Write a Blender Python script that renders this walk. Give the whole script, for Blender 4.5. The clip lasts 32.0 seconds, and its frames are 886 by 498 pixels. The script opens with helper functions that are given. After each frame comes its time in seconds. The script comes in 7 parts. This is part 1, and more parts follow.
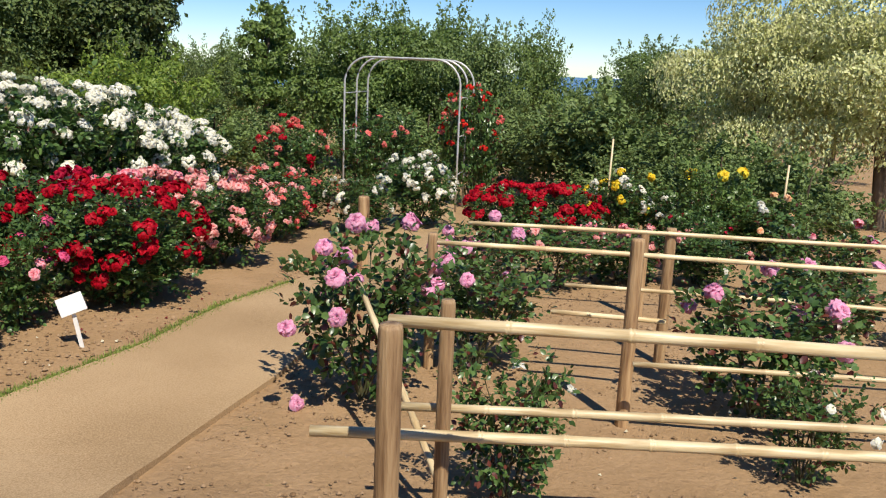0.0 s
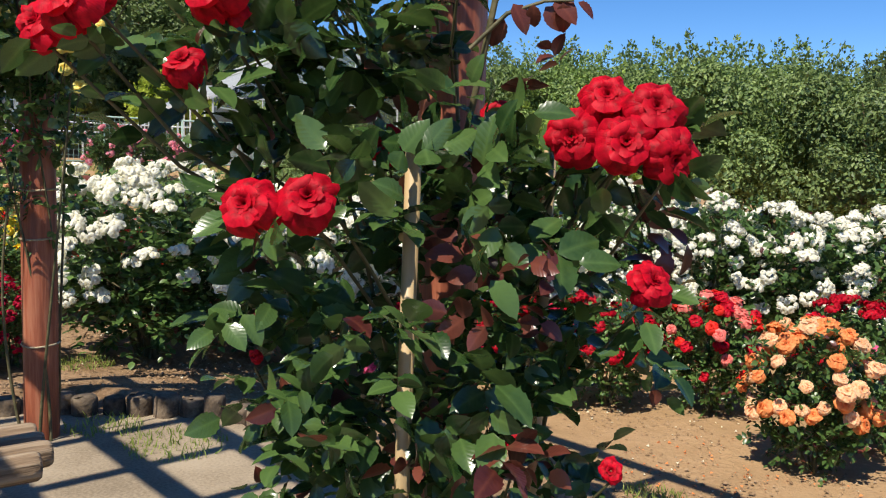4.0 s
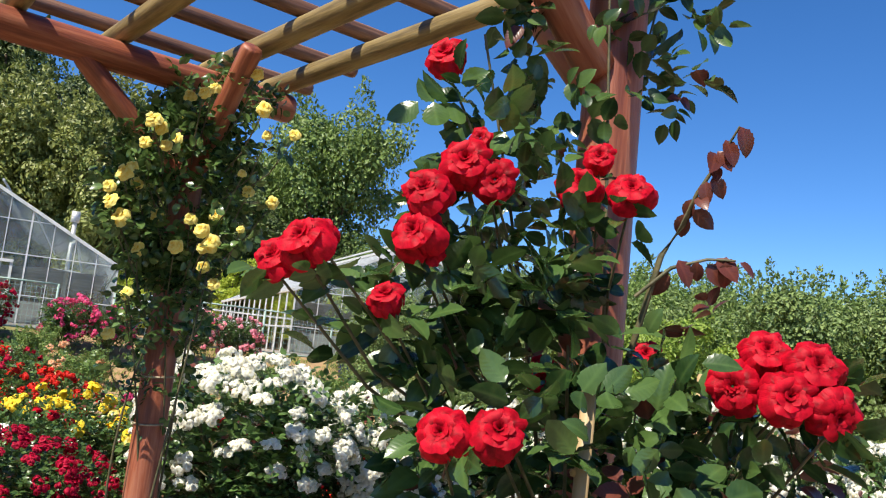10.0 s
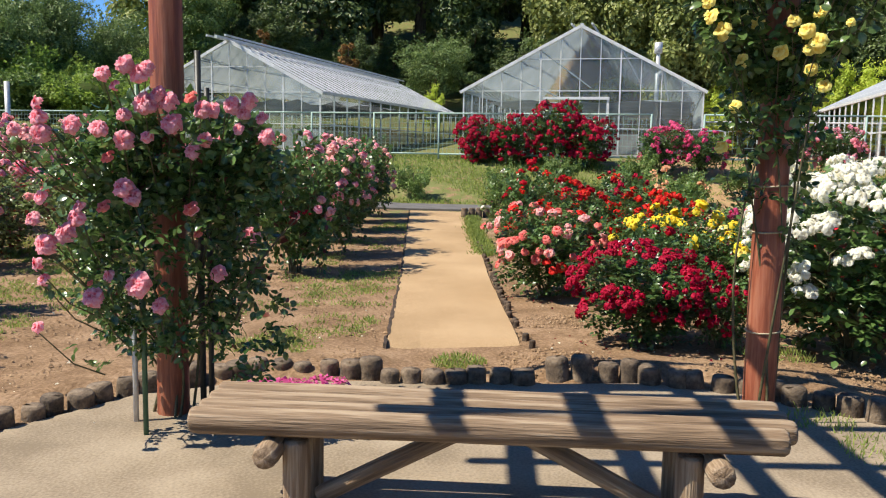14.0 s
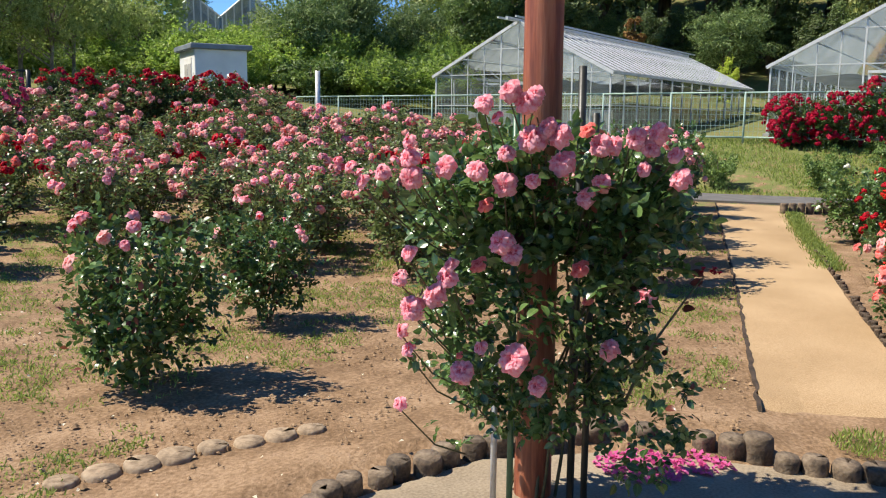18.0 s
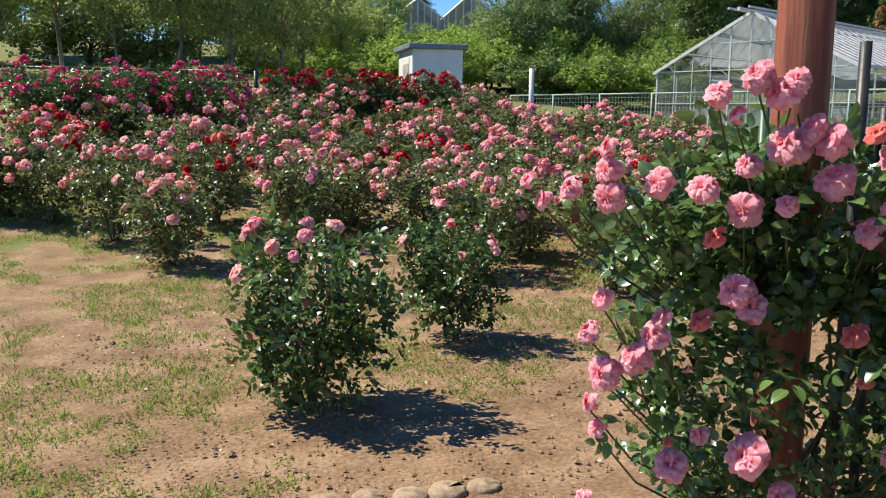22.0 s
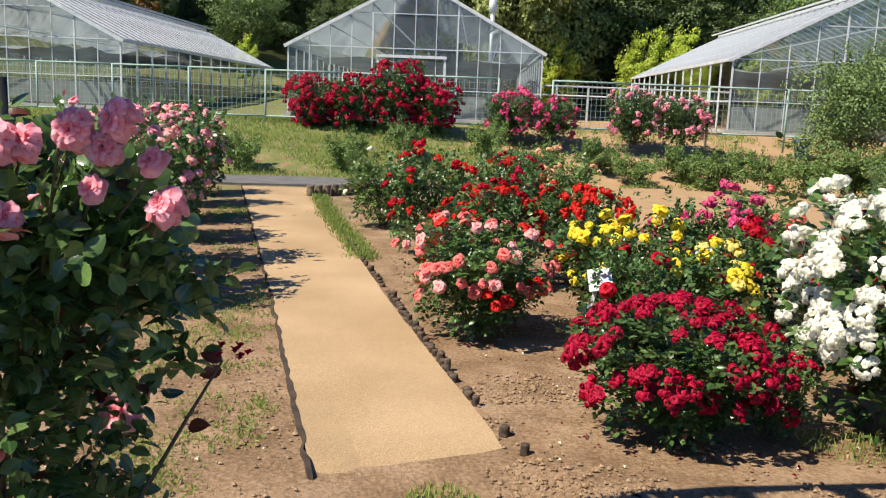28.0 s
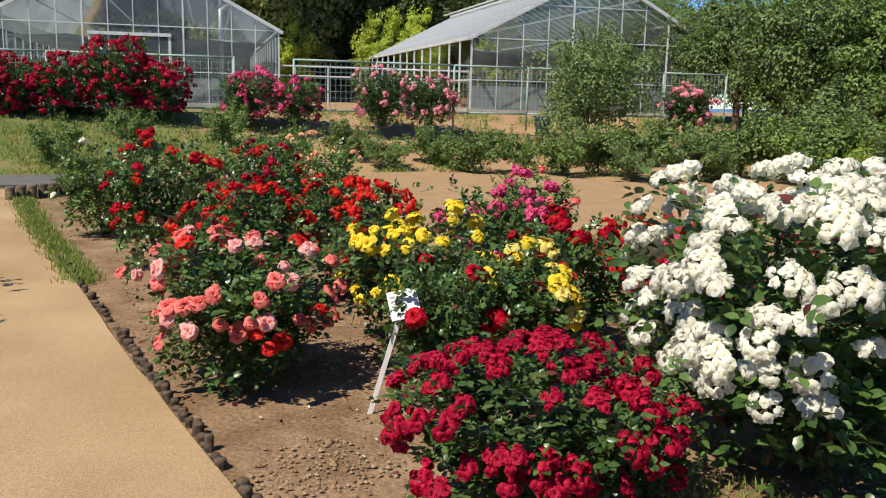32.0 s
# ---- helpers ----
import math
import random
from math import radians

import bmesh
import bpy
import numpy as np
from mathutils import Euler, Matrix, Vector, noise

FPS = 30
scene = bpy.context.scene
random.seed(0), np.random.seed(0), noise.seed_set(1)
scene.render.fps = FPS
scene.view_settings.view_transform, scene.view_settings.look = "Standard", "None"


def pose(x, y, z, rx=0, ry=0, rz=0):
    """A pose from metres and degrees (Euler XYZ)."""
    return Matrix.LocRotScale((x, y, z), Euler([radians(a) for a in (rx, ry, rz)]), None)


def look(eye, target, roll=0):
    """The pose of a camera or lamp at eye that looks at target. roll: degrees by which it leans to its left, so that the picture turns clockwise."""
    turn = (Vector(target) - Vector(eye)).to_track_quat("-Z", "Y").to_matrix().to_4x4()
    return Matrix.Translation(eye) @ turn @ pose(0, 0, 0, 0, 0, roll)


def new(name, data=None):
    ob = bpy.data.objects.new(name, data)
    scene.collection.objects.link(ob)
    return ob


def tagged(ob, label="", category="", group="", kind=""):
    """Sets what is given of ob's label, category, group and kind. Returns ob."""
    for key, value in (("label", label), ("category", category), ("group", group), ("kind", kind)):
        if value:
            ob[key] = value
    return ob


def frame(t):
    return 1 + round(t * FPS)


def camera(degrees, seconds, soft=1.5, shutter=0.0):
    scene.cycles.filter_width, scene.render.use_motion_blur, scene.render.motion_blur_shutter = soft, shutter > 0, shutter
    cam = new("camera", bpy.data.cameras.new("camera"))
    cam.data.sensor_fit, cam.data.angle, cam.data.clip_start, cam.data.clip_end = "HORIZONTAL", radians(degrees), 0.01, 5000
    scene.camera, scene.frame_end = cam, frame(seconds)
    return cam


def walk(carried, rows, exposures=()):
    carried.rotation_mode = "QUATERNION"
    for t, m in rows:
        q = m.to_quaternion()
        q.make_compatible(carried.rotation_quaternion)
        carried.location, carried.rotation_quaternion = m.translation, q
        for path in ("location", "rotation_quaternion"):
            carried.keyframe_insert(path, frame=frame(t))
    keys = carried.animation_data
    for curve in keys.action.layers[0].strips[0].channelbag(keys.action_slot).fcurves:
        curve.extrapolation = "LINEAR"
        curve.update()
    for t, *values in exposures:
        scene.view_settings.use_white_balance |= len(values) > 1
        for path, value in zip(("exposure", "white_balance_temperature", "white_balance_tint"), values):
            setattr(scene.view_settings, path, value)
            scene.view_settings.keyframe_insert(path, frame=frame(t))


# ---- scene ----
cam = camera(55.3, 32.0, soft=1.15)
PATH = [
    (0, (-0.068, -0.153, 1.297), (-0.023, 1.802, 0.877), 2.4),
    (0.5, (-0.068, -0.268, 1.298), (-0.446, 1.649, 0.874), 2.8),
    (1, (-0.088, -0.351, 1.313), (-0.731, 1.496, 0.892), 2.4),
    (1.5, (-0.126, -0.409, 1.321), (-0.916, 1.382, 0.908), 1.9),
    (2, (-0.155, -0.49, 1.32), (-1.11, 1.217, 0.904), 1.4),
    (2.5, (-0.182, -0.537, 1.332), (-1.29, 1.081, 0.938), 1.3),
    (3, (-0.195, -0.574, 1.337), (-1.444, 0.946, 0.979), 0.9),
    (3.5, (-0.24, -0.645, 1.356), (-1.666, 0.731, 1.083), 1.1),
    (4, (-0.231, -0.689, 1.376), (-1.799, 0.536, 1.178), 1.8),
    (4.5, (-0.206, -0.712, 1.401), (-1.822, 0.465, 1.341), 1.1),
    (6.5, (-0.241, -0.855, 1.427), (-1.93, 0.181, 1.703), 5.3),
    (7, (-0.228, -0.871, 1.425), (-1.895, 0.191, 1.731), 5.4),
    (7.5, (-0.248, -0.862, 1.422), (-1.889, 0.241, 1.727), 5.3),
    (8, (-0.255, -0.875, 1.419), (-1.888, 0.238, 1.728), 5.7),
    (8.5, (-0.261, -0.873, 1.42), (-1.902, 0.226, 1.733), 6.1),
    (9, (-0.261, -0.874, 1.418), (-1.917, 0.205, 1.721), 6.1),
    (9.5, (-0.251, -0.888, 1.418), (-1.917, 0.181, 1.705), 6.2),
    (10, (-0.249, -0.908, 1.416), (-1.919, 0.159, 1.682), 6.2),
    (10.5, (-0.252, -0.891, 1.413), (-1.909, 0.206, 1.637), 5.1),
    (11, (-0.26, -0.863, 1.409), (-1.906, 0.259, 1.584), 2.9),
    (11.5, (-0.259, -0.864, 1.415), (-1.964, 0.172, 1.55), 1.4),
    (12, (-0.242, -0.871, 1.412), (-2.078, -0.083, 1.495), 1.1),
    (12.5, (-0.247, -0.881, 1.398), (-2.186, -0.389, 1.384), 0.9),
    (13, (-0.235, -0.907, 1.386), (-2.216, -0.665, 1.271), 0.6),
    (13.5, (-0.199, -0.955, 1.362), (-2.188, -0.961, 1.158), 0.8),
    (14, (-0.188, -1.029, 1.362), (-2.167, -1.193, 1.124), 1.0),
    (14.5, (-0.173, -1.2, 1.391), (-2.142, -1.496, 1.198), 0.7),
    (15, (-0.182, -1.315, 1.368), (-2.109, -1.79, 1.125), 1.8),
    (15.5, (-0.24, -1.44, 1.357), (-2.109, -2.091, 1.07), 0.3),
    (17.5, (-0.78, -1.634, 1.577), (-2.608, -2.387, 1.269), 1.4),
    (18, (-0.911, -1.747, 1.593), (-2.732, -2.517, 1.289), 0.5),
    (18.5, (-1.052, -1.833, 1.58), (-2.853, -2.654, 1.296), 0.1),
    (19, (-1.249, -1.845, 1.579), (-2.992, -2.783, 1.29), 0.4),
    (19.5, (-1.412, -1.867, 1.581), (-3.129, -2.847, 1.28), 0.7),
    (20, (-1.538, -1.963, 1.604), (-3.217, -3.024, 1.367), 0.1),
    (20.5, (-1.571, -2.044, 1.593), (-3.162, -3.237, 1.382), 0.6),
    (21, (-1.582, -2.056, 1.592), (-3.132, -3.297, 1.349), 0.9),
    (21.5, (-1.601, -2.043, 1.588), (-3.171, -3.251, 1.317), 0.9),
    (22, (-1.614, -2.03, 1.589), (-3.184, -3.229, 1.279), 0.5),
    (22.5, (-1.6, -2.027, 1.59), (-3.148, -3.255, 1.281), 0.2),
    (23, (-1.613, -2.027, 1.581), (-3.156, -3.262, 1.28), -0.0),
    (23.5, (-1.625, -2.012, 1.583), (-3.195, -3.211, 1.269), -0.1),
    (24, (-1.647, -2.01, 1.583), (-3.231, -3.185, 1.256), -0.3),
    (24.5, (-1.656, -2.009, 1.577), (-3.267, -3.149, 1.252), 0.1),
    (25, (-1.718, -2.002, 1.583), (-3.463, -2.925, 1.259), 1.9),
    (25.5, (-1.782, -1.914, 1.601), (-3.693, -2.44, 1.335), 3.6),
    (26, (-1.888, -1.835, 1.612), (-3.865, -1.997, 1.357), 2.7),
    (26.5, (-1.914, -1.829, 1.616), (-3.889, -1.713, 1.321), 1.9),
    (28.5, (-2.503, -1.885, 1.592), (-4.451, -1.58, 1.257), 2.1),
    (29, (-2.704, -1.95, 1.601), (-4.639, -1.575, 1.265), 1.6),
    (29.5, (-2.891, -2.042, 1.615), (-4.767, -1.434, 1.285), 0.8),
    (30, (-3.055, -2.084, 1.593), (-4.863, -1.295, 1.258), 0.6),
    (30.5, (-3.237, -2.053, 1.606), (-4.99, -1.142, 1.298), 0.0),
    (31, (-3.429, -1.989, 1.568), (-5.098, -0.94, 1.23), -0.9),
    (31.5, (-3.486, -1.883, 1.567), (-5.185, -0.892, 1.208), -0.8),
    (32, (-3.636, -1.692, 1.565), (-5.406, -0.829, 1.211), 1.4),
]
walk(cam, [(t, look(eye, target, roll)) for t, eye, target, roll in PATH], exposures=[(0, 0.06), (4, 0.36), (6.5, 0.64), (11, 0.6), (13, 0.55), (17.5, 0.6), (26, 0.58), (29, 0.52), (31, 0.4), (32, 0.16)])
# ---- world, sun ----
SUN_AZ, SUN_EL = radians(291.0), radians(52.8)      # direction towards the sun, from +x counter-clockwise
sun_way = Vector((math.cos(SUN_AZ) * math.cos(SUN_EL), math.sin(SUN_AZ) * math.cos(SUN_EL), math.sin(SUN_EL)))
world = bpy.data.worlds.new("sky")
scene.world = world
world.use_nodes = True
wn = world.node_tree
sky = wn.nodes.new("ShaderNodeTexSky")
sky.sky_type, sky.sun_disc = "NISHITA", False
sky.sun_elevation, sky.sun_rotation = SUN_EL, math.pi / 2 - SUN_AZ
sky.altitude = 2500
sky.air_density, sky.dust_density, sky.ozone_density = 1.0, 0.0, 4.0
sky_hue = wn.nodes.new("ShaderNodeHueSaturation")
sky_hue.inputs["Hue"].default_value, sky_hue.inputs["Saturation"].default_value, sky_hue.inputs["Value"].default_value = 0.505, 1.24, 1.0
wn.links.new(sky.outputs[0], sky_hue.inputs["Color"])
wn.links.new(sky_hue.outputs[0], wn.nodes["Background"].inputs[0])
wn.nodes["Background"].inputs[1].default_value = 0.118
sun = new("sun", bpy.data.lights.new("sun", "SUN"))
sun.data.energy, sun.data.angle, sun.data.color = 5.4, radians(0.5), (1.0, 0.92, 0.79)
sun.matrix_world = look(sun_way * 50, (0, 0, 0))

# ---- small tools ----
def link_mesh(name, verts, faces, mat, smooth=False, uv=None):
    """A mesh from arrays: verts (n, 3), faces (m, 3) or (m, 4), or a list of both kinds; uv: (n, 2), a place on the petal or leaf."""
    me = bpy.data.meshes.new(name)
    verts = np.asarray(verts, np.float32)
    groups = faces if isinstance(faces, list) else [faces]
    groups = [np.asarray(g, np.int32) for g in groups if len(g)]
    loops = np.concatenate([g.ravel() for g in groups])
    sizes = np.concatenate([np.full(len(g), g.shape[1], np.int32) for g in groups])
    starts = np.r_[0, np.cumsum(sizes)[:-1]].astype(np.int32)
    me.vertices.add(len(verts))
    me.vertices.foreach_set("co", verts.ravel())
    me.loops.add(len(loops))
    me.loops.foreach_set("vertex_index", loops)
    me.polygons.add(len(sizes))
    me.polygons.foreach_set("loop_start", starts)
    me.polygons.foreach_set("use_smooth", np.full(len(sizes), smooth))
    me.update(calc_edges=True)
    if uv is not None:
        me.uv_layers.new(name="blade").data.foreach_set("uv", np.asarray(uv, np.float32)[loops].ravel())
    me.validate()
    if mat:
        me.materials.append(mat)
    return me


def join(pieces):
    """One (verts, quads) from several."""
    vs, fs, n = [], [], 0
    for v, f in pieces:
        vs.append(v)
        fs.append(np.asarray(f) + n)
        n += len(v)
    return np.concatenate(vs), np.concatenate(fs)


def part(name, me, parent, m=None, label=""):
    """A mesh as one object, under a thing or a part if one is given."""
    ob = new(name, me)
    if parent:
        ob.parent = parent
    if m is not None:
        ob.matrix_basis = m
    if label:
        ob["label"] = label
    return ob


def thing(name, label, category, m=None, group="", kind="", me=None):
    ob = new(name, me)
    if m is not None:
        ob.matrix_basis = m
    return tagged(ob, label, category, group, kind)


def strew(tv, tf, mats):
    """Copies of one small template by an array (n, 4, 4) of matrices, as one (verts, faces)."""
    tv, tf = np.asarray(tv, float), np.asarray(tf)
    v = np.einsum("nij,kj->nki", mats[:, :3, :3], tv) + mats[:, None, :3, 3]
    f = tf[None] + (np.arange(len(mats)) * len(tv))[:, None, None]
    return v.reshape(-1, 3), f.reshape(-1, tf.shape[1])


def frames_of(places, ahead, up, size):
    """Matrices with y along ahead and z near up, scaled by size."""
    y = ahead / (np.linalg.norm(ahead, axis=1, keepdims=True) + 1e-9)
    x = np.cross(y, up)
    x /= np.linalg.norm(x, axis=1, keepdims=True) + 1e-9
    z = np.cross(x, y)
    out = np.zeros((len(places), 4, 4))
    out[:, :3, 0], out[:, :3, 1], out[:, :3, 2] = x * size[:, None], y * size[:, None], z * size[:, None]
    out[:, :3, 3], out[:, 3, 3] = places, 1
    return out


def tube(points, radii, sides=8, caps=True, wob=0.0, rng=None):
    """A round bar along points, with its own radius at each."""
    p, r = np.asarray(points, float), np.broadcast_to(np.asarray(radii, float), (len(points),))
    d = np.gradient(p, axis=0)
    d /= np.linalg.norm(d, axis=1, keepdims=True) + 1e-9
    ref = np.where(np.abs(d[:, 2:3]) > 0.9, [[1.0, 0, 0]], [[0, 0, 1.0]])
    u = np.cross(d, ref)
    u /= np.linalg.norm(u, axis=1, keepdims=True)
    w = np.cross(d, u)
    a = np.arange(sides) * 2 * math.pi / sides
    rr = np.repeat(r[:, None], sides, 1)
    if wob:
        rr = rr * (1 + wob * (rng or np.random.default_rng(1)).normal(size=rr.shape))
    v = p[:, None] + rr[..., None] * (np.cos(a)[None, :, None] * u[:, None] + np.sin(a)[None, :, None] * w[:, None])
    n = len(p)
    i, k = np.meshgrid(np.arange(n - 1), np.arange(sides), indexing="ij")
    q = np.stack([i * sides + k, i * sides + (k + 1) % sides, (i + 1) * sides + (k + 1) % sides, (i + 1) * sides + k], -1).reshape(-1, 4)
    v = v.reshape(-1, 3)
    if caps:
        for row in (0, n - 1):
            c = len(v)
            v = np.concatenate([v, p[row][None]])
            k = np.arange(0, sides, 2)
            tri = np.stack([row * sides + k, row * sides + (k + 1) % sides, row * sides + (k + 2) % sides, np.full(len(k), c)], -1)
            q = np.concatenate([q, tri if row else tri[:, ::-1]])
    return v, q


def log_mesh(name, length, r0, r1, mat, sides=16, rows=9, seed=0, bow=0.0):
    """A turned log along +z with a rounded rim, slightly bowed and uneven."""
    rng = np.random.default_rng(seed)
    z = np.r_[0, 0.012, np.linspace(0.03, length - 0.03, rows), length - 0.012, length]
    r = r0 + (r1 - r0) * z / length
    r[[0, -1]] *= 0.86
    r[[1, -2]] *= 0.97
    p = np.stack([bow * np.sin(math.pi * z / length), 0.5 * bow * np.sin(2.2 * z / length), z], 1)
    v, q = tube(p, r * (1 + 0.012 * rng.normal(size=len(z))), sides, True, 0.006, rng)
    return link_mesh(name, v, q, mat, True)


def span(a, b):
    """The pose of a bar made along +z that runs from a to b."""
    a, b = Vector(a), Vector(b)
    return Matrix.Translation(a) @ (b - a).to_track_quat("Z", "Y").to_matrix().to_4x4()


def box(x0, x1, y0, y1, z0, z1):
    v = np.array([(x, y, z) for z in (z0, z1) for y in (y0, y1) for x in (x0, x1)], float)
    return v, np.array([(0, 2, 3, 1), (4, 5, 7, 6), (0, 1, 5, 4), (2, 6, 7, 3), (0, 4, 6, 2), (1, 3, 7, 5)])


def rbox(x0, x1, y0, y1, z0, z1, c=0.01):
    """A box with its edges taken off."""
    bm = bmesh.new()
    bmesh.ops.create_cube(bm, size=1.0, matrix=Matrix.LocRotScale(((x0 + x1) / 2, (y0 + y1) / 2, (z0 + z1) / 2), None, (x1 - x0, y1 - y0, z1 - z0)))
    bmesh.ops.bevel(bm, geom=bm.edges[:], offset=c, segments=1, affect="EDGES")
    me = bpy.data.meshes.new("box")
    bm.to_mesh(me)
    bm.free()
    return me


# ---- materials ----
def material(name, colours, rough=0.6, scale=8.0, bump=0.2, detail_scale=60.0, metal=0.0, stretch=(1, 1, 1), spec=0.5, per_object=0.0, fine=0.35):
    """Two scales of noise between colours, with fine relief. per_object: how much each object differs in lightness."""
    mat = bpy.data.materials.new(name)
    mat.use_nodes = True
    t = mat.node_tree
    b = t.nodes["Principled BSDF"]
    b.inputs["Roughness"].default_value, b.inputs["Metallic"].default_value = rough, metal
    b.inputs["Specular IOR Level"].default_value = spec
    co, mp = t.nodes.new("ShaderNodeTexCoord"), t.nodes.new("ShaderNodeMapping")
    mp.inputs["Scale"].default_value = stretch
    t.links.new(co.outputs["Object"], mp.inputs[0])
    n1, n2 = t.nodes.new("ShaderNodeTexNoise"), t.nodes.new("ShaderNodeTexNoise")
    n1.inputs["Scale"].default_value, n1.inputs["Detail"].default_value = scale, 5
    n2.inputs["Scale"].default_value, n2.inputs["Detail"].default_value = detail_scale, 4
    mix = t.nodes.new("ShaderNodeMath")
    mix.operation = "MULTIPLY_ADD"
    t.links.new(mp.outputs[0], n1.inputs[0])
    t.links.new(mp.outputs[0], n2.inputs[0])
    t.links.new(n2.outputs[0], mix.inputs[0])
    mix.inputs[1].default_value = fine
    t.links.new(n1.outputs[0], mix.inputs[2])
    ramp, even = t.nodes.new("ShaderNodeValToRGB"), t.nodes.new("ShaderNodeMath")
    even.operation = "MULTIPLY"
    even.inputs[1].default_value = 1 / (1 + fine)
    t.links.new(mix.outputs[0], even.inputs[0])
    t.links.new(even.outputs[0], ramp.inputs[0])
    wide = 0.15 * (1 + fine * fine) ** 0.5 / (1 + fine)
    lo, hi = 0.5 - wide, 0.5 + wide
    for k, c in enumerate(colours):
        f = lo + (hi - lo) * k / max(1, len(colours) - 1)
        e = ramp.color_ramp.elements[k] if k < 2 else ramp.color_ramp.elements.new(f)
        e.position, e.color = f, (*c, 1)
    out = ramp.outputs[0]
    if per_object:
        inf, hsv, ma = t.nodes.new("ShaderNodeObjectInfo"), t.nodes.new("ShaderNodeHueSaturation"), t.nodes.new("ShaderNodeMapRange")
        ma.inputs["To Min"].default_value, ma.inputs["To Max"].default_value = 1 - per_object, 1 + per_object
        t.links.new(inf.outputs["Random"], ma.inputs[0])
        t.links.new(ma.outputs[0], hsv.inputs["Value"])
        t.links.new(out, hsv.inputs["Color"])
        out = hsv.outputs[0]
    t.links.new(out, b.inputs["Base Color"])
    if bump:
        bp = t.nodes.new("ShaderNodeBump")
        bp.inputs["Strength"].default_value, bp.inputs["Distance"].default_value = bump, 0.02
        t.links.new(mix.outputs[0], bp.inputs["Height"])
        t.links.new(bp.outputs[0], b.inputs["Normal"])
    return mat


def leafy(name, dark, light, rough=0.45, through_light=0.3, spec=0.5, vary=0.12, veins=0.0):
    """Leaves or petals: each piece has its own tone, and some light passes through."""
    mat = bpy.data.materials.new(name)
    mat.use_nodes = True
    t = mat.node_tree
    b = t.nodes["Principled BSDF"]
    b.inputs["Roughness"].default_value, b.inputs["Specular IOR Level"].default_value = rough, spec
    geo, inf = t.nodes.new("ShaderNodeNewGeometry"), t.nodes.new("ShaderNodeObjectInfo")
    mixc, hsv, mr = t.nodes.new("ShaderNodeMix"), t.nodes.new("ShaderNodeHueSaturation"), t.nodes.new("ShaderNodeMapRange")
    mixc.data_type = "RGBA"
    mixc.inputs[6].default_value, mixc.inputs[7].default_value = (*dark, 1), (*light, 1)
    t.links.new(geo.outputs["Random Per Island"], mixc.inputs[0])
    mr.inputs["To Min"].default_value, mr.inputs["To Max"].default_value = 1 - vary, 1 + vary
    t.links.new(inf.outputs["Random"], mr.inputs[0])
    t.links.new(mr.outputs[0], hsv.inputs["Value"])
    t.links.new(mixc.outputs[2], hsv.inputs["Color"])
    t.links.new(hsv.outputs[0], b.inputs["Base Color"])
    tr, sh = t.nodes.new("ShaderNodeBsdfTranslucent"), t.nodes.new("ShaderNodeMixShader")
    sh.inputs[0].default_value = through_light
    t.links.new(hsv.outputs[0], tr.inputs[0])
    t.links.new(b.outputs[0], sh.inputs[1])
    t.links.new(tr.outputs[0], sh.inputs[2])
    t.links.new(sh.outputs[0], t.nodes["Material Output"].inputs[0])
    if veins:                                       # ribs between puffed-up fields, by the place on the leaf
        co, sep = t.nodes.new("ShaderNodeTexCoord"), t.nodes.new("ShaderNodeSeparateXYZ")
        t.links.new(co.outputs["UV"], sep.inputs[0])

        def calc(op, a, b=None, c=None):
            n = t.nodes.new("ShaderNodeMath")
            n.operation = op
            for k, q in enumerate((a, b, c)):
                if q is None:
                    continue
                if isinstance(q, (int, float)):
                    n.inputs[k].default_value = q
                else:
                    t.links.new(q, n.inputs[k])
            return n.outputs[0]
        side = calc("ABSOLUTE", sep.outputs[0])
        field = calc("FRACT", calc("MULTIPLY", calc("SUBTRACT", sep.outputs[1], calc("MULTIPLY", side, 0.8)), 8.0))
        puff = calc("MULTIPLY", calc("MULTIPLY", field, calc("SUBTRACT", 1.0, field)), 4.0)
        rib = calc("SMOOTH_MIN", calc("MULTIPLY", side, 14.0), 1.0, 0.4)
        bp = t.nodes.new("ShaderNodeBump")
        bp.inputs["Strength"].default_value, bp.inputs["Distance"].default_value = veins, 0.004
        t.links.new(calc("MULTIPLY", puff, rib), bp.inputs["Height"])
        t.links.new(bp.outputs[0], b.inputs["Normal"])
        nz = t.nodes.new("ShaderNodeTexNoise")
        nz.inputs["Scale"].default_value, nz.inputs["Detail"].default_value = 45.0, 3
        t.links.new(t.nodes.new("ShaderNodeTexCoord").outputs["Object"], nz.inputs[0])
        add = calc("MULTIPLY_ADD", calc("SUBTRACT", nz.outputs[0], 0.5), 0.7, geo.outputs["Random Per Island"])
        add.node.use_clamp = True
        pale = calc("MULTIPLY_ADD", calc("SUBTRACT", 1.0, rib), 0.35, add)
        pale.node.use_clamp = True
        t.links.new(pale, mixc.inputs[0])
    return mat


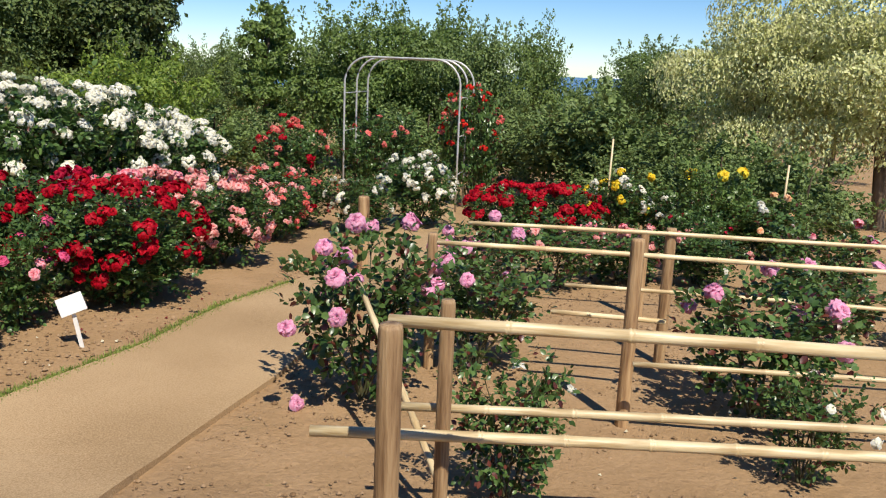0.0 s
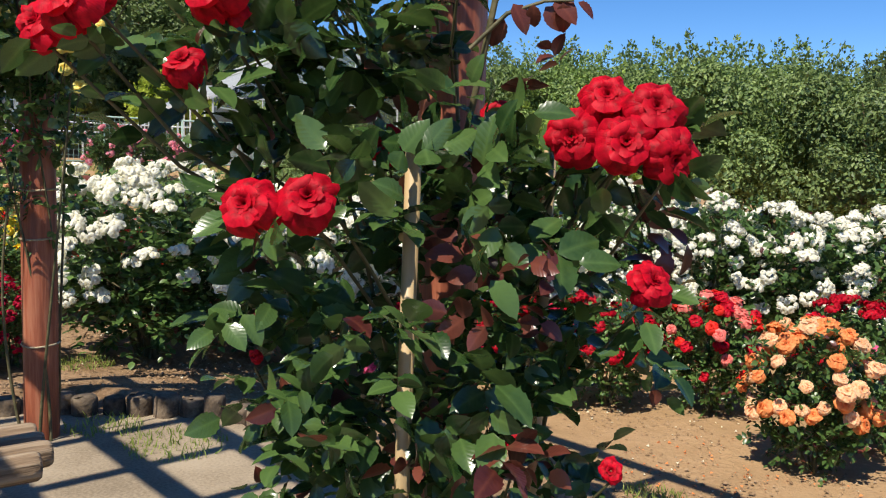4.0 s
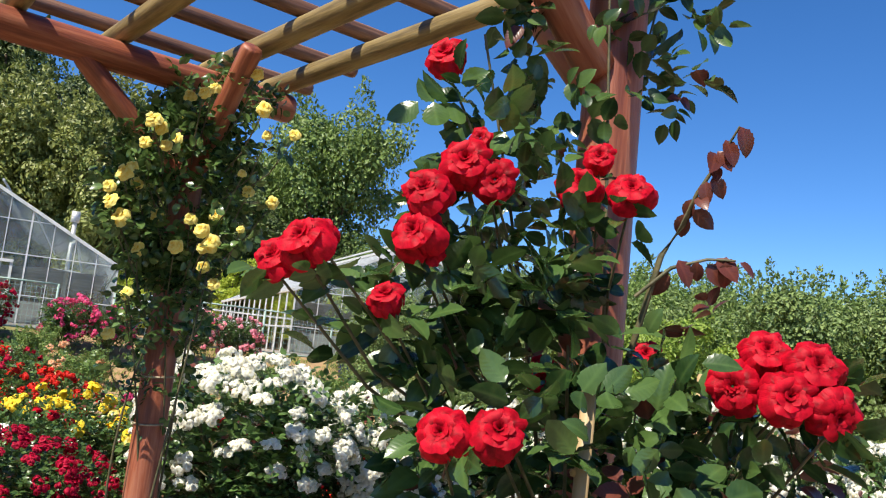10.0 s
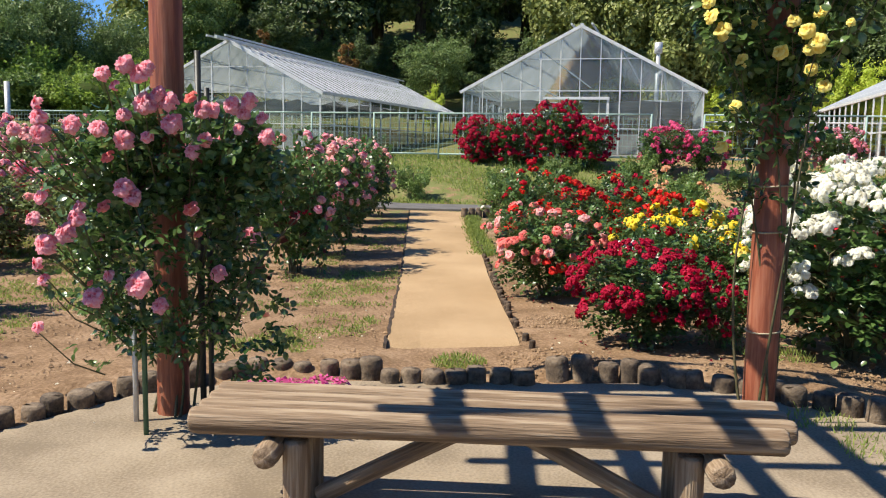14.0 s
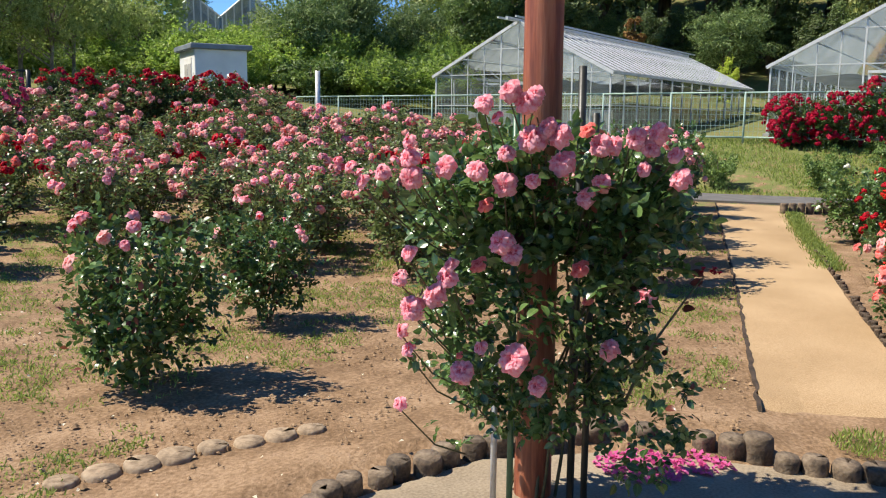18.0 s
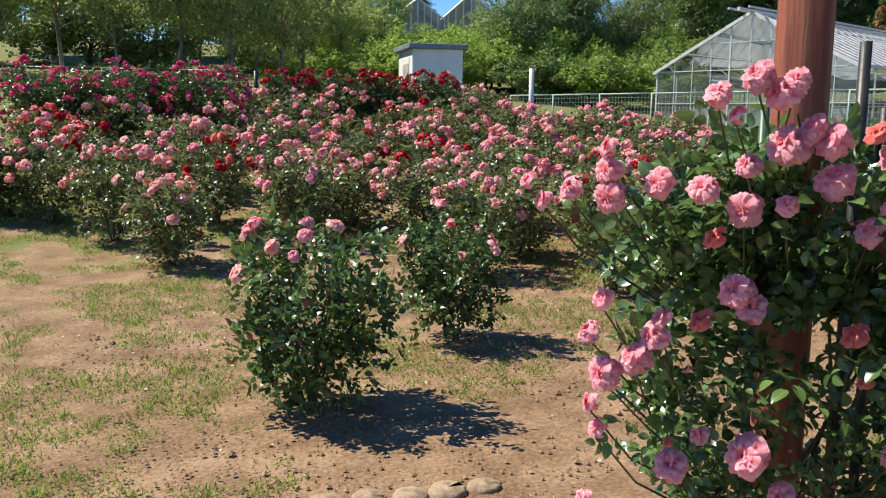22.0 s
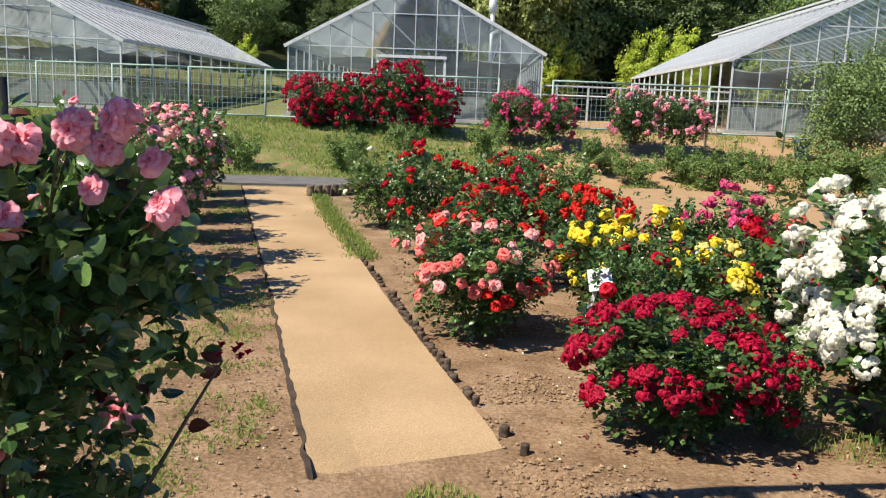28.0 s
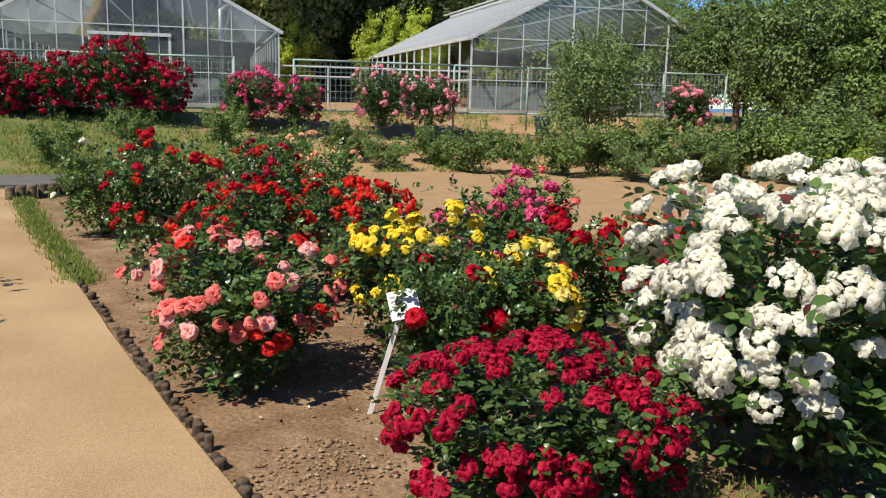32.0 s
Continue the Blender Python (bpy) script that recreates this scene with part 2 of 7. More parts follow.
M_path = material("sandy_concrete", [(0.295, 0.197, 0.103), (0.388, 0.264, 0.142), (0.48, 0.34, 0.195)], 0.9, 0.9, 0.08, 130.0, spec=0.2, fine=1.5)
M_gravel = material("packed_gravel", [(0.2, 0.158, 0.108), (0.285, 0.228, 0.158), (0.36, 0.295, 0.21)], 0.95, 1.8, 0.1, 70.0, spec=0.2, fine=0.6)
M_asphalt = material("asphalt", [(0.1, 0.095, 0.088), (0.15, 0.14, 0.128)], 0.9, 3.0, 0.4, 120.0)
M_grass = leafy("grass", (0.16, 0.235, 0.045), (0.4, 0.47, 0.115), 0.6, 0.45)
M_bark = material("bark", [(0.05, 0.035, 0.022), (0.13, 0.095, 0.06), (0.2, 0.15, 0.1)], 0.9, 5.0, 0.8, 40.0, stretch=(1, 1, 0.2))
M_bark_pale = material("pale_bark", [(0.16, 0.13, 0.1), (0.28, 0.24, 0.19), (0.4, 0.35, 0.28)], 0.9, 5.0, 0.5, 40.0, stretch=(1, 1, 0.2))
M_redwood = material("red_stained_log", [(0.15, 0.038, 0.02), (0.27, 0.078, 0.038), (0.36, 0.14, 0.078)], 0.5, 22.0, 0.25, 120.0, stretch=(1, 1, 0.08))
M_lath = material("dark_red_brown_log", [(0.075, 0.035, 0.022), (0.16, 0.075, 0.042), (0.25, 0.13, 0.08)], 0.55, 22.0, 0.25, 120.0, stretch=(1, 1, 0.08))
M_brownwood = material("weathered_brown_log", [(0.12, 0.084, 0.03), (0.225, 0.16, 0.06), (0.31, 0.235, 0.1)], 0.6, 22.0, 0.25, 120.0, stretch=(1, 1, 0.08))
M_greywood = material("weathered_grey_log", [(0.10, 0.064, 0.036), (0.22, 0.148, 0.088), (0.37, 0.28, 0.185)], 0.8, 30.0, 0.8, 150.0, stretch=(1, 1, 0.05))
M_fencewood = material("tan_round_post", [(0.2, 0.11, 0.05), (0.36, 0.225, 0.11), (0.46, 0.31, 0.165)], 0.65, 30.0, 0.5, 140.0, stretch=(1, 1, 0.08), per_object=0.15)
M_bamboo = material("dried_bamboo", [(0.5, 0.36, 0.18), (0.68, 0.54, 0.31), (0.78, 0.66, 0.42)], 0.42, 24.0, 0.2, 90.0, stretch=(1, 1, 0.12), per_object=0.12)
M_stake = material("old_bamboo_stake", [(0.3, 0.2, 0.09), (0.43, 0.31, 0.16), (0.52, 0.39, 0.22)], 0.5, 6.0, 0.12, 50.0, stretch=(1, 1, 0.1))
M_edge = material("edging_log", [(0.045, 0.033, 0.023), (0.12, 0.086, 0.056), (0.21, 0.158, 0.105)], 0.9, 12.0, 0.7, 60.0, per_object=0.3)
M_stone = material("pale_stone", [(0.26, 0.21, 0.15), (0.42, 0.35, 0.26)], 0.85, 7.0, 0.4)
M_white = material("white_plate", [(0.72, 0.71, 0.68), (0.82, 0.81, 0.79)], 0.4, 3.0, 0.05)
M_ink = material("dark_print", [(0.25, 0.25, 0.26), (0.36, 0.36, 0.36)], 0.6, 20.0, 0.0)
M_steel = material("galvanised_tube", [(0.48, 0.48, 0.46), (0.66, 0.66, 0.64)], 0.4, 12.0, 0.1, metal=0.35)
M_alu = material("white_aluminium_bar", [(0.48, 0.5, 0.5), (0.66, 0.67, 0.67)], 0.45, 4.0, 0.05)
M_greenpole = material("green_coated_stake", [(0.03, 0.09, 0.05), (0.06, 0.14, 0.08)], 0.4, 10.0, 0.1)
M_blackpole = material("dark_coated_stake", [(0.012, 0.014, 0.013), (0.03, 0.033, 0.03)], 0.45, 10.0, 0.1)
M_wire = material("green_fence_wire", [(0.22, 0.33, 0.28), (0.32, 0.43, 0.37)], 0.5, 10.0, 0.0)
M_rope = material("straw_rope", [(0.3, 0.24, 0.15), (0.45, 0.38, 0.26)], 0.9, 60.0, 0.3)
M_concrete = material("grey_concrete", [(0.3, 0.29, 0.27), (0.42, 0.41, 0.38)], 0.85, 3.0, 0.2)
M_shed = material("shed_panel", [(0.66, 0.68, 0.68), (0.76, 0.77, 0.76)], 0.5, 1.5, 0.05)
M_shedroof = material("shed_roof", [(0.14, 0.17, 0.2), (0.22, 0.25, 0.28)], 0.5, 3.0, 0.1)
M_blue = material("blue_plastic", [(0.01, 0.06, 0.25), (0.02, 0.09, 0.35)], 0.4, 5.0, 0.0)
M_water = material("sea_water", [(0.03, 0.09, 0.2), (0.05, 0.12, 0.24)], 0.25, 0.02, 0.1)
M_curtain = material("grey_shade_sheet", [(0.3, 0.31, 0.31), (0.5, 0.5, 0.5)], 0.8, 0.8, 0.3)

M_leaf = leafy("rose_leaf", (0.035, 0.08, 0.02), (0.125, 0.21, 0.055), 0.32, 0.24, 0.45)
M_leaf_pale = leafy("pale_rose_leaf", (0.08, 0.15, 0.03), (0.2, 0.3, 0.08), 0.42, 0.3, 0.5)
M_leaf_field = leafy("olive_rose_leaf", (0.05, 0.085, 0.026), (0.24, 0.3, 0.1), 0.36, 0.38, 0.5)
M_leaf_red = leafy("young_red_leaf", (0.05, 0.012, 0.012), (0.17, 0.05, 0.032), 0.3, 0.25, 0.5, 0.12, 0.07)
M_cane = material("green_brown_cane", [(0.045, 0.05, 0.02), (0.12, 0.1, 0.045)], 0.6, 20.0, 0.3)
M_tree_dark = leafy("evergreen_leaf", (0.032, 0.06, 0.015), (0.14, 0.19, 0.048), 0.5, 0.2)
M_tree_mid = leafy("broad_leaf", (0.075, 0.135, 0.03), (0.24, 0.34, 0.08), 0.5, 0.3)
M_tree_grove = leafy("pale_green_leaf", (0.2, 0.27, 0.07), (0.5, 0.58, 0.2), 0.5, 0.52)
M_tree_olive = leafy("olive_leaf", (0.065, 0.115, 0.032), (0.235, 0.32, 0.095), 0.55, 0.25)
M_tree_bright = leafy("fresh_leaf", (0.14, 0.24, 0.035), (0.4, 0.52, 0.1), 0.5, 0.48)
M_tree_golden = leafy("golden_conifer", (0.3, 0.4, 0.03), (0.62, 0.68, 0.1), 0.5, 0.4)
M_tree_variegated = leafy("cream_variegated_leaf", (0.4, 0.44, 0.14), (0.82, 0.82, 0.42), 0.5, 0.16)
M_tree_yellow = leafy("yellow_green_leaf", (0.12, 0.155, 0.033), (0.33, 0.36, 0.1), 0.5, 0.3)
M_tree_rust = leafy("rust_conifer", (0.22, 0.09, 0.02), (0.35, 0.2, 0.04), 0.6, 0.2)
def petal(name, dark, light, glow=0.4):
    """Petals are deep at the foot and pale at the rim, partly to paint shade into the folds, with flecks and fine
    veins.
    """
    mat = leafy(name, dark, light, 0.5, glow, 0.2, 0.1)
    t = mat.node_tree
    bsdf = t.nodes["Principled BSDF"]
    mix = [n for n in t.nodes if n.type == "MIX"][0]
    geo = [n for n in t.nodes if n.type == "NEW_GEOMETRY"][0]
    co, nz, mr, sep = t.nodes.new("ShaderNodeTexCoord"), t.nodes.new("ShaderNodeTexNoise"), t.nodes.new("ShaderNodeMapRange"), t.nodes.new("ShaderNodeSeparateXYZ")
    nz.inputs["Scale"].default_value, nz.inputs["Detail"].default_value = 3.2, 5
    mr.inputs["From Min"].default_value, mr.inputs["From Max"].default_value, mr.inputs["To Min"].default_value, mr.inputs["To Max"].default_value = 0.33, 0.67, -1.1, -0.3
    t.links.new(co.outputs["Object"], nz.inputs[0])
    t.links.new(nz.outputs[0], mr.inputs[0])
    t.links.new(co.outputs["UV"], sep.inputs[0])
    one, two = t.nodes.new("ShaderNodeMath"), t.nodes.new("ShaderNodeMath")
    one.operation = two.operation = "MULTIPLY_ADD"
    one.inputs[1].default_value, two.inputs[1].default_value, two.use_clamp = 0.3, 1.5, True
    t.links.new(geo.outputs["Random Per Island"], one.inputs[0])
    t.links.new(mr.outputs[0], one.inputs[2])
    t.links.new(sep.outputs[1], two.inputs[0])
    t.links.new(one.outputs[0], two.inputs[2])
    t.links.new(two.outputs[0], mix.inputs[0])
    mp, vein, bp = t.nodes.new("ShaderNodeMapping"), t.nodes.new("ShaderNodeTexNoise"), t.nodes.new("ShaderNodeBump")
    mp.inputs["Scale"].default_value = (7.0, 1.2, 1.0)
    vein.inputs["Scale"].default_value, vein.inputs["Detail"].default_value = 2.0, 3
    bp.inputs["Strength"].default_value, bp.inputs["Distance"].default_value = 0.35, 0.004
    t.links.new(co.outputs["UV"], mp.inputs[0])
    t.links.new(mp.outputs[0], vein.inputs[0])
    t.links.new(vein.outputs[0], bp.inputs["Height"])
    t.links.new(bp.outputs[0], bsdf.inputs["Normal"])
    return mat


PETAL = {
    # red: foot tone taken from its shadowed folds, rim tone from its highlights
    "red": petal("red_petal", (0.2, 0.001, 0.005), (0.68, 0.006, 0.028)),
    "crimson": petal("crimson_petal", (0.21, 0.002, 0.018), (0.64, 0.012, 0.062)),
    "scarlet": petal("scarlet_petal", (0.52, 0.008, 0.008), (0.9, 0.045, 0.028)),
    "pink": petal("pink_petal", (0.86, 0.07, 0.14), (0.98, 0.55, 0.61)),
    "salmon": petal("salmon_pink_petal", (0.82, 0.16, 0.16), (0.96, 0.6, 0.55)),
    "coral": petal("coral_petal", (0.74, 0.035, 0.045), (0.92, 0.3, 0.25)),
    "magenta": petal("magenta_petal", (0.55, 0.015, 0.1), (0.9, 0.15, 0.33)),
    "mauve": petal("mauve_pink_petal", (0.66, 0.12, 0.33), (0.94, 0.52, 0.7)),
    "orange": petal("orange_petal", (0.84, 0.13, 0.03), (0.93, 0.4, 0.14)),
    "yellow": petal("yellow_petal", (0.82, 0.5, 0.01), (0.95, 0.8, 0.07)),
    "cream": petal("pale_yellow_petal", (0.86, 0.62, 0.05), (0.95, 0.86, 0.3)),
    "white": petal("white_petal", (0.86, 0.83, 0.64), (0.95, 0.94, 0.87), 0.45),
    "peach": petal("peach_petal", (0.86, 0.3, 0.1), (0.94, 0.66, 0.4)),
}
M_leaf_gloss = leafy("glossy_rose_leaf", (0.02, 0.053, 0.014), (0.1, 0.178, 0.047), 0.25, 0.27, 0.6, 0.12, 0.07)
M_leaf_pink = leafy("broad_rose_leaf", (0.03, 0.07, 0.02), (0.15, 0.245, 0.07), 0.25, 0.32, 0.8, 0.12, 0.07)

# glass: clear, a little dusty, with a mirror sheen at low angles
M_glass = bpy.data.materials.new("greenhouse_glass")
M_glass.use_nodes = True
gt = M_glass.node_tree
g_tr, g_gl, g_df = gt.nodes.new("ShaderNodeBsdfTransparent"), gt.nodes.new("ShaderNodeBsdfGlossy"), gt.nodes.new("ShaderNodeBsdfDiffuse")
g_m1, g_m2, g_fr, g_nz = gt.nodes.new("ShaderNodeMixShader"), gt.nodes.new("ShaderNodeMixShader"), gt.nodes.new("ShaderNodeFresnel"), gt.nodes.new("ShaderNodeTexNoise")
g_tr.inputs[0].default_value = (0.72, 0.77, 0.77, 1)
g_gl.inputs["Roughness"].default_value = 0.06
g_df.inputs[0].default_value = (0.6, 0.63, 0.63, 1)
g_nz.inputs["Scale"].default_value = 1.3
g_mr = gt.nodes.new("ShaderNodeMapRange")
g_mr.inputs["To Min"].default_value, g_mr.inputs["To Max"].default_value = 0.03, 0.16
gt.links.new(g_nz.outputs[0], g_mr.inputs[0])
gt.links.new(g_mr.outputs[0], g_m1.inputs[0])
gt.links.new(g_tr.outputs[0], g_m1.inputs[1])
gt.links.new(g_df.outputs[0], g_m1.inputs[2])
gt.links.new(g_fr.outputs[0], g_m2.inputs[0])
gt.links.new(g_m1.outputs[0], g_m2.inputs[1])
gt.links.new(g_gl.outputs[0], g_m2.inputs[2])
gt.links.new(g_m2.outputs[0], gt.nodes["Material Output"].inputs[0])


# ---- lie of the land ----
def smooth(a, b, x):
    u = np.clip((x - a) / (b - a), 0, 1)
    return u * u * (3 - 2 * u)


# the outline of the pergola's floor, which lies a little below the beds
ring = [(-4.95, -1.9), (-5.05, -0.75), (-5.15, -0.2), (-4.95, 0.4), (-4.55, 0.95), (-4.3, 1.15), (-3.2, 1.15), (-1.8, 1.1), (-0.4, 1.1), (0.4, 0.6), (0.7, -1.0), (0.4, -2.6), (-0.6, -3.6), (-2.0, -3.75), (-2.9, -3.5), (-3.8, -3.45), (-4.5, -3.05), (-4.85, -2.5)]


def inside_of(poly, x, y):
    poly = np.asarray(poly, float)
    hit = np.zeros(len(x), bool)
    for (x0, y0), (x1, y1) in zip(poly, np.roll(poly, -1, 0)):
        cross = ((y0 > y) != (y1 > y)) & (x < (x1 - x0) * (y - y0) / (y1 - y0 + 1e-12) + x0)
        hit ^= cross
    return hit


def banked(x, y):
    """Soil heaped behind the log edging, west and south of the floor."""
    shape = x.shape
    x, y = x.ravel(), y.ravel()
    z = np.zeros(len(x))
    near = np.nonzero((x > -7.5) & (x < -2.2) & (y > -6) & (y < 1.6))[0]
    if len(near):
        px, py = x[near], y[near]
        d = np.full(len(near), 9.0)
        for (x0, y0), (x1, y1) in zip(ring, ring[1:] + ring[:1]):
            u = np.clip(((px - x0) * (x1 - x0) + (py - y0) * (y1 - y0)) / ((x1 - x0) ** 2 + (y1 - y0) ** 2), 0, 1)
            d = np.minimum(d, np.hypot(px - x0 - u * (x1 - x0), py - y0 - u * (y1 - y0)))
        out = ~inside_of(ring, px, py)
        gap = 1 - smooth(0.3, 0.62, np.abs(py + 1.32))
        z[near] = np.where(out, 0.1 * smooth(0.1, 0.24, d) * np.exp(-np.clip(d - 0.24, 0, 9) / 0.5), 0) * (1 - gap) * (1 - smooth(0.6, 1.5, py)) * (1 - smooth(-2.9, -2.2, px))
    return z.reshape(shape)


def height(x, y):
    x, y = np.asarray(x, float), np.asarray(y, float)
    z = (-0.38 * smooth(0.9, 3.4, y) - 0.03 * np.clip(y - 5, 0, 20)) * smooth(-14, -6.5, x) - 0.1 * np.clip(y - 60, 0, 300)
    z = z + 1.15 * smooth(-20.3, -26.0, x) * (1 - smooth(30, 60, y))
    z = z + 0.30 * np.clip(-x - 52, 0, 45) * (1 - smooth(20, 60, y)) * smooth(-46, -26, y)
    far_s = np.clip((-x * 0.63 - y * 0.78) - 27, 0, 60)           # the terraced slope to the south-west
    z = z + 0.12 * far_s
    z = z + 2.5 * smooth(11, 29, -0.66 * x - 0.75 * y) * smooth(-3.5, -7.5, y) * smooth(-24, -16.5, x) * (1 - smooth(2, 14, x))
    return z + banked(np.atleast_1d(x), np.atleast_1d(y)).reshape(np.shape(z))


def ground_z(x, y):
    return float(height(x, y))


cuts = np.r_[-600, -300, -180, -120, np.arange(-100, -30, 5.0), np.arange(-30, -7, 0.5), np.arange(-7, 3, 0.16), np.arange(3, 16, 0.5), np.arange(16, 60, 4.0), 80, 140, 300, 600]
gx, gy = np.meshgrid(cuts, cuts, indexing="ij")
gz = height(gx, gy)
fine_bumps = np.array([noise.noise((a * 0.9, b * 0.9, 0.0)) for a, b in zip(gx.ravel(), gy.ravel())]).reshape(gx.shape)
inside = ((gx < -4.5) & (gx > -20) & (gy > -4.2) & (gy < -0.4)) | (gx > -6.2) & (gx < 0.6) & (gy > -4.4) & (gy < 3.2)
gz = gz + np.where(inside, 0, 0.02 * fine_bumps) - 0.022
n = len(cuts)
i, k = np.meshgrid(np.arange(n - 1), np.arange(n - 1), indexing="ij")
quads = np.stack([i * n + k, (i + 1) * n + k, (i + 1) * n + k + 1, i * n + k + 1], -1).reshape(-1, 4)

# the soil carries patches of moss and grass, by noise
def soil_material():
    mat = material("garden_soil", [(0.164, 0.1, 0.053), (0.25, 0.158, 0.088), (0.345, 0.23, 0.137)], 0.95, 2.6, 1.0, 42.0, spec=0.2, fine=0.9)
    t = mat.node_tree
    b = t.nodes["Principled BSDF"]
    old = b.inputs["Base Color"].links[0].from_socket
    geo, sep = t.nodes.new("ShaderNodeNewGeometry"), t.nodes.new("ShaderNodeSeparateXYZ")
    t.links.new(geo.outputs["Position"], sep.inputs[0])
    n1 = t.nodes.new("ShaderNodeTexNoise")
    n1.inputs["Scale"].default_value, n1.inputs["Detail"].default_value, n1.inputs["Roughness"].default_value = 2.4, 10, 0.78
    t.links.new(geo.outputs["Position"], n1.inputs[0])
    mx = t.nodes.new("ShaderNodeMapRange")          # more green towards the banks in the west and the south
    mx.inputs["From Min"].default_value, mx.inputs["From Max"].default_value = -8.0, -24.0
    t.links.new(sep.outputs[0], mx.inputs[0])
    ny = t.nodes.new("ShaderNodeMapRange")
    ny.inputs["From Min"].default_value, ny.inputs["From Max"].default_value, ny.inputs["To Min"].default_value, ny.inputs["To Max"].default_value = 1.0, 7.0, 1.0, 0.1
    t.links.new(sep.outputs[1], ny.inputs[0])
    west = t.nodes.new("ShaderNodeMath")
    west.operation = "MULTIPLY"
    t.links.new(mx.outputs[0], west.inputs[0])
    t.links.new(ny.outputs[0], west.inputs[1])
    my = t.nodes.new("ShaderNodeMapRange")
    my.inputs["From Min"].default_value, my.inputs["From Max"].default_value = -4.0, -16.0
    t.links.new(sep.outputs[1], my.inputs[0])
    big = t.nodes.new("ShaderNodeMath")
    big.operation = "MAXIMUM"
    t.links.new(west.outputs[0], big.inputs[0])
    t.links.new(my.outputs[0], big.inputs[1])
    add = t.nodes.new("ShaderNodeMath")
    add.operation = "MULTIPLY_ADD"
    add.inputs[1].default_value = 0.26
    t.links.new(big.outputs[0], add.inputs[0])
    t.links.new(n1.outputs[0], add.inputs[2])
    edge = t.nodes.new("ShaderNodeMapRange")
    edge.inputs["From Min"].default_value, edge.inputs["From Max"].default_value, edge.inputs["To Max"].default_value = 0.64, 0.74, 0.8
    t.links.new(add.outputs[0], edge.inputs[0])
    mix = t.nodes.new("ShaderNodeMix")
    mix.data_type = "RGBA"
    mix.inputs[7].default_value = (0.13, 0.17, 0.045, 1)
    t.links.new(edge.outputs[0], mix.inputs[0])
    dry, sand = t.nodes.new("ShaderNodeMapRange"), t.nodes.new("ShaderNodeMix")     # drier, sandier soil in the northern beds
    dry.inputs["From Min"].default_value, dry.inputs["From Max"].default_value, dry.inputs["To Max"].default_value = 0.8, 3.0, 0.62
    t.links.new(sep.outputs[1], dry.inputs[0])
    sand.data_type = "RGBA"
    sand.inputs[7].default_value = (0.44, 0.285, 0.145, 1)
    t.links.new(dry.outputs[0], sand.inputs[0])
    t.links.new(old, sand.inputs[6])
    t.links.new(sand.outputs[2], mix.inputs[6])
    t.links.new(mix.outputs[2], b.inputs["Base Color"])
    lump, bp = t.nodes.new("ShaderNodeTexNoise"), [n for n in t.nodes if n.type == "BUMP"][0]
    lump.inputs["Scale"].default_value, lump.inputs["Detail"].default_value, lump.inputs["Roughness"].default_value = 11.0, 9, 0.68
    t.links.new(geo.outputs["Position"], lump.inputs[0])
    bp.inputs["Distance"].default_value = 0.024
    t.links.new(lump.outputs[0], bp.inputs["Height"])
    return mat


M_ground = soil_material()
ground = thing("ground", "bare brown garden soil with grassy patches", "ground", kind="structure",
               me=link_mesh("ground", np.stack([gx, gy, gz], -1).reshape(-1, 3), quads, M_ground, True))
water = thing("water", "distant blue sea behind the trees", "sea", kind="structure",
              me=link_mesh("water", [(-3000, 150, -22), (4000, 150, -22), (4000, 4500, -22), (-3000, 4500, -22)], np.array([(0, 1, 2, 3)]), M_water))


def sheet(left, right, lift, thick, mat, name, sub=24):
    """A slab between two edge lines given by a few points each, laid on the land."""
    def line(pts):
        pts = np.asarray(pts, float)
        s = np.r_[0, np.cumsum(np.linalg.norm(np.diff(pts, axis=0), axis=1))]
        u = np.linspace(0, s[-1], sub)
        return np.stack([np.interp(u, s, pts[:, 0]), np.interp(u, s, pts[:, 1])], 1)
    a, b = line(left), line(right)
    rows = []
    for f in np.linspace(0, 1, 5):
        p = a + (b - a) * f
        wob = 0.012 * np.array([noise.noise((x * 2.3, y * 2.3, f * 9)) for x, y in p]) if f in (0, 1) else 0
        rows.append(np.stack([p[:, 0] + wob, p[:, 1] + wob, height(p[:, 0], p[:, 1]) + lift], 1))
    top = np.stack(rows)                       # (5, sub, 3)
    top[:, [0, -1], 2] -= 0.05
    low = top[[0, -1]] - (0, 0, thick)
    v = np.concatenate([low[0], *top, low[1]])
    m = 7
    i, k = np.meshgrid(np.arange(m - 1), np.arange(sub - 1), indexing="ij")
    q = np.stack([i * sub + k, (i + 1) * sub + k, (i + 1) * sub + k + 1, i * sub + k + 1], -1).reshape(-1, 4)
    return link_mesh(name, v, q, mat, False)


# the path to the north-east, the path to the greenhouses, the cross road, the pergola's floor
P1_LEFT = [(-3.2, 1.0), (-2.75, 2.0), (-2.28, 3.26), (-2.1, 3.81), (-1.69, 4.66), (-1.45, 5.6), (-1.09, 6.39), (-0.75, 7.6), (-0.6, 9.5), (-0.75, 15)]
P1_RIGHT = [(-0.75, 1.0), (-1.24, 2.2), (-1.22, 2.89), (-1.1, 3.4), (-0.84, 4.2), (-0.62, 5.3), (-0.3, 6.3), (0.1, 7.6), (0.3, 9.5), (0.35, 15)]
P2_LEFT = [(-5.66, -1.86), (-9.15, -2.22), (-18.6, -3.3)]
P2_RIGHT = [(-5.9, -0.94), (-8.86, -1.25), (-18.6, -2.05)]
thing("pavement_1", "sandy concrete path between rose beds", "path", kind="structure", me=sheet(P1_LEFT, P1_RIGHT, 0.012, 0.05, M_path, "pavement", 70))
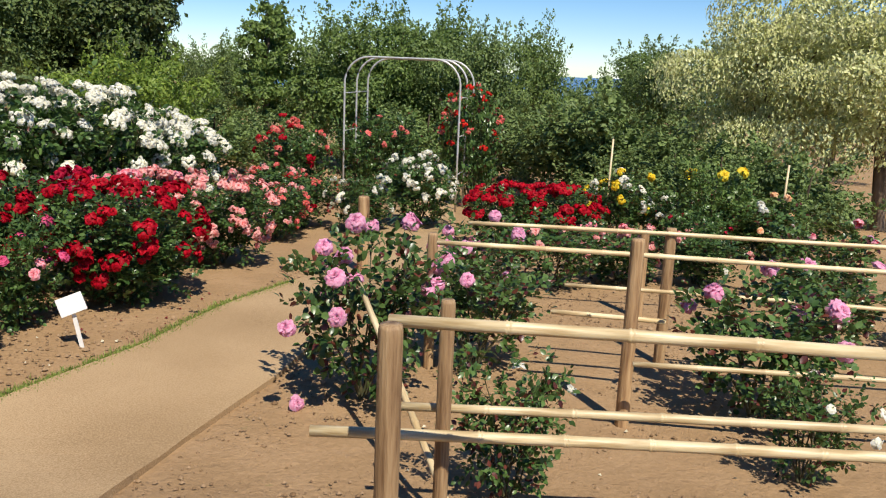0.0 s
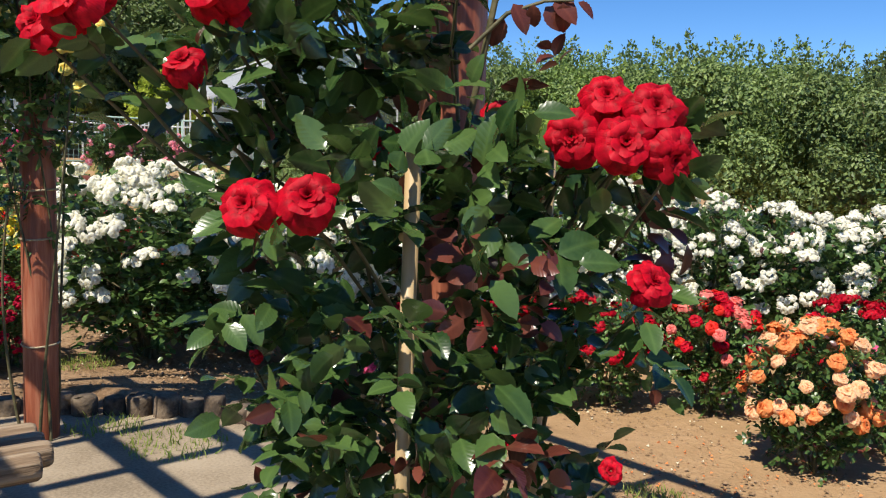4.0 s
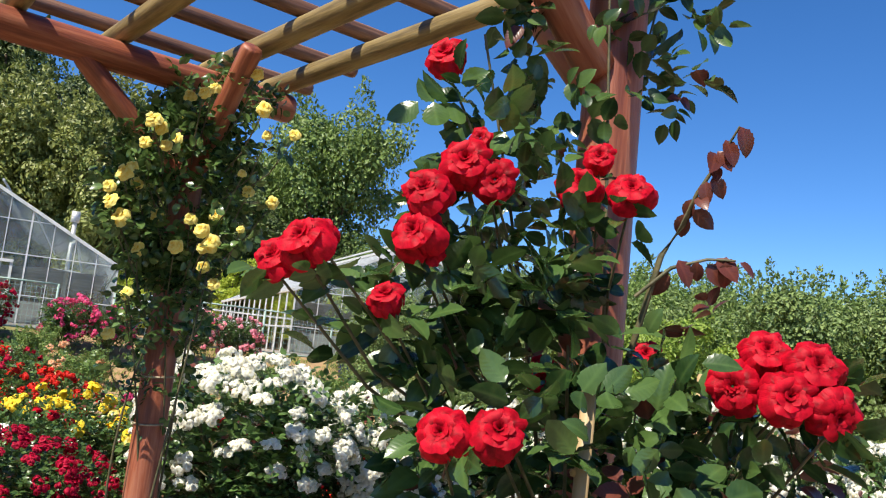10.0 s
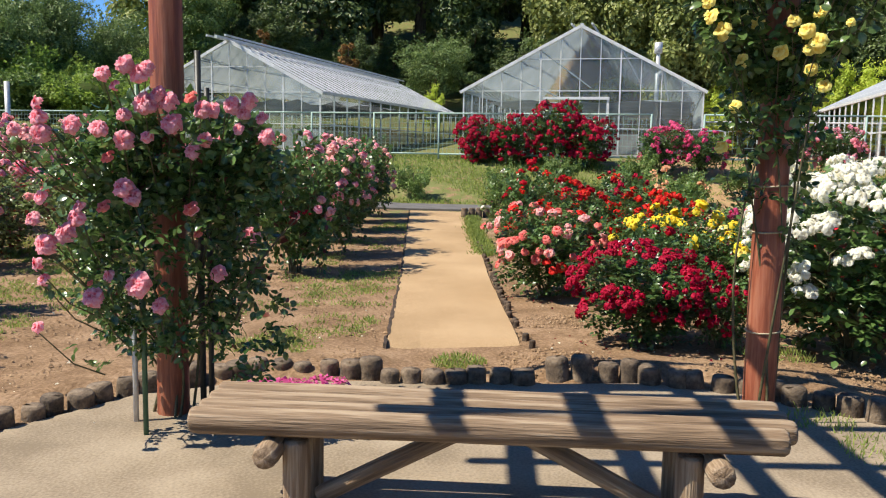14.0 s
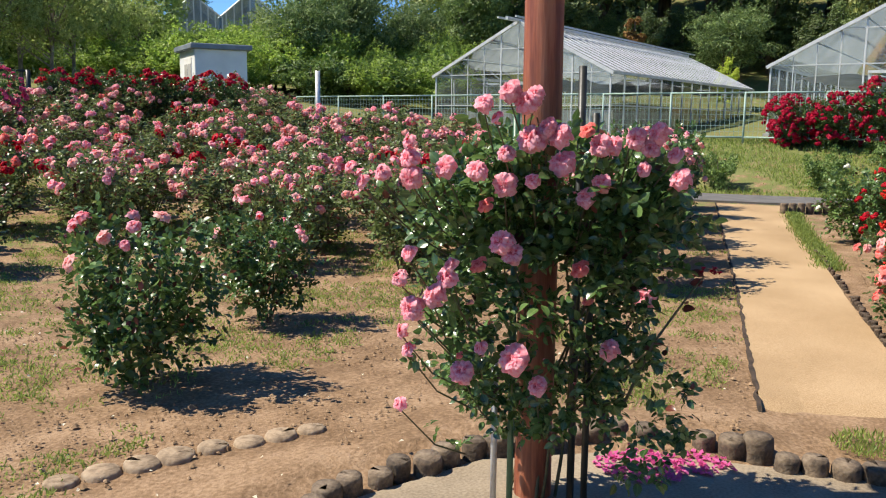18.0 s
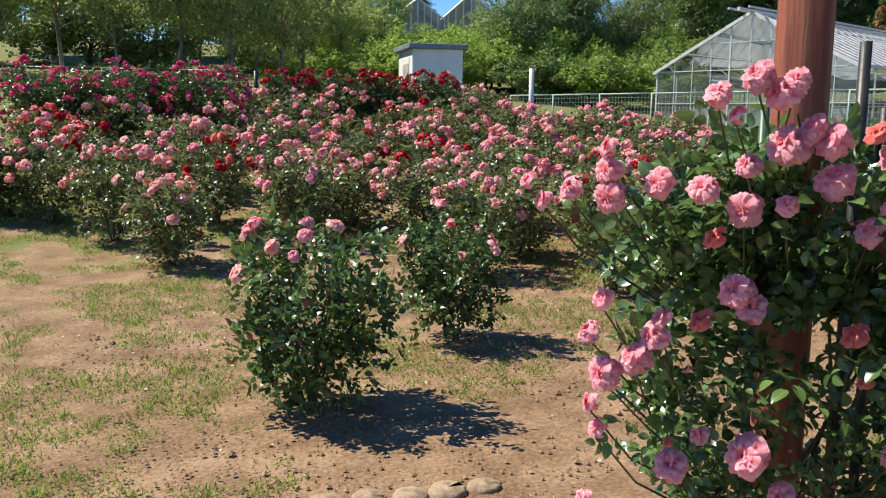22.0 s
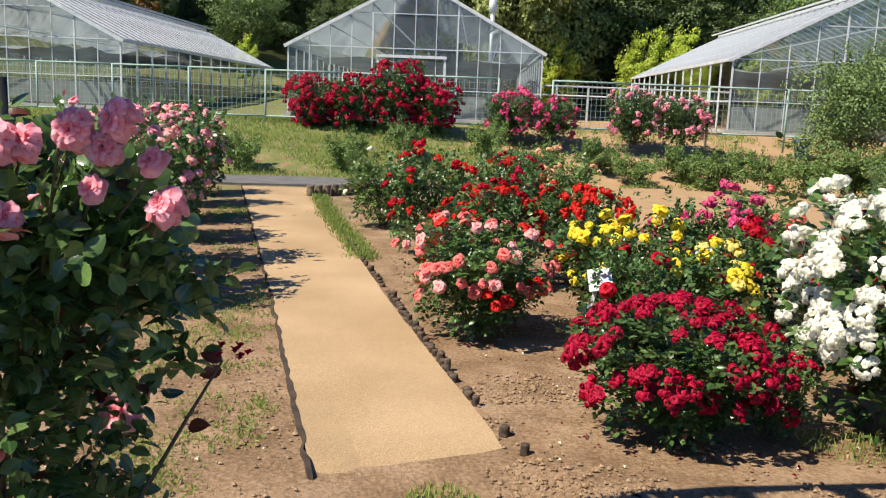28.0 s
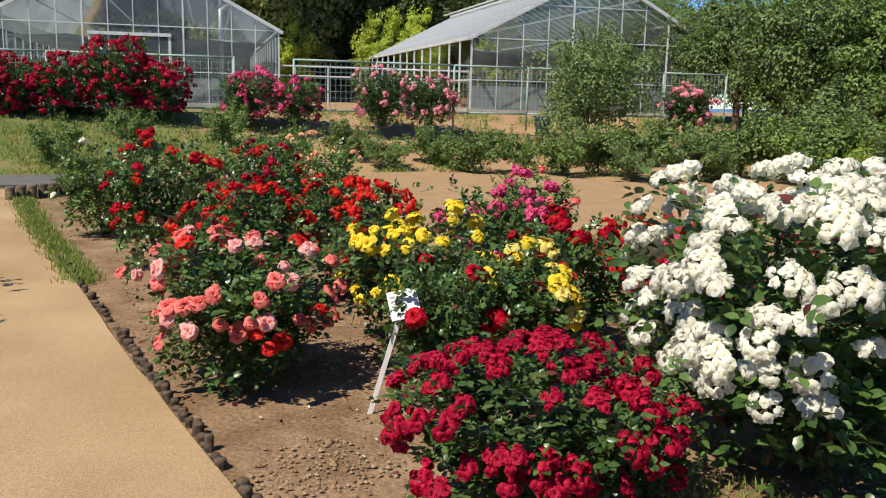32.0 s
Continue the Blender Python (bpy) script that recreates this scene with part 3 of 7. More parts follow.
thing("pavement_2", "sandy concrete path with a dark left joint", "path", kind="structure", me=sheet(P2_LEFT, P2_RIGHT, 0.002, 0.05, M_path, "pavement", 40))
M_joint = material("dark_joint", [(0.03, 0.02, 0.012), (0.07, 0.045, 0.028)], 0.95, 9.0, 0.4)
joint_rng = np.random.default_rng(2)
joint = [(x, np.interp(-x, [-p[0] for p in P2_LEFT], [p[1] for p in P2_LEFT]) - 0.014 + joint_rng.normal(0, 0.007)) for x in np.arange(-5.7, -18.6, -0.11)]
thing("path_joint", "dark earthy joint along the concrete path", "joint", kind="structure", me=sheet(joint, [(x, y + 0.013 + joint_rng.uniform(0, 0.016)) for x, y in joint], 0.005, 0.04, M_joint, "path_joint", 240))
thing("road", "narrow dark asphalt road across the garden", "road", kind="structure", me=sheet(
    [(-18.6, -14.0), (-18.7, -6), (-18.7, -1.8), (-18.9, 0.8)], [(-20.3, -14.0), (-20.4, -6), (-20.4, -1.5), (-20.5, 0.8)], 0.02, 0.06, M_asphalt, "road"))
bm = bmesh.new()
bm.faces.new([bm.verts.new((x, y, 0.0)) for x, y in ring])
bmesh.ops.triangulate(bm, faces=bm.faces[:])
bmesh.ops.recalc_face_normals(bm, faces=bm.faces[:])
floor_me = bpy.data.meshes.new("floor")
bm.to_mesh(floor_me)
bm.free()
floor_me.materials.append(M_gravel)
thing("floor", "grey packed gravel floor under the pergola", "floor", kind="structure", me=floor_me)

# ---- roses: petals, leaves, canes ----
def rose(name, rng, rings, mat, res=3, ruffle=0.085):
    """A bloom of unit radius that opens along +z. rings: (petals, reach, lean in degrees, spread in degrees)."""
    pieces, marks = [], []
    n = res + 1
    i, k = np.meshgrid(np.arange(res), np.arange(res), indexing="ij")
    q = np.stack([i * n + k, (i + 1) * n + k, (i + 1) * n + k + 1, i * n + k + 1], -1).reshape(-1, 4)
    u, v = np.meshgrid(np.linspace(-1, 1, n), np.linspace(0, 1, n), indexing="ij")
    for count, reach, lean, spread in rings:
        for c in range(count):
            phi0 = 2 * math.pi * (c + rng.uniform(-0.3, 0.3)) / count + reach * 3
            tilt = radians(lean + rng.normal(0, 4 + lean * 0.13))
            half = radians(spread) * rng.uniform(0.8, 1.15)
            vv = v * (1 - 0.22 * u * u - 0.07 * np.exp(-12 * (u - rng.uniform(-0.3, 0.3)) ** 2)) * reach * rng.uniform(0.82, 1.12)
            lean_here = tilt * (0.62 + 0.42 * v) + radians(14 + 0.42 * lean) * v ** 3 * rng.uniform(0.5, 1.4)
            rad = 0.035 + vv * np.sin(lean_here)
            z = 0.1 + vv * np.cos(lean_here) - 0.14 * reach
            wide = half * (0.42 + 0.72 * np.sin(np.minimum(v * 1.3 + 0.25, 1.57)))
            phi = phi0 + u * wide
            w = ruffle * reach * v ** 1.6 * (np.sin(u * 4 + rng.uniform(0, 6)) + 0.65 * np.sin(u * 8 + rng.uniform(0, 6)))
            p = np.stack([(rad + 0.6 * w) * np.cos(phi), (rad + 0.6 * w) * np.sin(phi), z + 0.9 * w * math.sin(tilt) + 0.2 * w], -1).reshape(-1, 3)
            pieces.append((p, q))
            marks.append(np.stack([u, v], -1).reshape(-1, 2))
    v, q = join(pieces)
    first = np.concatenate([np.arange(0, n * n, n) + k * n * n for k in range(len(pieces))])
    v[first] = (0, 0, 0.02)
    to = np.arange(len(v))                          # all petals meet in one foot
    to[first] = first[0]
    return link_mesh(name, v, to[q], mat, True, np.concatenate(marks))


FULL = [(3, 0.42, 4, 66), (5, 0.52, 12, 50), (6, 0.62, 23, 44), (6, 0.72, 36, 42), (7, 0.82, 49, 40), (7, 0.92, 62, 38), (7, 1.0, 76, 38), (6, 1.06, 88, 40)]
LOOSE = [(3, 0.42, 8, 62), (5, 0.58, 24, 48), (6, 0.8, 44, 43), (6, 1.02, 70, 41)]
OPEN = [(3, 0.4, 14, 58), (5, 0.74, 42, 44), (6, 1.0, 72, 42)]
QUILLED = [(5, 0.46, 6, 48), (7, 0.56, 16, 36), (9, 0.66, 27, 30), (10, 0.76, 39, 28), (11, 0.85, 51, 26), (11, 0.94, 63, 25), (11, 1.0, 75, 25), (9, 1.05, 88, 27)]
BUD = [(3, 0.9, 4, 65), (4, 0.95, 12, 55)]
petal_rng = np.random.default_rng(11)
BLOOMS = {}


def blooms_of(colour, style, count=3):
    """Meshes of one colour and style, made once."""
    key = (colour, style)
    if key not in BLOOMS:
        rings, res = {"full": (FULL, 7), "quilled": (QUILLED, 5), "loose": (LOOSE, 5), "open": (OPEN, 3), "bud": (BUD, 3)}[style]
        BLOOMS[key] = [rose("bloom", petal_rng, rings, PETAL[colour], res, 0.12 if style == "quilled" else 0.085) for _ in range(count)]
    return BLOOMS[key]


def cluster_of(colour, count=3, heads=7):
    """A head of several small blooms as one mesh of unit radius."""
    key = (colour, "cluster", heads)
    if key not in BLOOMS:
        made = []
        for _ in range(count):
            pieces, spots = [], []
            for h in range(heads):
                me = petal_rng.choice(blooms_of(colour, "open"))
                v = np.zeros(len(me.vertices) * 3, np.float32)
                me.vertices.foreach_get("co", v)
                f = np.zeros(len(me.loops), np.int32)
                me.loops.foreach_get("vertex_index", f)
                mark = np.zeros(len(me.loops) * 2, np.float32)
                me.uv_layers[0].data.foreach_get("uv", mark)
                spot = np.zeros((len(me.vertices), 2), np.float32)
                spot[f] = mark.reshape(-1, 2)
                spots.append(spot)
                way = petal_rng.normal(size=3) * (1, 1, 0.5) + (0, 0, 0.7)
                way /= np.linalg.norm(way)
                at = way * petal_rng.uniform(0.45, 0.85) * (1, 1, 0.6)
                turn = np.array(Vector(way + petal_rng.normal(size=3) * 0.25).to_track_quat("Z", "Y").to_matrix())
                pieces.append((v.reshape(-1, 3) * petal_rng.uniform(0.32, 0.46) * (0.8 if heads > 8 else 1.0 if heads > 4 else 1.3) @ turn.T + at, f.reshape(-1, 4)))
            v, q = join(pieces)
            feet = np.r_[0, np.cumsum([len(p[0]) for p in pieces])[:-1]]
            n = len(v)
            v = np.concatenate([v, [(0.03, 0, -0.3), (-0.03, 0.02, -0.3)]])
            stalks = np.array([(n, n + 1, f) for f in feet])
            made.append(link_mesh("flower_head", v, [q, stalks], PETAL[colour], True, np.concatenate(spots + [np.zeros((2, 2))])))
        BLOOMS[key] = made
    return BLOOMS[key]


# one leaflet of unit length along +y: pointed oval, folded along its rib and bent down at the tip
LEAF_V = np.array([(0, 0, 0), (-0.3, 0.3, 0.06), (0, 0.35, 0.0), (0.3, 0.3, 0.06), (-0.27, 0.65, 0.03), (0, 0.68, -0.03), (0.27, 0.65, 0.03), (0, 1.0, -0.12)])
LEAF_Q = [np.array([(0, 2, 1), (0, 3, 2), (4, 5, 7), (5, 6, 7)]), np.array([(1, 2, 5, 4), (2, 3, 6, 5)])]
rows_y = np.linspace(0, 1, 14)
rows_w = 0.335 * np.sin(np.pi * rows_y ** 0.82) ** 0.72 * (1 - 0.07 * (np.arange(14) % 2))
FINE_V = np.concatenate([np.stack([e * rows_w, rows_y + 0.035 * abs(e) * (np.arange(14) % 2), 0.26 * rows_w * abs(e) - 0.24 * (rows_y - 0.3) ** 2 - 0.02 * abs(e) * (np.arange(14) % 2)], 1) for e in (-1, 0, 1)])
FINE_F = np.array([(e * 14 + r, (e + 1) * 14 + r, (e + 1) * 14 + r + 1, e * 14 + r + 1) for e in range(2) for r in range(13)])
FINE_UV = FINE_V[:, :2]
CARD_V = np.array([(0, 0, 0), (-0.32, 0.5, 0.08), (0, 1.0, -0.1), (0.32, 0.5, 0.08)])
CARD_F = np.array([(0, 2, 1), (0, 3, 2)])


def unit(v):
    return v / (np.linalg.norm(v, axis=-1, keepdims=True) + 1e-9)


def leaflets(rng, places, ways, size, tilt=0.55, per=5):
    """Compound leaves: per leaflets round each place along each way."""
    n = len(places)
    up = unit(np.array([0, 0, 1.0]) + tilt * rng.normal(size=(n, 3)))
    ways = unit(ways)
    side = unit(np.cross(ways, up))
    mats = []
    for k in range(per):
        if k == per - 1:
            at, way = places + ways * size[:, None] * 1.6, ways
        else:
            sgn, step = (-1) ** k, 0.45 + 0.65 * (k // 2)
            at = places + ways * size[:, None] * step
            way = ways * 0.45 + side * sgn
        way = unit(way + 0.22 * rng.normal(size=(n, 3)))
        mats.append(frames_of(at, way, unit(up + 0.35 * rng.normal(size=(n, 3))), size * rng.uniform(0.75, 1.2, n)))
    return np.concatenate(mats)


def leaf_mesh(name, mats, mat, fine=True, smooth_leaf=False):
    if smooth_leaf:
        return link_mesh(name, *strew(FINE_V, FINE_F, mats), mat, True, np.tile(FINE_UV, (len(mats), 1)))
    if not fine:
        v, f = strew(CARD_V, CARD_F, mats)
        return link_mesh(name, v, f, mat, False)
    v, t = strew(LEAF_V, LEAF_Q[0], mats)
    _, q = strew(LEAF_V, LEAF_Q[1], mats)
    return link_mesh(name, v, [t, q], mat, True, np.tile(LEAF_V[:, :2], (len(mats), 1)))


def bush_template(seed, sprays, leaf=0.042, canes=9, mat=None, upright=0.0, red=0.06):
    """A bush of height 1 and radius about 0.5: canes mesh, leaves mesh, young leaves mesh, and shoot tips for blooms."""
    rng = np.random.default_rng(seed)
    pieces, tips, seats, dirs = [], [], [], []
    for c in range(canes):
        a = 2 * math.pi * (c + rng.uniform(-0.4, 0.4)) / canes
        reach = rng.uniform(0.22, 0.46) * (1 - 0.4 * upright)
        top = rng.uniform(0.68, 0.95)
        u = np.linspace(0, 1, 6)
        x = reach * (0.1 + 0.9 * u ** 1.2)
        cane = np.stack([x * math.cos(a) + 0.03 * np.sin(u * 5 + c), x * math.sin(a) + 0.03 * np.cos(u * 4 + c), u * top], 1)
        pieces.append(tube(cane, np.linspace(0.013, 0.005, 6), 5, False))
        for s in range(5):
            f = rng.uniform(0.3, 1.0)
            at = np.array([np.interp(f, u, cane[:, k]) for k in range(3)])
            way = unit(np.array([math.cos(a + rng.normal(0, 1.0)), math.sin(a + rng.normal(0, 1.0)), rng.uniform(0.2, 1.3)]))
            end = at + way * rng.uniform(0.1, 0.24)
            pieces.append(tube([at, (at + end) / 2 + (0, 0, 0.01), end], [0.006, 0.005, 0.003], 4, False))
            tips.append(end)
        tips.append(cane[-1])
    tips = np.array(tips)
    k = rng.integers(0, len(tips), sprays)
    at = tips[k] + rng.normal(size=(sprays, 3)) * 0.1
    low = rng.random(sprays) < 0.25
    at[low, 2] *= rng.uniform(0.3, 0.8, low.sum())
    at[low, :2] *= 0.85
    at[:, 2] = np.clip(at[:, 2], 0.07, None)
    # true to size: radius 0.5 and foliage up to nine tenths of the height
    wide, tall = 0.5 / (np.percentile(np.hypot(at[:, 0], at[:, 1]), 96) + leaf), (0.9 - leaf) / np.percentile(at[:, 2], 97)
    fit = np.array([wide, wide, tall])
    at, tips = at * fit, tips * fit
    way = unit(at - (0, 0, 0.25)) + 0.8 * rng.normal(size=(sprays, 3))
    mats = leaflets(rng, at, way, np.full(sprays, leaf))
    young = rng.random(len(mats)) < red
    v, q = join(pieces)
    # seats of blooms: the outermost leaves as seen from inside, spaced apart
    mid = np.array([0, 0, 0.38])
    rel = mats[:, :3, 3] - mid
    far = np.linalg.norm(rel, axis=1)
    rel = rel / far[:, None]
    seats = []
    for _ in range(900):
        d = unit(rng.normal(size=3) + (0, 0, 0.35))
        near = np.nonzero(rel @ d > 0.965)[0]
        if d[2] < -0.5 or not len(near):
            continue
        p = mid + d * (np.percentile(far[near], 88) + 0.015)
        if all(np.linalg.norm(p - s[0]) > 0.075 for s in seats):
            seats.append((p, d))
    return dict(canes=link_mesh("canes", v * fit, q, M_cane, True),
                leaves=leaf_mesh("foliage", mats[~young], mat or M_leaf),
                young=leaf_mesh("young_foliage", mats[young], M_leaf_red) if red else None, seats=seats)


BUSH = [bush_template(40 + s, 800, 0.05, red=0.05) for s in range(4)]
BUSH_FULL = [bush_template(60 + s, 1300, 0.042, 12, red=0.03) for s in range(3)]
BUSH_PALE = [bush_template(80 + s, 800, 0.048, 9, M_leaf_pale, red=0.03) for s in range(2)]
BUSH_FIELD = [bush_template(95 + s, 620, 0.05, 10, M_leaf_field, red=0.12) for s in range(3)]
BUSH_THIN = [bush_template(90 + s, 380, 0.058, 8, red=0.12) for s in range(2)]
bush_rng = np.random.default_rng(5)


def rose_bush(x, y, h, w, colours, count, size, label, style="loose", kinds=None, group="", lean=0.35, cluster=False, z=None, low=0.35, category="rose bush", heads=7):
    """A rose bush of height h and width w, with count blooms of about size metres across at the ends of its shoots."""
    kinds = kinds or BUSH
    k = kinds[bush_rng.integers(len(kinds))]
    base = ground_z(x, y) - 0.01 if z is None else z
    top = thing("rose_bush", label, category, pose(x, y, base, 0, 0, bush_rng.uniform(0, 360)), group)
    fit = Matrix.Diagonal((w, w, h, 1))
    tagged(part("stem", k["canes"], top, fit), kind="stuff")
    tagged(part("foliage", k["leaves"], top, fit), kind="stuff")
    if k["young"]:
        part("young_foliage", k["young"], top, fit, "dark red young leaves")
    open_seats = [(p, d) for p, d in k["seats"] if p[2] >= low * 0.9]
    order = bush_rng.permutation(len(open_seats))
    for c in range(count):
        p, d = open_seats[order[c % len(order)]]
        if c >= len(order):
            p = p * bush_rng.uniform(0.9, 1.06, 3)
        out = Vector((d[0], d[1], d[2] * 0.6 + 0.45)) + Vector(bush_rng.normal(0, 0.22, 3))
        m = Matrix.Translation((p[0] * w, p[1] * w, p[2] * h + 0.01)) @ out.to_track_quat("Z", "Y").to_matrix().to_4x4()
        colour = colours[bush_rng.integers(len(colours))]
        s = size * 0.5 * bush_rng.uniform(0.75, 1.15)
        me = (cluster_of(colour, 3, heads) if cluster else blooms_of(colour, style))[bush_rng.integers(3)]
        part("flower_head" if cluster else "bloom", me, top, m @ Matrix.Scale(s, 4))
    return top

# ---- pergola ----
A, B, C, D = (-1.84, 0.58), (-4.57, 0.26), (-4.25, -2.73), (-1.49, -2.62)
pergola = thing("pergola", "red-brown stained log pergola over a gravel floor", "pergola", pose(-3.1, -1.1, 0))
PO = Matrix.Translation((3.1, 1.1, 0))


def bar(name, a, b, r, mat, seed, label="", parent=pergola, shift=PO, r1=None, bow=0.0):
    length = (Vector(b) - Vector(a)).length
    return part(name, log_mesh(name, length, r, r1 or r * 0.96, mat, seed=seed, bow=bow), parent, shift @ span(a, b), label)


def mixp(p, q, f):
    return (p[0] + (q[0] - p[0]) * f, p[1] + (q[1] - p[1]) * f)


for s, p in enumerate((A, B, C, D)):
    bar("post", (*p, -0.05), (*p, 2.66), 0.081, M_redwood, s, r1=0.078)
for s, (p, q) in enumerate(((B, C), (A, D))):
    a, b = mixp(p, q, -0.175), mixp(p, q, 1.18)
    bar("main_beam", (*a, 2.72), (*b, 2.72), 0.08, M_redwood, 10 + s)
for s, f in enumerate((-0.155, -0.035, 0.14, 0.3, 0.46, 0.62, 0.78, 0.94, 1.1)):
    p, q = mixp(B, C, f), mixp(A, D, f)
    a, b = mixp(p, q, -0.1), mixp(p, q, 1.11)
    bar("rafter", (*a, 2.855), (*b, 2.855), 0.056, M_brownwood, 20 + s, "lighter brown rafter")
for s in range(7):
    x = -4.88 + s * 0.52
    bar("lath", (x, 0.99 + 0.03 * (s % 2), 2.95), (x + 0.36, -3.28, 2.95), 0.04, M_lath, 40 + s, "dark red-brown lath")
for s, (p, q) in enumerate(((B, A), (B, C), (C, D), (C, B), (A, B), (A, D), (D, A), (D, C))):
    a = mixp(p, q, 0.02)
    b = mixp(p, q, 0.2)
    bar("brace", (*a, 2.2), (*b, 2.79 if s in (0, 2, 4, 7) else 2.68), 0.055 if s != 4 else 0.07, M_redwood, 60 + s)
for k, z in enumerate((0.46, 0.97, 1.4, 1.2)):
    a = np.arange(15) * 2 * math.pi / 14
    hoop = np.stack([0.085 * np.cos(a), 0.085 * np.sin(a), 0.004 * np.sin(2 * a)], 1)
    part("rope_tie", link_mesh("rope_tie", *tube(hoop, 0.005, 5, False), M_rope, True), pergola, PO @ Matrix.Translation((*B, z)), "thin straw rope tie")

# ---- bench ----
bench = thing("log_bench", "weathered grey wooden log bench under the pergola", "bench", pose(-3.21, -1.09, 0, 0, 0, 90.8))
for k, (yy, r) in enumerate(((0.16, 0.05), (0.055, 0.047), (-0.05, 0.048), (-0.155, 0.052))):
    part("seat_log", log_mesh("seat_log", 2.14 if k else 2.08, r, r * 0.97, M_greywood, 14, 9, 70 + k, 0.004), bench,
         span((-1.07, yy * -1.0, 0.382), (1.07, yy * -1.0, 0.382)))
for x in (-0.78, 0.78):
    part("cross_log", log_mesh("cross_log", 0.5, 0.045, 0.045, M_greywood, 12, 5, 77), bench, span((x, -0.26, 0.285), (x, 0.24, 0.285)))
for x in (-0.7, 0.7):
    for y in (-0.12, 0.12):
        part("leg", log_mesh("leg", 0.33, 0.05, 0.05, M_greywood, 12, 5, 78), bench, span((x, y, -0.02), (x, y, 0.32)))
    part("brace", log_mesh("brace", 0.62, 0.036, 0.036, M_greywood, 10, 5, 79), bench, span((x * 0.92, 0, 0.05), (x * 0.2, 0, 0.31)))

# ---- edging of short upright logs ----
EDGE_LOGS = [log_mesh("edging_log", 0.3, 0.07, 0.066, M_edge, 11, 3, 90 + s) for s in range(4)]
M_edge_dark = material("dark_edging_log", [(0.03, 0.02, 0.013), (0.075, 0.05, 0.03), (0.13, 0.09, 0.058)], 0.9, 12.0, 0.7, 60.0, per_object=0.3)
DARK_LOGS = [log_mesh("edging_log", 0.3, 0.07, 0.064, M_edge_dark, 8, 3, 95 + s) for s in range(3)]
M_edge_pale = material("pale_log_end", [(0.2, 0.14, 0.085), (0.33, 0.24, 0.15), (0.43, 0.33, 0.22)], 0.9, 14.0, 0.4, 60.0, per_object=0.2)
PALE_LOGS = [log_mesh("edging_log", 0.3, 0.085, 0.08, M_edge_pale, 11, 3, 97 + s) for s in range(3)]
edge_rng = np.random.default_rng(3)


def edging(points, step, top, label, size=1.0, logs=EDGE_LOGS, sunk=False, rough=0.012, gaps=0.0):
    pts = np.asarray(points, float)
    s = np.r_[0, np.cumsum(np.linalg.norm(np.diff(pts, axis=0), axis=1))]
    row = thing("log_edging", label, "edging", pose(*pts[0], 0), "log edgings")
    for u in np.arange(0, s[-1] + 0.01, step):
        x, y = np.interp(u, s, pts[:, 0]) - pts[0, 0], np.interp(u, s, pts[:, 1]) - pts[0, 1]
        land = ground_z(x + pts[0, 0], y + pts[0, 1])
        h = top + (land + edge_rng.uniform(0, 0.01) if sunk else min(0.0, land) + edge_rng.normal(0, rough))
        if edge_rng.random() < gaps * (1 + math.sin(u * 3.1) * math.sin(u * 1.3 + 1)):
            continue
        grow = size * edge_rng.uniform(0.85, 1.1)
        m = pose(x + edge_rng.normal(0, 0.008), y + edge_rng.normal(0, 0.008), h - 0.3 * grow, edge_rng.normal(0, 3), edge_rng.normal(0, 3), edge_rng.uniform(0, 360))
        part("log", logs[edge_rng.integers(len(logs))], row, m @ Matrix.Scale(grow, 4))


edging([(-5.16, -0.72), (-5.2, -0.26), (-5.05, 0.25), (-4.78, 0.66), (-4.5, 1.0), (-4.2, 1.25), (-3.85, 1.6)], 0.135, 0.105, "row of short upright brown logs holding the bed")
edging([(-5.06, -1.85), (-5.08, -2.5), (-4.9, -2.75), (-4.53, -3.1), (-4.2, -3.33), (-3.8, -3.5), (-3.35, -3.58)], 0.135, 0.085, "curved row of short upright brown logs")
edging([(-3.55, -3.4), (-3.2, -3.52), (-2.95, -3.62), (-2.7, -3.78), (-2.5, -3.95)], 0.135, 0.11, "row of short upright brown logs")
edging([(-4.96, -1.74), (-5.02, -1.3), (-5.05, -0.84)], 0.135, 0.07, "low row of upright logs at the end of the path")
edging([(-4.45, -3.96), (-4.24, -4.12), (-4.08, -4.25), (-3.91, -4.36), (-3.7, -4.5), (-3.4, -4.7)], 0.17, 0.0, "row of sunken log ends in the soil", size=1.1, logs=PALE_LOGS, sunk=True)
edging([(-5.95, -0.87), (-6.55, -0.98), (-8.0, -1.12), (-11.3, -1.42), (-13.7, -1.7)], 0.052, 0.02, "thin uneven row of dark log ends along the path", size=0.4, logs=DARK_LOGS, rough=0.014, gaps=0.3)

# ---- signs ----
def sign(x, y, h, turn, tilt, label, wide=0.16, tall=0.1, marks=0, lean=0.0, roll=6):
    """A plate on a stake; lean: degrees by which the stake leans sideways; roll: of the plate."""
    top = thing("plant_sign", label, "sign", pose(x, y, ground_z(x, y), 0, lean, turn), "plant signs")
    v, q = box(-0.012, 0.012, -0.004, 0.004, -0.05, h)
    part("stake", link_mesh("stake", v, q, M_white), top)
    me = rbox(-wide / 2, wide / 2, -0.004, 0.004, -tall / 2, tall / 2, 0.002)
    me.materials.append(M_white)
    plate = part("plate", me, top, pose(0, -0.012, h, -tilt, -roll - lean, 0))
    for k in range(marks):
        v, q = box(-wide * 0.42, wide * (-0.25 + 0.09 * (k % 2)), -0.0065, -0.0045, tall * (0.3 - 0.16 * k) - 0.004, tall * (0.3 - 0.16 * k) + 0.004)
        part("print_line", link_mesh("print_line", v, q, M_ink), plate)


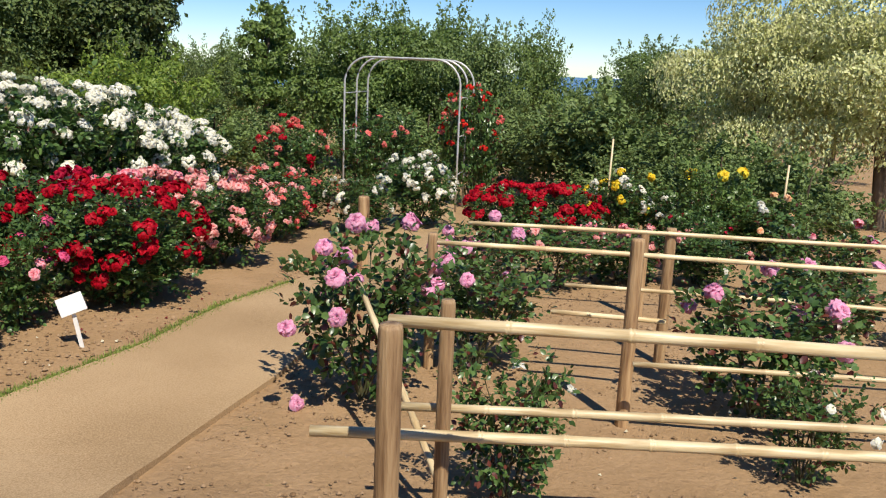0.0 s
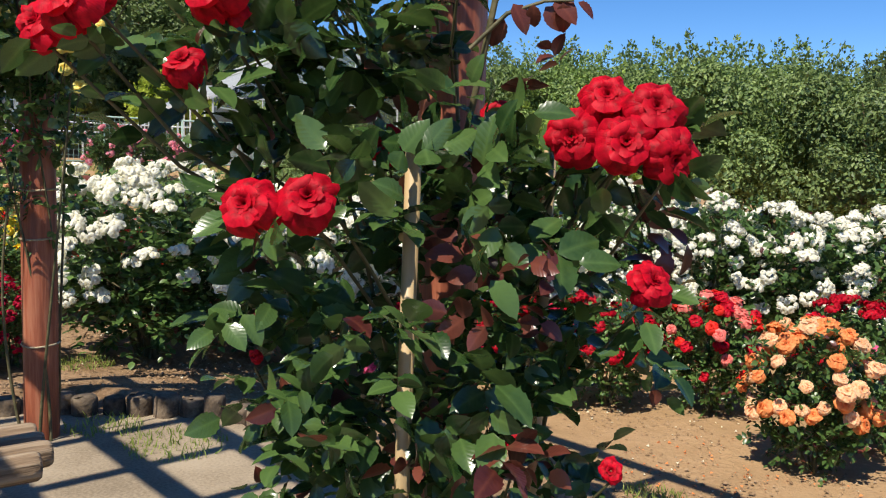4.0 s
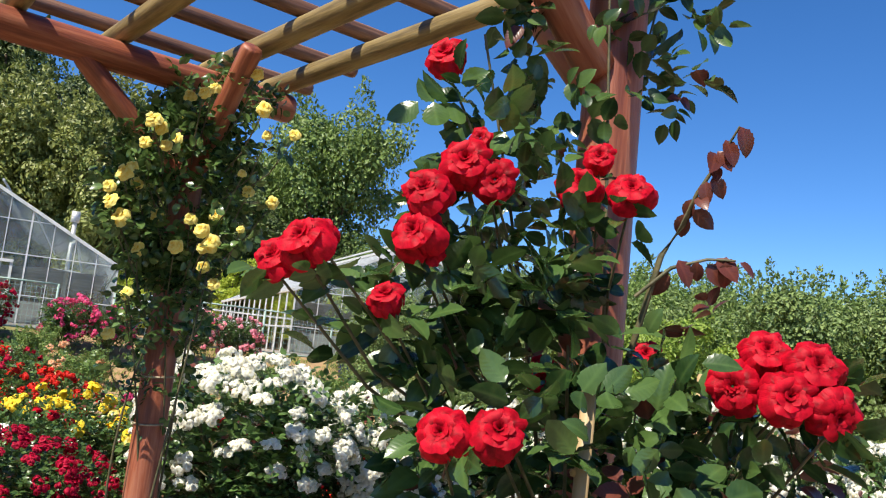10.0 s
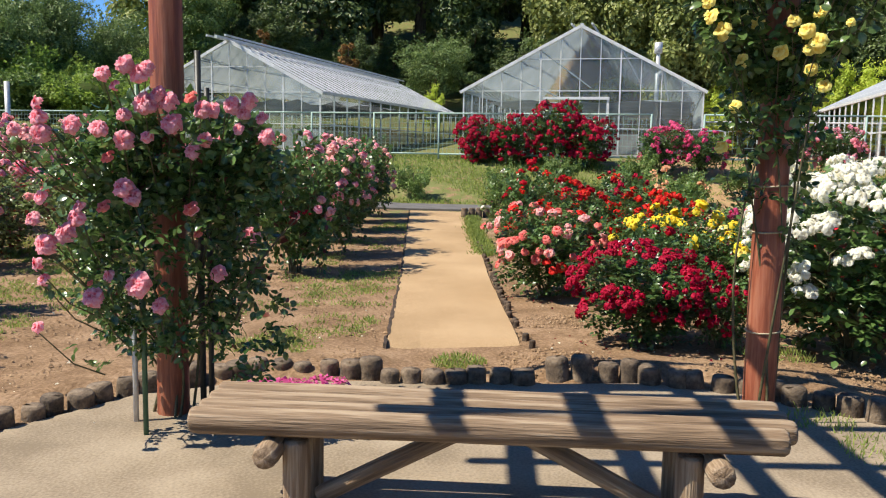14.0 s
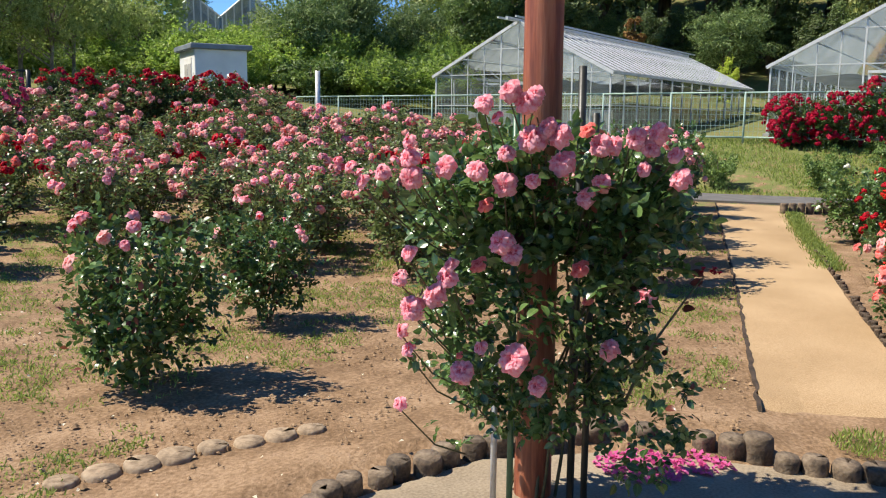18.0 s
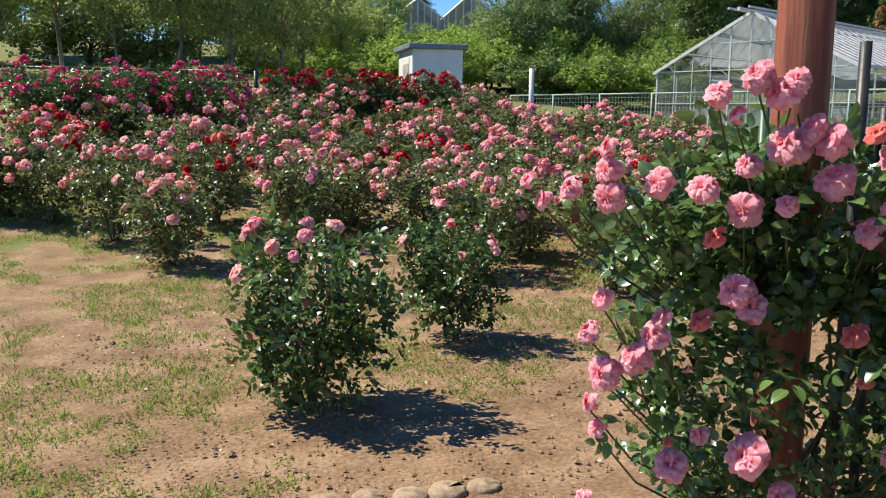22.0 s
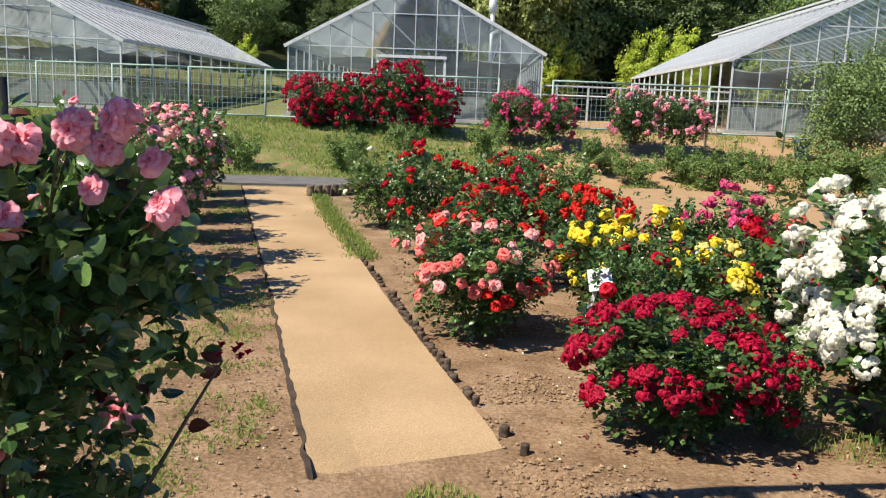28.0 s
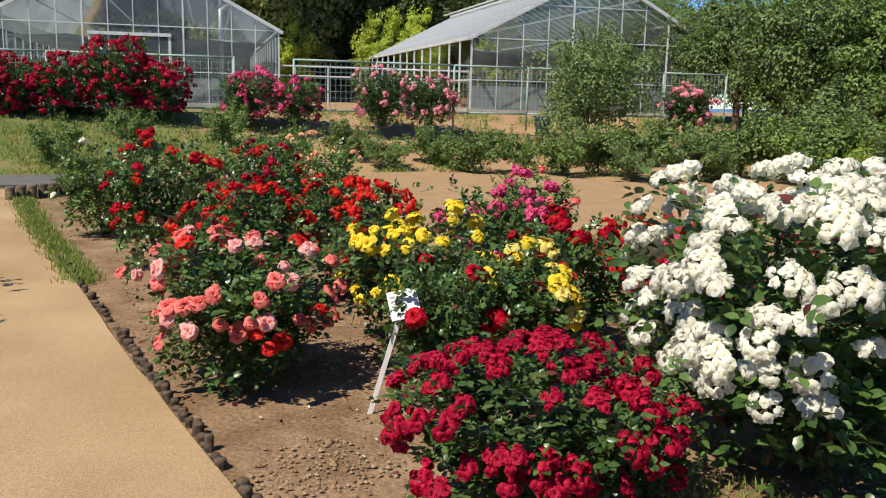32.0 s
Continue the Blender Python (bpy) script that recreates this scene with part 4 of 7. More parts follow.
sign(-2.06, 4.62, 0.25, 18, 15, "small blank white plant sign on a stake", 0.15, 0.11, 0, -10, 20)
sign(-7.44, -0.22, 0.57, 72, 30, "white plant sign on a leaning white stake", 0.15, 0.15, 3, 16, 12)

# ---- bamboo rail fences ----
def bamboo(name_parent, a, b, r, seed):
    length = (Vector(b) - Vector(a)).length
    n = max(3, int(length / 0.28))
    z, rr = [], []
    for k in range(n + 1):
        u = length * k / n
        if 0 < k < n:
            z += [u - 0.012, u - 0.004, u, u + 0.004, u + 0.012]
            rr += [r, r * 1.2, r * 0.98, r * 1.16, r]
        else:
            z += [u]
            rr += [r]
    v, q = tube(np.stack([np.zeros(len(z)), 0.004 * np.sin(np.array(z) * 2), np.array(z)], 1), rr, 10)
    part("rail", link_mesh("rail", v, q, M_bamboo, True), name_parent, span(a, b), "pale dried bamboo rail")


def rail_fence(label, posts, rails):
    x0, y0 = posts[0][:2]
    top = thing("bamboo_fence", label, "fence", pose(x0, y0, 0), "bamboo fences")
    for k, (x, y, h, r) in enumerate(posts):
        part("post", log_mesh("post", h - ground_z(x, y) + 0.1, r, r * 0.95, M_fencewood, 14, 7, 100 + k), top, pose(x - x0, y - y0, ground_z(x, y) - 0.1))
    for k, (a, b, r) in enumerate(rails):
        bamboo(top, (a[0] - x0, a[1] - y0, a[2]), (b[0] - x0, b[1] - y0, b[2]), r, k)
    return top


rail_fence("low fence of tan posts with pale bamboo rails",
           [(-0.15, 2.05, 0.61, 0.037), (0.02, 2.57, 0.54, 0.027), (3.3, 1.6, 0.6, 0.037), (3.4, 2.1, 0.6, 0.03)],
           [((-0.16, 2.15, 0.59), (1.19, 1.99, 0.59), 0.019), ((1.17, 1.993, 0.592), (3.6, 1.68, 0.59), 0.019), ((-0.43, 2.515, 0.08), (3.6, 2.385, 0.08), 0.02), ((-0.13, 2.63, 0.13), (3.5, 2.37, 0.175), 0.016)])
rail_fence("bamboo rail fence with slim brown posts",
           [(0.94, 3.74, 0.545, 0.034), (-0.02, 4.49, 0.39, 0.03), (3.6, 3.4, 0.5, 0.034)],
           [((0.0, 4.18, 0.4), (3.7, 3.68, 0.4), 0.013), ((0.91, 3.52, 0.0), (3.6, 3.25, 0.0), 0.013), ((0.62, 4.17, 0.05), (1.2, 4.04, 0.05), 0.014)])
rail_fence("second bamboo rail fence further into the bed",
           [(1.38, 4.7, 0.43, 0.034), (1.5, 5.73, 0.22, 0.034), (4.2, 4.2, 0.42, 0.034), (4.2, 5.2, 0.25, 0.034)],
           [((0.19, 4.79, 0.4), (4.3, 4.35, 0.4), 0.012), ((0.75, 4.56, 0.1), (4.3, 3.97, 0.1), 0.012), ((0.9, 5.8, 0.2), (4.3, 5.4, 0.2), 0.012)])
prop = thing("leaning_bamboo", "pale bamboo poles leaning against the rose", "pole", pose(-0.3, 3.4, 0))
bamboo(prop, (0.42, -0.95, -0.33), (-0.08, 0.35, 0.3), 0.014, 3)
post_d = thing("support_post", "short tan round post among the roses", "post", pose(-0.58, 6.8, ground_z(-0.58, 6.8)))
part("pole", log_mesh("pole", 0.66, 0.05, 0.048, M_fencewood, 14, 7, 130), post_d)
for k, (x, y, h) in enumerate(((2.0, 9.4, 1.1), (3.6, 8.4, 0.95), (4.1, 6.6, 1.0))):
    cane_pole = thing("thin_stake", "thin pale plant stake among the roses", "stake", pose(x, y, ground_z(x, y)))
    part("pole", link_mesh("pole", *tube([(0, 0, 0), (0.02, 0, h)], 0.011, 7), M_bamboo, True), cane_pole)

# ---- rose arch ----
arch = thing("garden_arch", "bare steel tube rose arch with climbing roses", "arch", pose(-1.2, 11.3, ground_z(-1.2, 11.3) - 0.02, 0, 0, -12))
for k in range(3):
    r, half, high = 0.34, 0.78, 1.64
    up = [(-half, 0, 0), (-half, 0, 0.8), (-half, 0, high)]
    bend = [(-half + r - r * math.cos(t), 0, high + r * math.sin(t)) for t in np.linspace(0.1, math.pi / 2, 8)]
    back = [(half - r + r * math.sin(t), 0, high + r * math.cos(t)) for t in np.linspace(0, math.pi / 2 - 0.1, 8)]
    down = [(half, 0, high), (half, 0, 0.8), (half, 0, 0)]
    part("hoop", link_mesh("hoop", *tube([(x + 0.78, 0, z) for x, _, z in up + bend + back + down], 0.014, 8), M_steel, True), arch, Matrix.Translation((0, 0.55 * k, 0)))
for x in (0.0, 1.56):
    for z in (0.5, 1.0, 1.5):
        part("tie_bar", link_mesh("tie_bar", *tube([(x, 0, z), (x, 1.1, z)], 0.007, 6), M_steel, True), arch)

# ---- greenhouses ----
def greenhouse(x, y, base, wide, long, eave, rise, label, bays, door=None, overhang=0.0):
    g = thing("greenhouse", label, "greenhouse", pose(x, y, base, 0, 0, 79.5), "greenhouses")
    apex = eave + rise

    def rod(name, a, b, r, mat=M_alu, label2=""):
        a, b = Vector(a), Vector(b)
        v, q = box(-r, r, -r, r, 0, (b - a).length)
        part(name, link_mesh(name, v, q, mat), g, span(a, b), label2)

    def pane(pts):
        part("pane", link_mesh("pane", np.array(pts, float), np.array([tuple(range(len(pts)))]), M_glass), g)

    v, q = box(-0.1, wide + 0.1, -0.08, long, -0.4, 0.12)
    part("footing", link_mesh("footing", v, q, M_concrete), g)
    top = [eave + rise * (1 - abs(2 * k / bays - 1)) for k in range(bays + 1)]
    for k in range(bays + 1):
        xx = wide * k / bays
        rod("mullion", (xx, 0, 0.1), (xx, 0, top[k]), 0.013 if k % 4 else 0.024)
        if k < bays:
            x2 = wide * (k + 1) / bays
            pane([(xx + 0.02, 0.01, 0.14), (x2 - 0.02, 0.01, 0.14), (x2 - 0.02, 0.01, eave), (xx + 0.02, 0.01, eave)])
            pane([(xx + 0.02, 0.01, eave + 0.01), (x2 - 0.02, 0.01, eave + 0.01), (x2 - 0.02, 0.01, top[k + 1] - 0.02), (xx + 0.02, 0.01, top[k] - 0.02)])
    for z in (1.0, eave):
        rod("transom", (0, -0.012, z), (wide, -0.012, z), 0.014)
    rod("upper_transom", (wide * 0.25, -0.012, eave + rise * 0.5), (wide * 0.75, -0.012, eave + rise * 0.5), 0.012)
    if door:
        d0, d1 = door
        rod("door_post", (d0, -0.02, 0.1), (d0, -0.02, 2.02), 0.04)
        rod("door_post", (d1, -0.02, 0.1), (d1, -0.02, 2.02), 0.04)
        rod("door_head", (d0 - 0.05, -0.06, 2.02), (d1 + 0.05, -0.06, 2.02), 0.045)
        rod("door_rail", (d0, -0.02, 1.0), (d1, -0.02, 1.0), 0.03)
    for e, x0, x1 in ((1, 0, wide / 2), (-1, wide, wide / 2)):
        rod("verge", (x0 - 0.12 * e, -0.06, eave - 0.05), (x1, -0.06, apex + 0.02), 0.05)
        rod("eave_gutter", (x0, 0, eave), (x0, long, eave), 0.05)
        count = int(long / 0.62)
        for k in range(1, count + 1):
            yy = long * k / count
            rod("roof_bar", (x0, yy, eave + 0.03), (x1, yy, apex), 0.016)
        for k in range(4):
            y0, y1 = long * k / 4 + 0.01, long * (k + 1) / 4 - 0.01
            pane([(x0, y0, eave), (x1, y0, apex - 0.03), (x1, y1, apex - 0.03), (x0, y1, eave)])
        for f in (0.33, 0.66):
            rod("purlin", (x0 + (x1 - x0) * f, 0, eave + rise * f - 0.04), (x0 + (x1 - x0) * f, long, eave + rise * f - 0.04), 0.02)
        for k in range(int(long / 1.25) + 1):
            yy = 1.25 * k
            rod("side_post", (x0, yy, 0.1), (x0, yy, eave), 0.025)
        for k in range(4):
            y0, y1 = long * k / 4 + 0.01, long * (k + 1) / 4 - 0.01
            pane([(x0, y0, 0.14), (x0, y1, 0.14), (x0, y1, eave), (x0, y0, eave)])
        rod("side_rail", (x0, 0, 1.0), (x0, long, 1.0), 0.02)
        rod("vent_rail", (x1 - 0.35 * e, -overhang, apex + 0.1), (x1 - 0.35 * e, long, apex + 0.1), 0.03)
    rod("ridge", (wide / 2, -overhang, apex + 0.06), (wide / 2, long, apex + 0.06), 0.05)
    for k in range(6):
        yy = 1.5 + k * (long - 2) / 5
        v, q = box(0.5, wide - 0.5, yy, yy + 0.05, 0.15, 0.85)
        part("bench_table", link_mesh("bench_table", v, q, M_concrete), g, None, "grey staging inside")
    v, q = [], []
    rngg = np.random.default_rng(int(abs(x * 10)))
    grid = 14
    uu, ww = np.meshgrid(np.linspace(0, 1, grid), np.linspace(0, 1, grid), indexing="ij")
    sag = 0.2 * np.sin(uu * 9) * np.sin(ww * 6) + 0.1 * rngg.normal(size=uu.shape)
    vv = np.stack([0.3 + (wide - 0.6) * uu, 2 + (long - 3) * ww, eave - 0.25 + 0.5 * sag], -1).reshape(-1, 3)
    i, k = np.meshgrid(np.arange(grid - 1), np.arange(grid - 1), indexing="ij")
    qq = np.stack([i * grid + k, (i + 1) * grid + k, (i + 1) * grid + k + 1, i * grid + k + 1], -1).reshape(-1, 4)
    part("shade_sheet", link_mesh("shade_sheet", vv, qq, M_curtain, True), g, None, "crumpled grey shade sheet")
    return g


gh_m = greenhouse(-30.6, -2.9, 1.1, 8.15, 18, 2.27, 2.15, "white-framed glass greenhouse with a gabled front", 12, (2.9, 5.05))
greenhouse(-30.75, -14.7, 1.1, 7.0, 19, 2.1, 1.78, "glass greenhouse with a pale slatted roof", 10, None, 0.9)
greenhouse(-26.8, 10.4, 1.1, 8.2, 17, 2.25, 2.1, "glass greenhouse with a sloping white roof", 10, None, 0.3)
flue = thing("flue_pipe", "short steel flue pipe with a cap", "flue", pose(-33.0, 4.2, 1.1))
part("pipe", link_mesh("pipe", *tube([(0, 0, 0), (0, 0, 4.0)], 0.08, 12), M_steel, True), flue)
part("cap", link_mesh("cap", *tube([(0, 0, 3.9), (0, 0, 4.3)], 0.15, 12), M_steel, True), flue)

# ---- mesh fence before the greenhouses ----
def wire_panel(length, tall):
    pieces = []
    for u in np.arange(0.0, length + 0.01, 0.125):
        pieces.append(box(u - 0.004, u + 0.004, -0.003, 0.003, 0, tall))
    for z in np.arange(0.0, tall + 0.01, 0.15):
        pieces.append(box(0, length, -0.004, 0.004, z - 0.004, z + 0.004))
    return link_mesh("wire_panel", *join(pieces), M_wire)


PANEL = wire_panel(2.0, 1.15)
POSTM = link_mesh("fence_post", *tube([(0, 0, -0.4), (0, 0, 1.22)], 0.028, 8), M_wire, True)
RAILM = link_mesh("top_rail", *tube([(0, 0, 1.2), (2.0, 0, 1.2)], 0.024, 8), M_wire, True)


def mesh_fence(x0, y0, x1, y1, label):
    d = Vector((x1 - x0, y1 - y0))
    n = int(d.length / 2)
    turn = math.degrees(math.atan2(d.y, d.x))
    f = thing("mesh_fence", label, "fence", pose(x0, y0, 1.15, 0, 0, turn), "mesh fences")
    for k in range(n + 1):
        part("post", POSTM, f, pose(2.0 * k, 0, 0))
        if k < n:
            tagged(part("wire_panel", PANEL, f, pose(2.0 * k, 0, 0.03)), kind="stuff")
            part("top_rail", RAILM, f, pose(2.0 * k, 0, 0))
            part("bottom_rail", RAILM, f, pose(2.0 * k, 0, -1.17))


mesh_fence(-27.8, -19.0, -23.6, 4.0, "pale green wire mesh fence before the greenhouses")
mesh_fence(-23.6, 4.0, -21.6, 17.8, "pale green wire mesh fence along the bank")

# ---- shed ----
shed = thing("equipment_shed", "small white panel shed with a grey roof", "shed", pose(-24.6, -21.6, 1.5, 0, 0, 52))
me = rbox(0, 2.2, 0, 1.7, 0, 2.25, 0.02)
me.materials.append(M_shed)
part("body", me, shed)
me = rbox(-0.15, 2.35, -0.15, 1.85, 2.25, 2.42, 0.02)
me.materials.append(M_shedroof)
part("roof", me, shed)
for xx in (0.8, 1.3):
    v, q = box(xx, xx + 0.42, -0.03, 0.01, 1.3, 1.8)
    part("louvre", link_mesh("louvre", v, q, M_concrete), shed)
v, q = box(0.75, 1.75, -0.02, 0.01, 0.05, 2.0)
part("door", link_mesh("door", v, q, M_white), shed)

# ---- trees ----
def tree_template(seed, tall, wide, crown_from, leaf, count, mat, lobes=40, sides=1.0, limbs=7, droop=0.0, cone=0.0, sprigs=45, flat=0.75, girth=0.028, bark=None, puff=1.0):
    rng = np.random.default_rng(seed)
    pieces = []
    u = np.linspace(0, 1, 7)
    trunk = np.stack([0.12 * np.sin(u * 3 + seed), 0.12 * np.cos(u * 2.5 + seed), u * tall * 0.8], 1) * (wide / 4, wide / 4, 1)
    r0 = girth * tall
    pieces.append(tube(trunk, r0 * (1 - 0.8 * u), 9, False, 0.05, rng))
    mid = np.array([0, 0, tall * (crown_from + (1 - crown_from) * 0.5)])
    half = np.array([wide / 2, wide / 2, tall * (1 - crown_from) / 2])
    centres, sizes = [], []
    for k in range(lobes):
        w = unit(rng.normal(size=3))
        c = mid + w * half * rng.uniform(0.3, 0.92) * (1, 1, 0.97)
        if cone:
            f = (c[2] - mid[2] + half[2]) / (2 * half[2])
            c[:2] *= max(0.12, 1 - cone * f)
        centres.append(c)
        sizes.append(rng.uniform(0.075, 0.16) * puff * wide * (max(0.3, 1 - cone * (c[2] - mid[2] + half[2]) / (2 * half[2])) if cone else 1))
    centres, sizes = np.array(centres), np.array(sizes)
    for k in range(limbs):
        c = centres[rng.integers(lobes)]
        s = np.array([np.interp(min(c[2] * 0.62, tall * 0.75), trunk[:, 2], trunk[:, j]) for j in range(3)])
        pieces.append(tube([s, s + (c - s) * 0.5 + (0, 0, -0.05 * tall * droop), c], [r0 * 0.4, r0 * 0.25, r0 * 0.08], 6, False))
    k = rng.integers(0, lobes, count)
    w = unit(rng.normal(size=(count, 3)) + (0, 0, 0.45))
    at = centres[k] + w * sizes[k][:, None] * rng.uniform(0.8, 1.08, count)[:, None] * (1, 1, flat)
    at[:, 2] = np.clip(at[:, 2], 0.15, None)
    up = unit(w + (0, 0, 0.35) + 0.22 * rng.normal(size=(count, 3)))
    way = np.cross(up, unit(rng.normal(size=(count, 3)))) + 0.2 * rng.normal(size=(count, 3)) + (0, 0, -0.25 - droop)
    if sprigs:                                      # shoots that stand out of the crown
        top = np.argsort(-(centres[:, 2] + 0.2 * half[2] * rng.normal(size=lobes)))[:sprigs]
        rise = unit(unit(centres[top] - mid) * (1, 1, 0.6) + (0, 0, 1.1) + 0.35 * rng.normal(size=(len(top), 3)))
        u = rng.uniform(0.6, 2.1, (len(top), 45))
        more = (centres[top][:, None] + rise[:, None] * (sizes[top][:, None] * u)[..., None] + rng.normal(size=(len(top), 45, 3)) * leaf * (0.9 * (2.3 - u))[..., None]).reshape(-1, 3)
        at, count = np.concatenate([at, more]), count + len(more)
        lean = np.repeat(rise, 45, 0) + 0.8 * rng.normal(size=(len(more), 3))
        way, up = np.concatenate([way, lean]), np.concatenate([up, unit(rng.normal(size=(len(more), 3)) + (0.3, -0.8, 0.4))])
    mats = frames_of(at, way, up, leaf * rng.uniform(0.6, 1.3, count))
    return link_mesh("trunk", *join(pieces), bark or M_bark, True), leaf_mesh("crown", mats, mat, False)


TREES = {
    "evergreen": tree_template(1, 16, 10, 0.02, 0.36, 20000, M_tree_dark, 95),
    "evergreen2": tree_template(2, 18, 9, 0.02, 0.36, 20000, M_tree_dark, 95),
    "pale_evergreen": tree_template(3, 15, 9, 0.02, 0.34, 18000, M_tree_yellow, 95),
    "broadleaf": tree_template(4, 7, 5.5, 0.1, 0.15, 20000, M_tree_mid, 85),
    "broadleaf2": tree_template(5, 5.5, 5, 0.08, 0.13, 20000, M_tree_mid, 80),
    "olive": tree_template(6, 6, 5.5, 0.1, 0.13, 20000, M_tree_olive, 80),
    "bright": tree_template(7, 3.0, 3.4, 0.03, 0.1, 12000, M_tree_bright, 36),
    "variegated": tree_template(8, 5.5, 5.5, 0.12, 0.085, 42000, M_tree_variegated, 34, droop=0.55, sprigs=6, flat=0.5, puff=1.35),
    "golden": tree_template(16, 3.4, 2.4, 0.02, 0.1, 9000, M_tree_golden, 40, cone=0.45, sprigs=20),
    "tallgreen": tree_template(9, 15, 11, 0.35, 0.3, 18000, M_tree_mid, 80),
    "spire": tree_template(10, 6.5, 2.6, 0.03, 0.14, 12000, M_tree_mid, 40, cone=0.35),
    "rustcone": tree_template(11, 4.2, 1.6, 0.05, 0.14, 4000, M_tree_rust, 30, cone=0.6, sprigs=0),
    "shrub": tree_template(12, 1.3, 1.7, 0.02, 0.07, 5000, M_tree_mid, 26),
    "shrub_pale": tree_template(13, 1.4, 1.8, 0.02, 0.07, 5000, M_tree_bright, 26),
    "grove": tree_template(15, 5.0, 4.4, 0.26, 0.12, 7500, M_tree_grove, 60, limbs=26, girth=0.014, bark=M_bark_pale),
    "shrub_dark": tree_template(14, 2.2, 2.4, 0.02, 0.09, 6000, M_tree_olive, 30),
}
tree_rng = np.random.default_rng(77)


def tree(kind, x, y, scale, label, category="tree", wide=1.0, group=""):
    name = "shrub" if "shrub" in kind else "tree"
    t = thing(name, label, category, pose(x, y, ground_z(x, y) - 0.08, 0, 0, tree_rng.uniform(0, 360)), group)
    trunk, crown = TREES[kind]
    m = Matrix.Diagonal((scale * wide, scale * wide, scale, 1))
    part("trunk", trunk, t, m)
    part("crown", crown, t, m)


def polar(yaw, dist, ox=-0.4, oy=-0.6):
    return ox - math.sin(radians(yaw)) * dist, oy + math.cos(radians(yaw)) * dist


TALL = {"evergreen": 16, "evergreen2": 18, "pale_evergreen": 15, "broadleaf": 7, "broadleaf2": 5.5, "olive": 6, "bright": 3.0, "golden": 3.4, "variegated": 5.5, "tallgreen": 15, "spire": 6.5, "rustcone": 4.2, "shrub": 1.3, "shrub_pale": 1.4, "shrub_dark": 2.2, "grove": 5.0}


def tree_to(kind, yaw, dist, rise, label, category="tree", wide=1.0, group="", ox=-0.4, oy=-0.6):
    """A tree whose top stands at the given angle above the eye's level."""
    x, y = polar(yaw, dist, ox, oy)
    top = 1.45 + dist * math.tan(radians(rise))
    tree(kind, x, y, (top - ground_z(x, y)) / TALL[kind], label, category, wide, group)


# the dark wood behind the greenhouses
WOOD = ("evergreen", "evergreen2", "pale_evergreen", "evergreen2", "evergreen")
for k, yaw in enumerate(np.arange(73.5, 114, 3.3)):
    tree_to(WOOD[k % 5], yaw, 60 + 5 * (k % 3), min(13.2 + 0.27 * (yaw - 72), 20) + 0.8 * (k % 3), "tall dark evergreen tree at the edge of the wood", group="trees of the wood")
for k, yaw in enumerate(np.arange(77.5, 113, 4.4)):
    tree_to("evergreen2", yaw, 80 + 5 * (k % 2), min(14.0 + 0.27 * (yaw - 76), 22), "tall dark evergreen tree deep in the wood", group="trees of the wood")
tree_to("tallgreen", 65.4, 58, 16.8, "tall rounded green tree against the sky", wide=0.85)
tree_to("tallgreen", 69.5, 64, 13, "tall rounded green tree against the sky", wide=0.8)
for yaw, rise in ((101.8, 7.6), (107.2, 8.2)):
    tree_to("rustcone", yaw, 53, rise, "narrow conifer with rust-coloured tips")
for yaw, d, rise in ((68.5, 50, 6.0), (70, 51, 5.8), (71.4, 50, 5.6), (76.3, 50, 5.4), (77.4, 50, 5.2), (96, 50, 4.4), (64, 50, 5.0)):
    tree_to("golden", yaw, d, rise, "bright golden-green conifer behind the greenhouses", wide=0.9)
for yaw, d, rise in ((58, 48, 8.0), (61, 50, 8.2), (55, 46, 7.5)):
    tree_to("broadleaf", yaw, d, rise, "green tree behind the greenhouses")
# the belt of small trees to the north-west and north
BELT = ("broadleaf", "olive", "broadleaf2", "olive", "bright")
for k, yaw in enumerate(np.arange(18, 48, 2.6)):
    tree_to("evergreen" if yaw < 25 else BELT[k % 5], yaw, 19 + 2.0 * (k % 3) + (5 if yaw > 43 else 0), (7.6, 8.2, 7.0, 7.6, 5.2)[k % 5], "small leafy green tree in the belt behind the roses", group="tree belt")
for k, yaw in enumerate(np.arange(19, 54, 3.6)):
    tree_to("evergreen" if yaw < 27 else ("broadleaf", "olive")[k % 2], yaw, 28 + 2 * (k % 2), 7.4, "green tree in the second row of the belt", group="tree belt")
for yaw, d, kind, rise, wide in ((9.0, 17, "spire", 5.6, 1.0), (5.6, 20, "olive", 1.2, 0.9), (3.4, 17, "broadleaf2", 2.5, 1.0), (0.5, 18, "broadleaf", 2.7, 1.0), (-2.8, 19, "broadleaf2", 2.6, 0.9), (-5.2, 17, "olive", 2.2, 0.9), (-8.6, 19, "broadleaf2", 1.8, 0.8), (-12.0, 20, "olive", -1.4, 0.9), (-15.2, 22, "broadleaf", 1.3, 0.9), (-18, 20, "olive", 1.5, 1.0), (-22, 22, "broadleaf", 2.4, 1.0), (-27, 20, "olive", 4.0, 1.0), (16.2, 14, "bright", -0.4, 0.9), (18.5, 13.5, "bright", -0.4, 0.9), (11.8, 24, "broadleaf2", 0.2, 0.9), (13.5, 22, "olive", 0.6, 0.8)):
    tree_to(kind, yaw, d, rise + 0.5, "leafy green tree closing the rose garden", wide=wide, group="trees round the garden", ox=-0.6, oy=0.1)
tree_to("variegated", -24.5, 13, 6.2, "tree with drooping cream-variegated foliage", wide=0.85, ox=-0.6, oy=0.1)
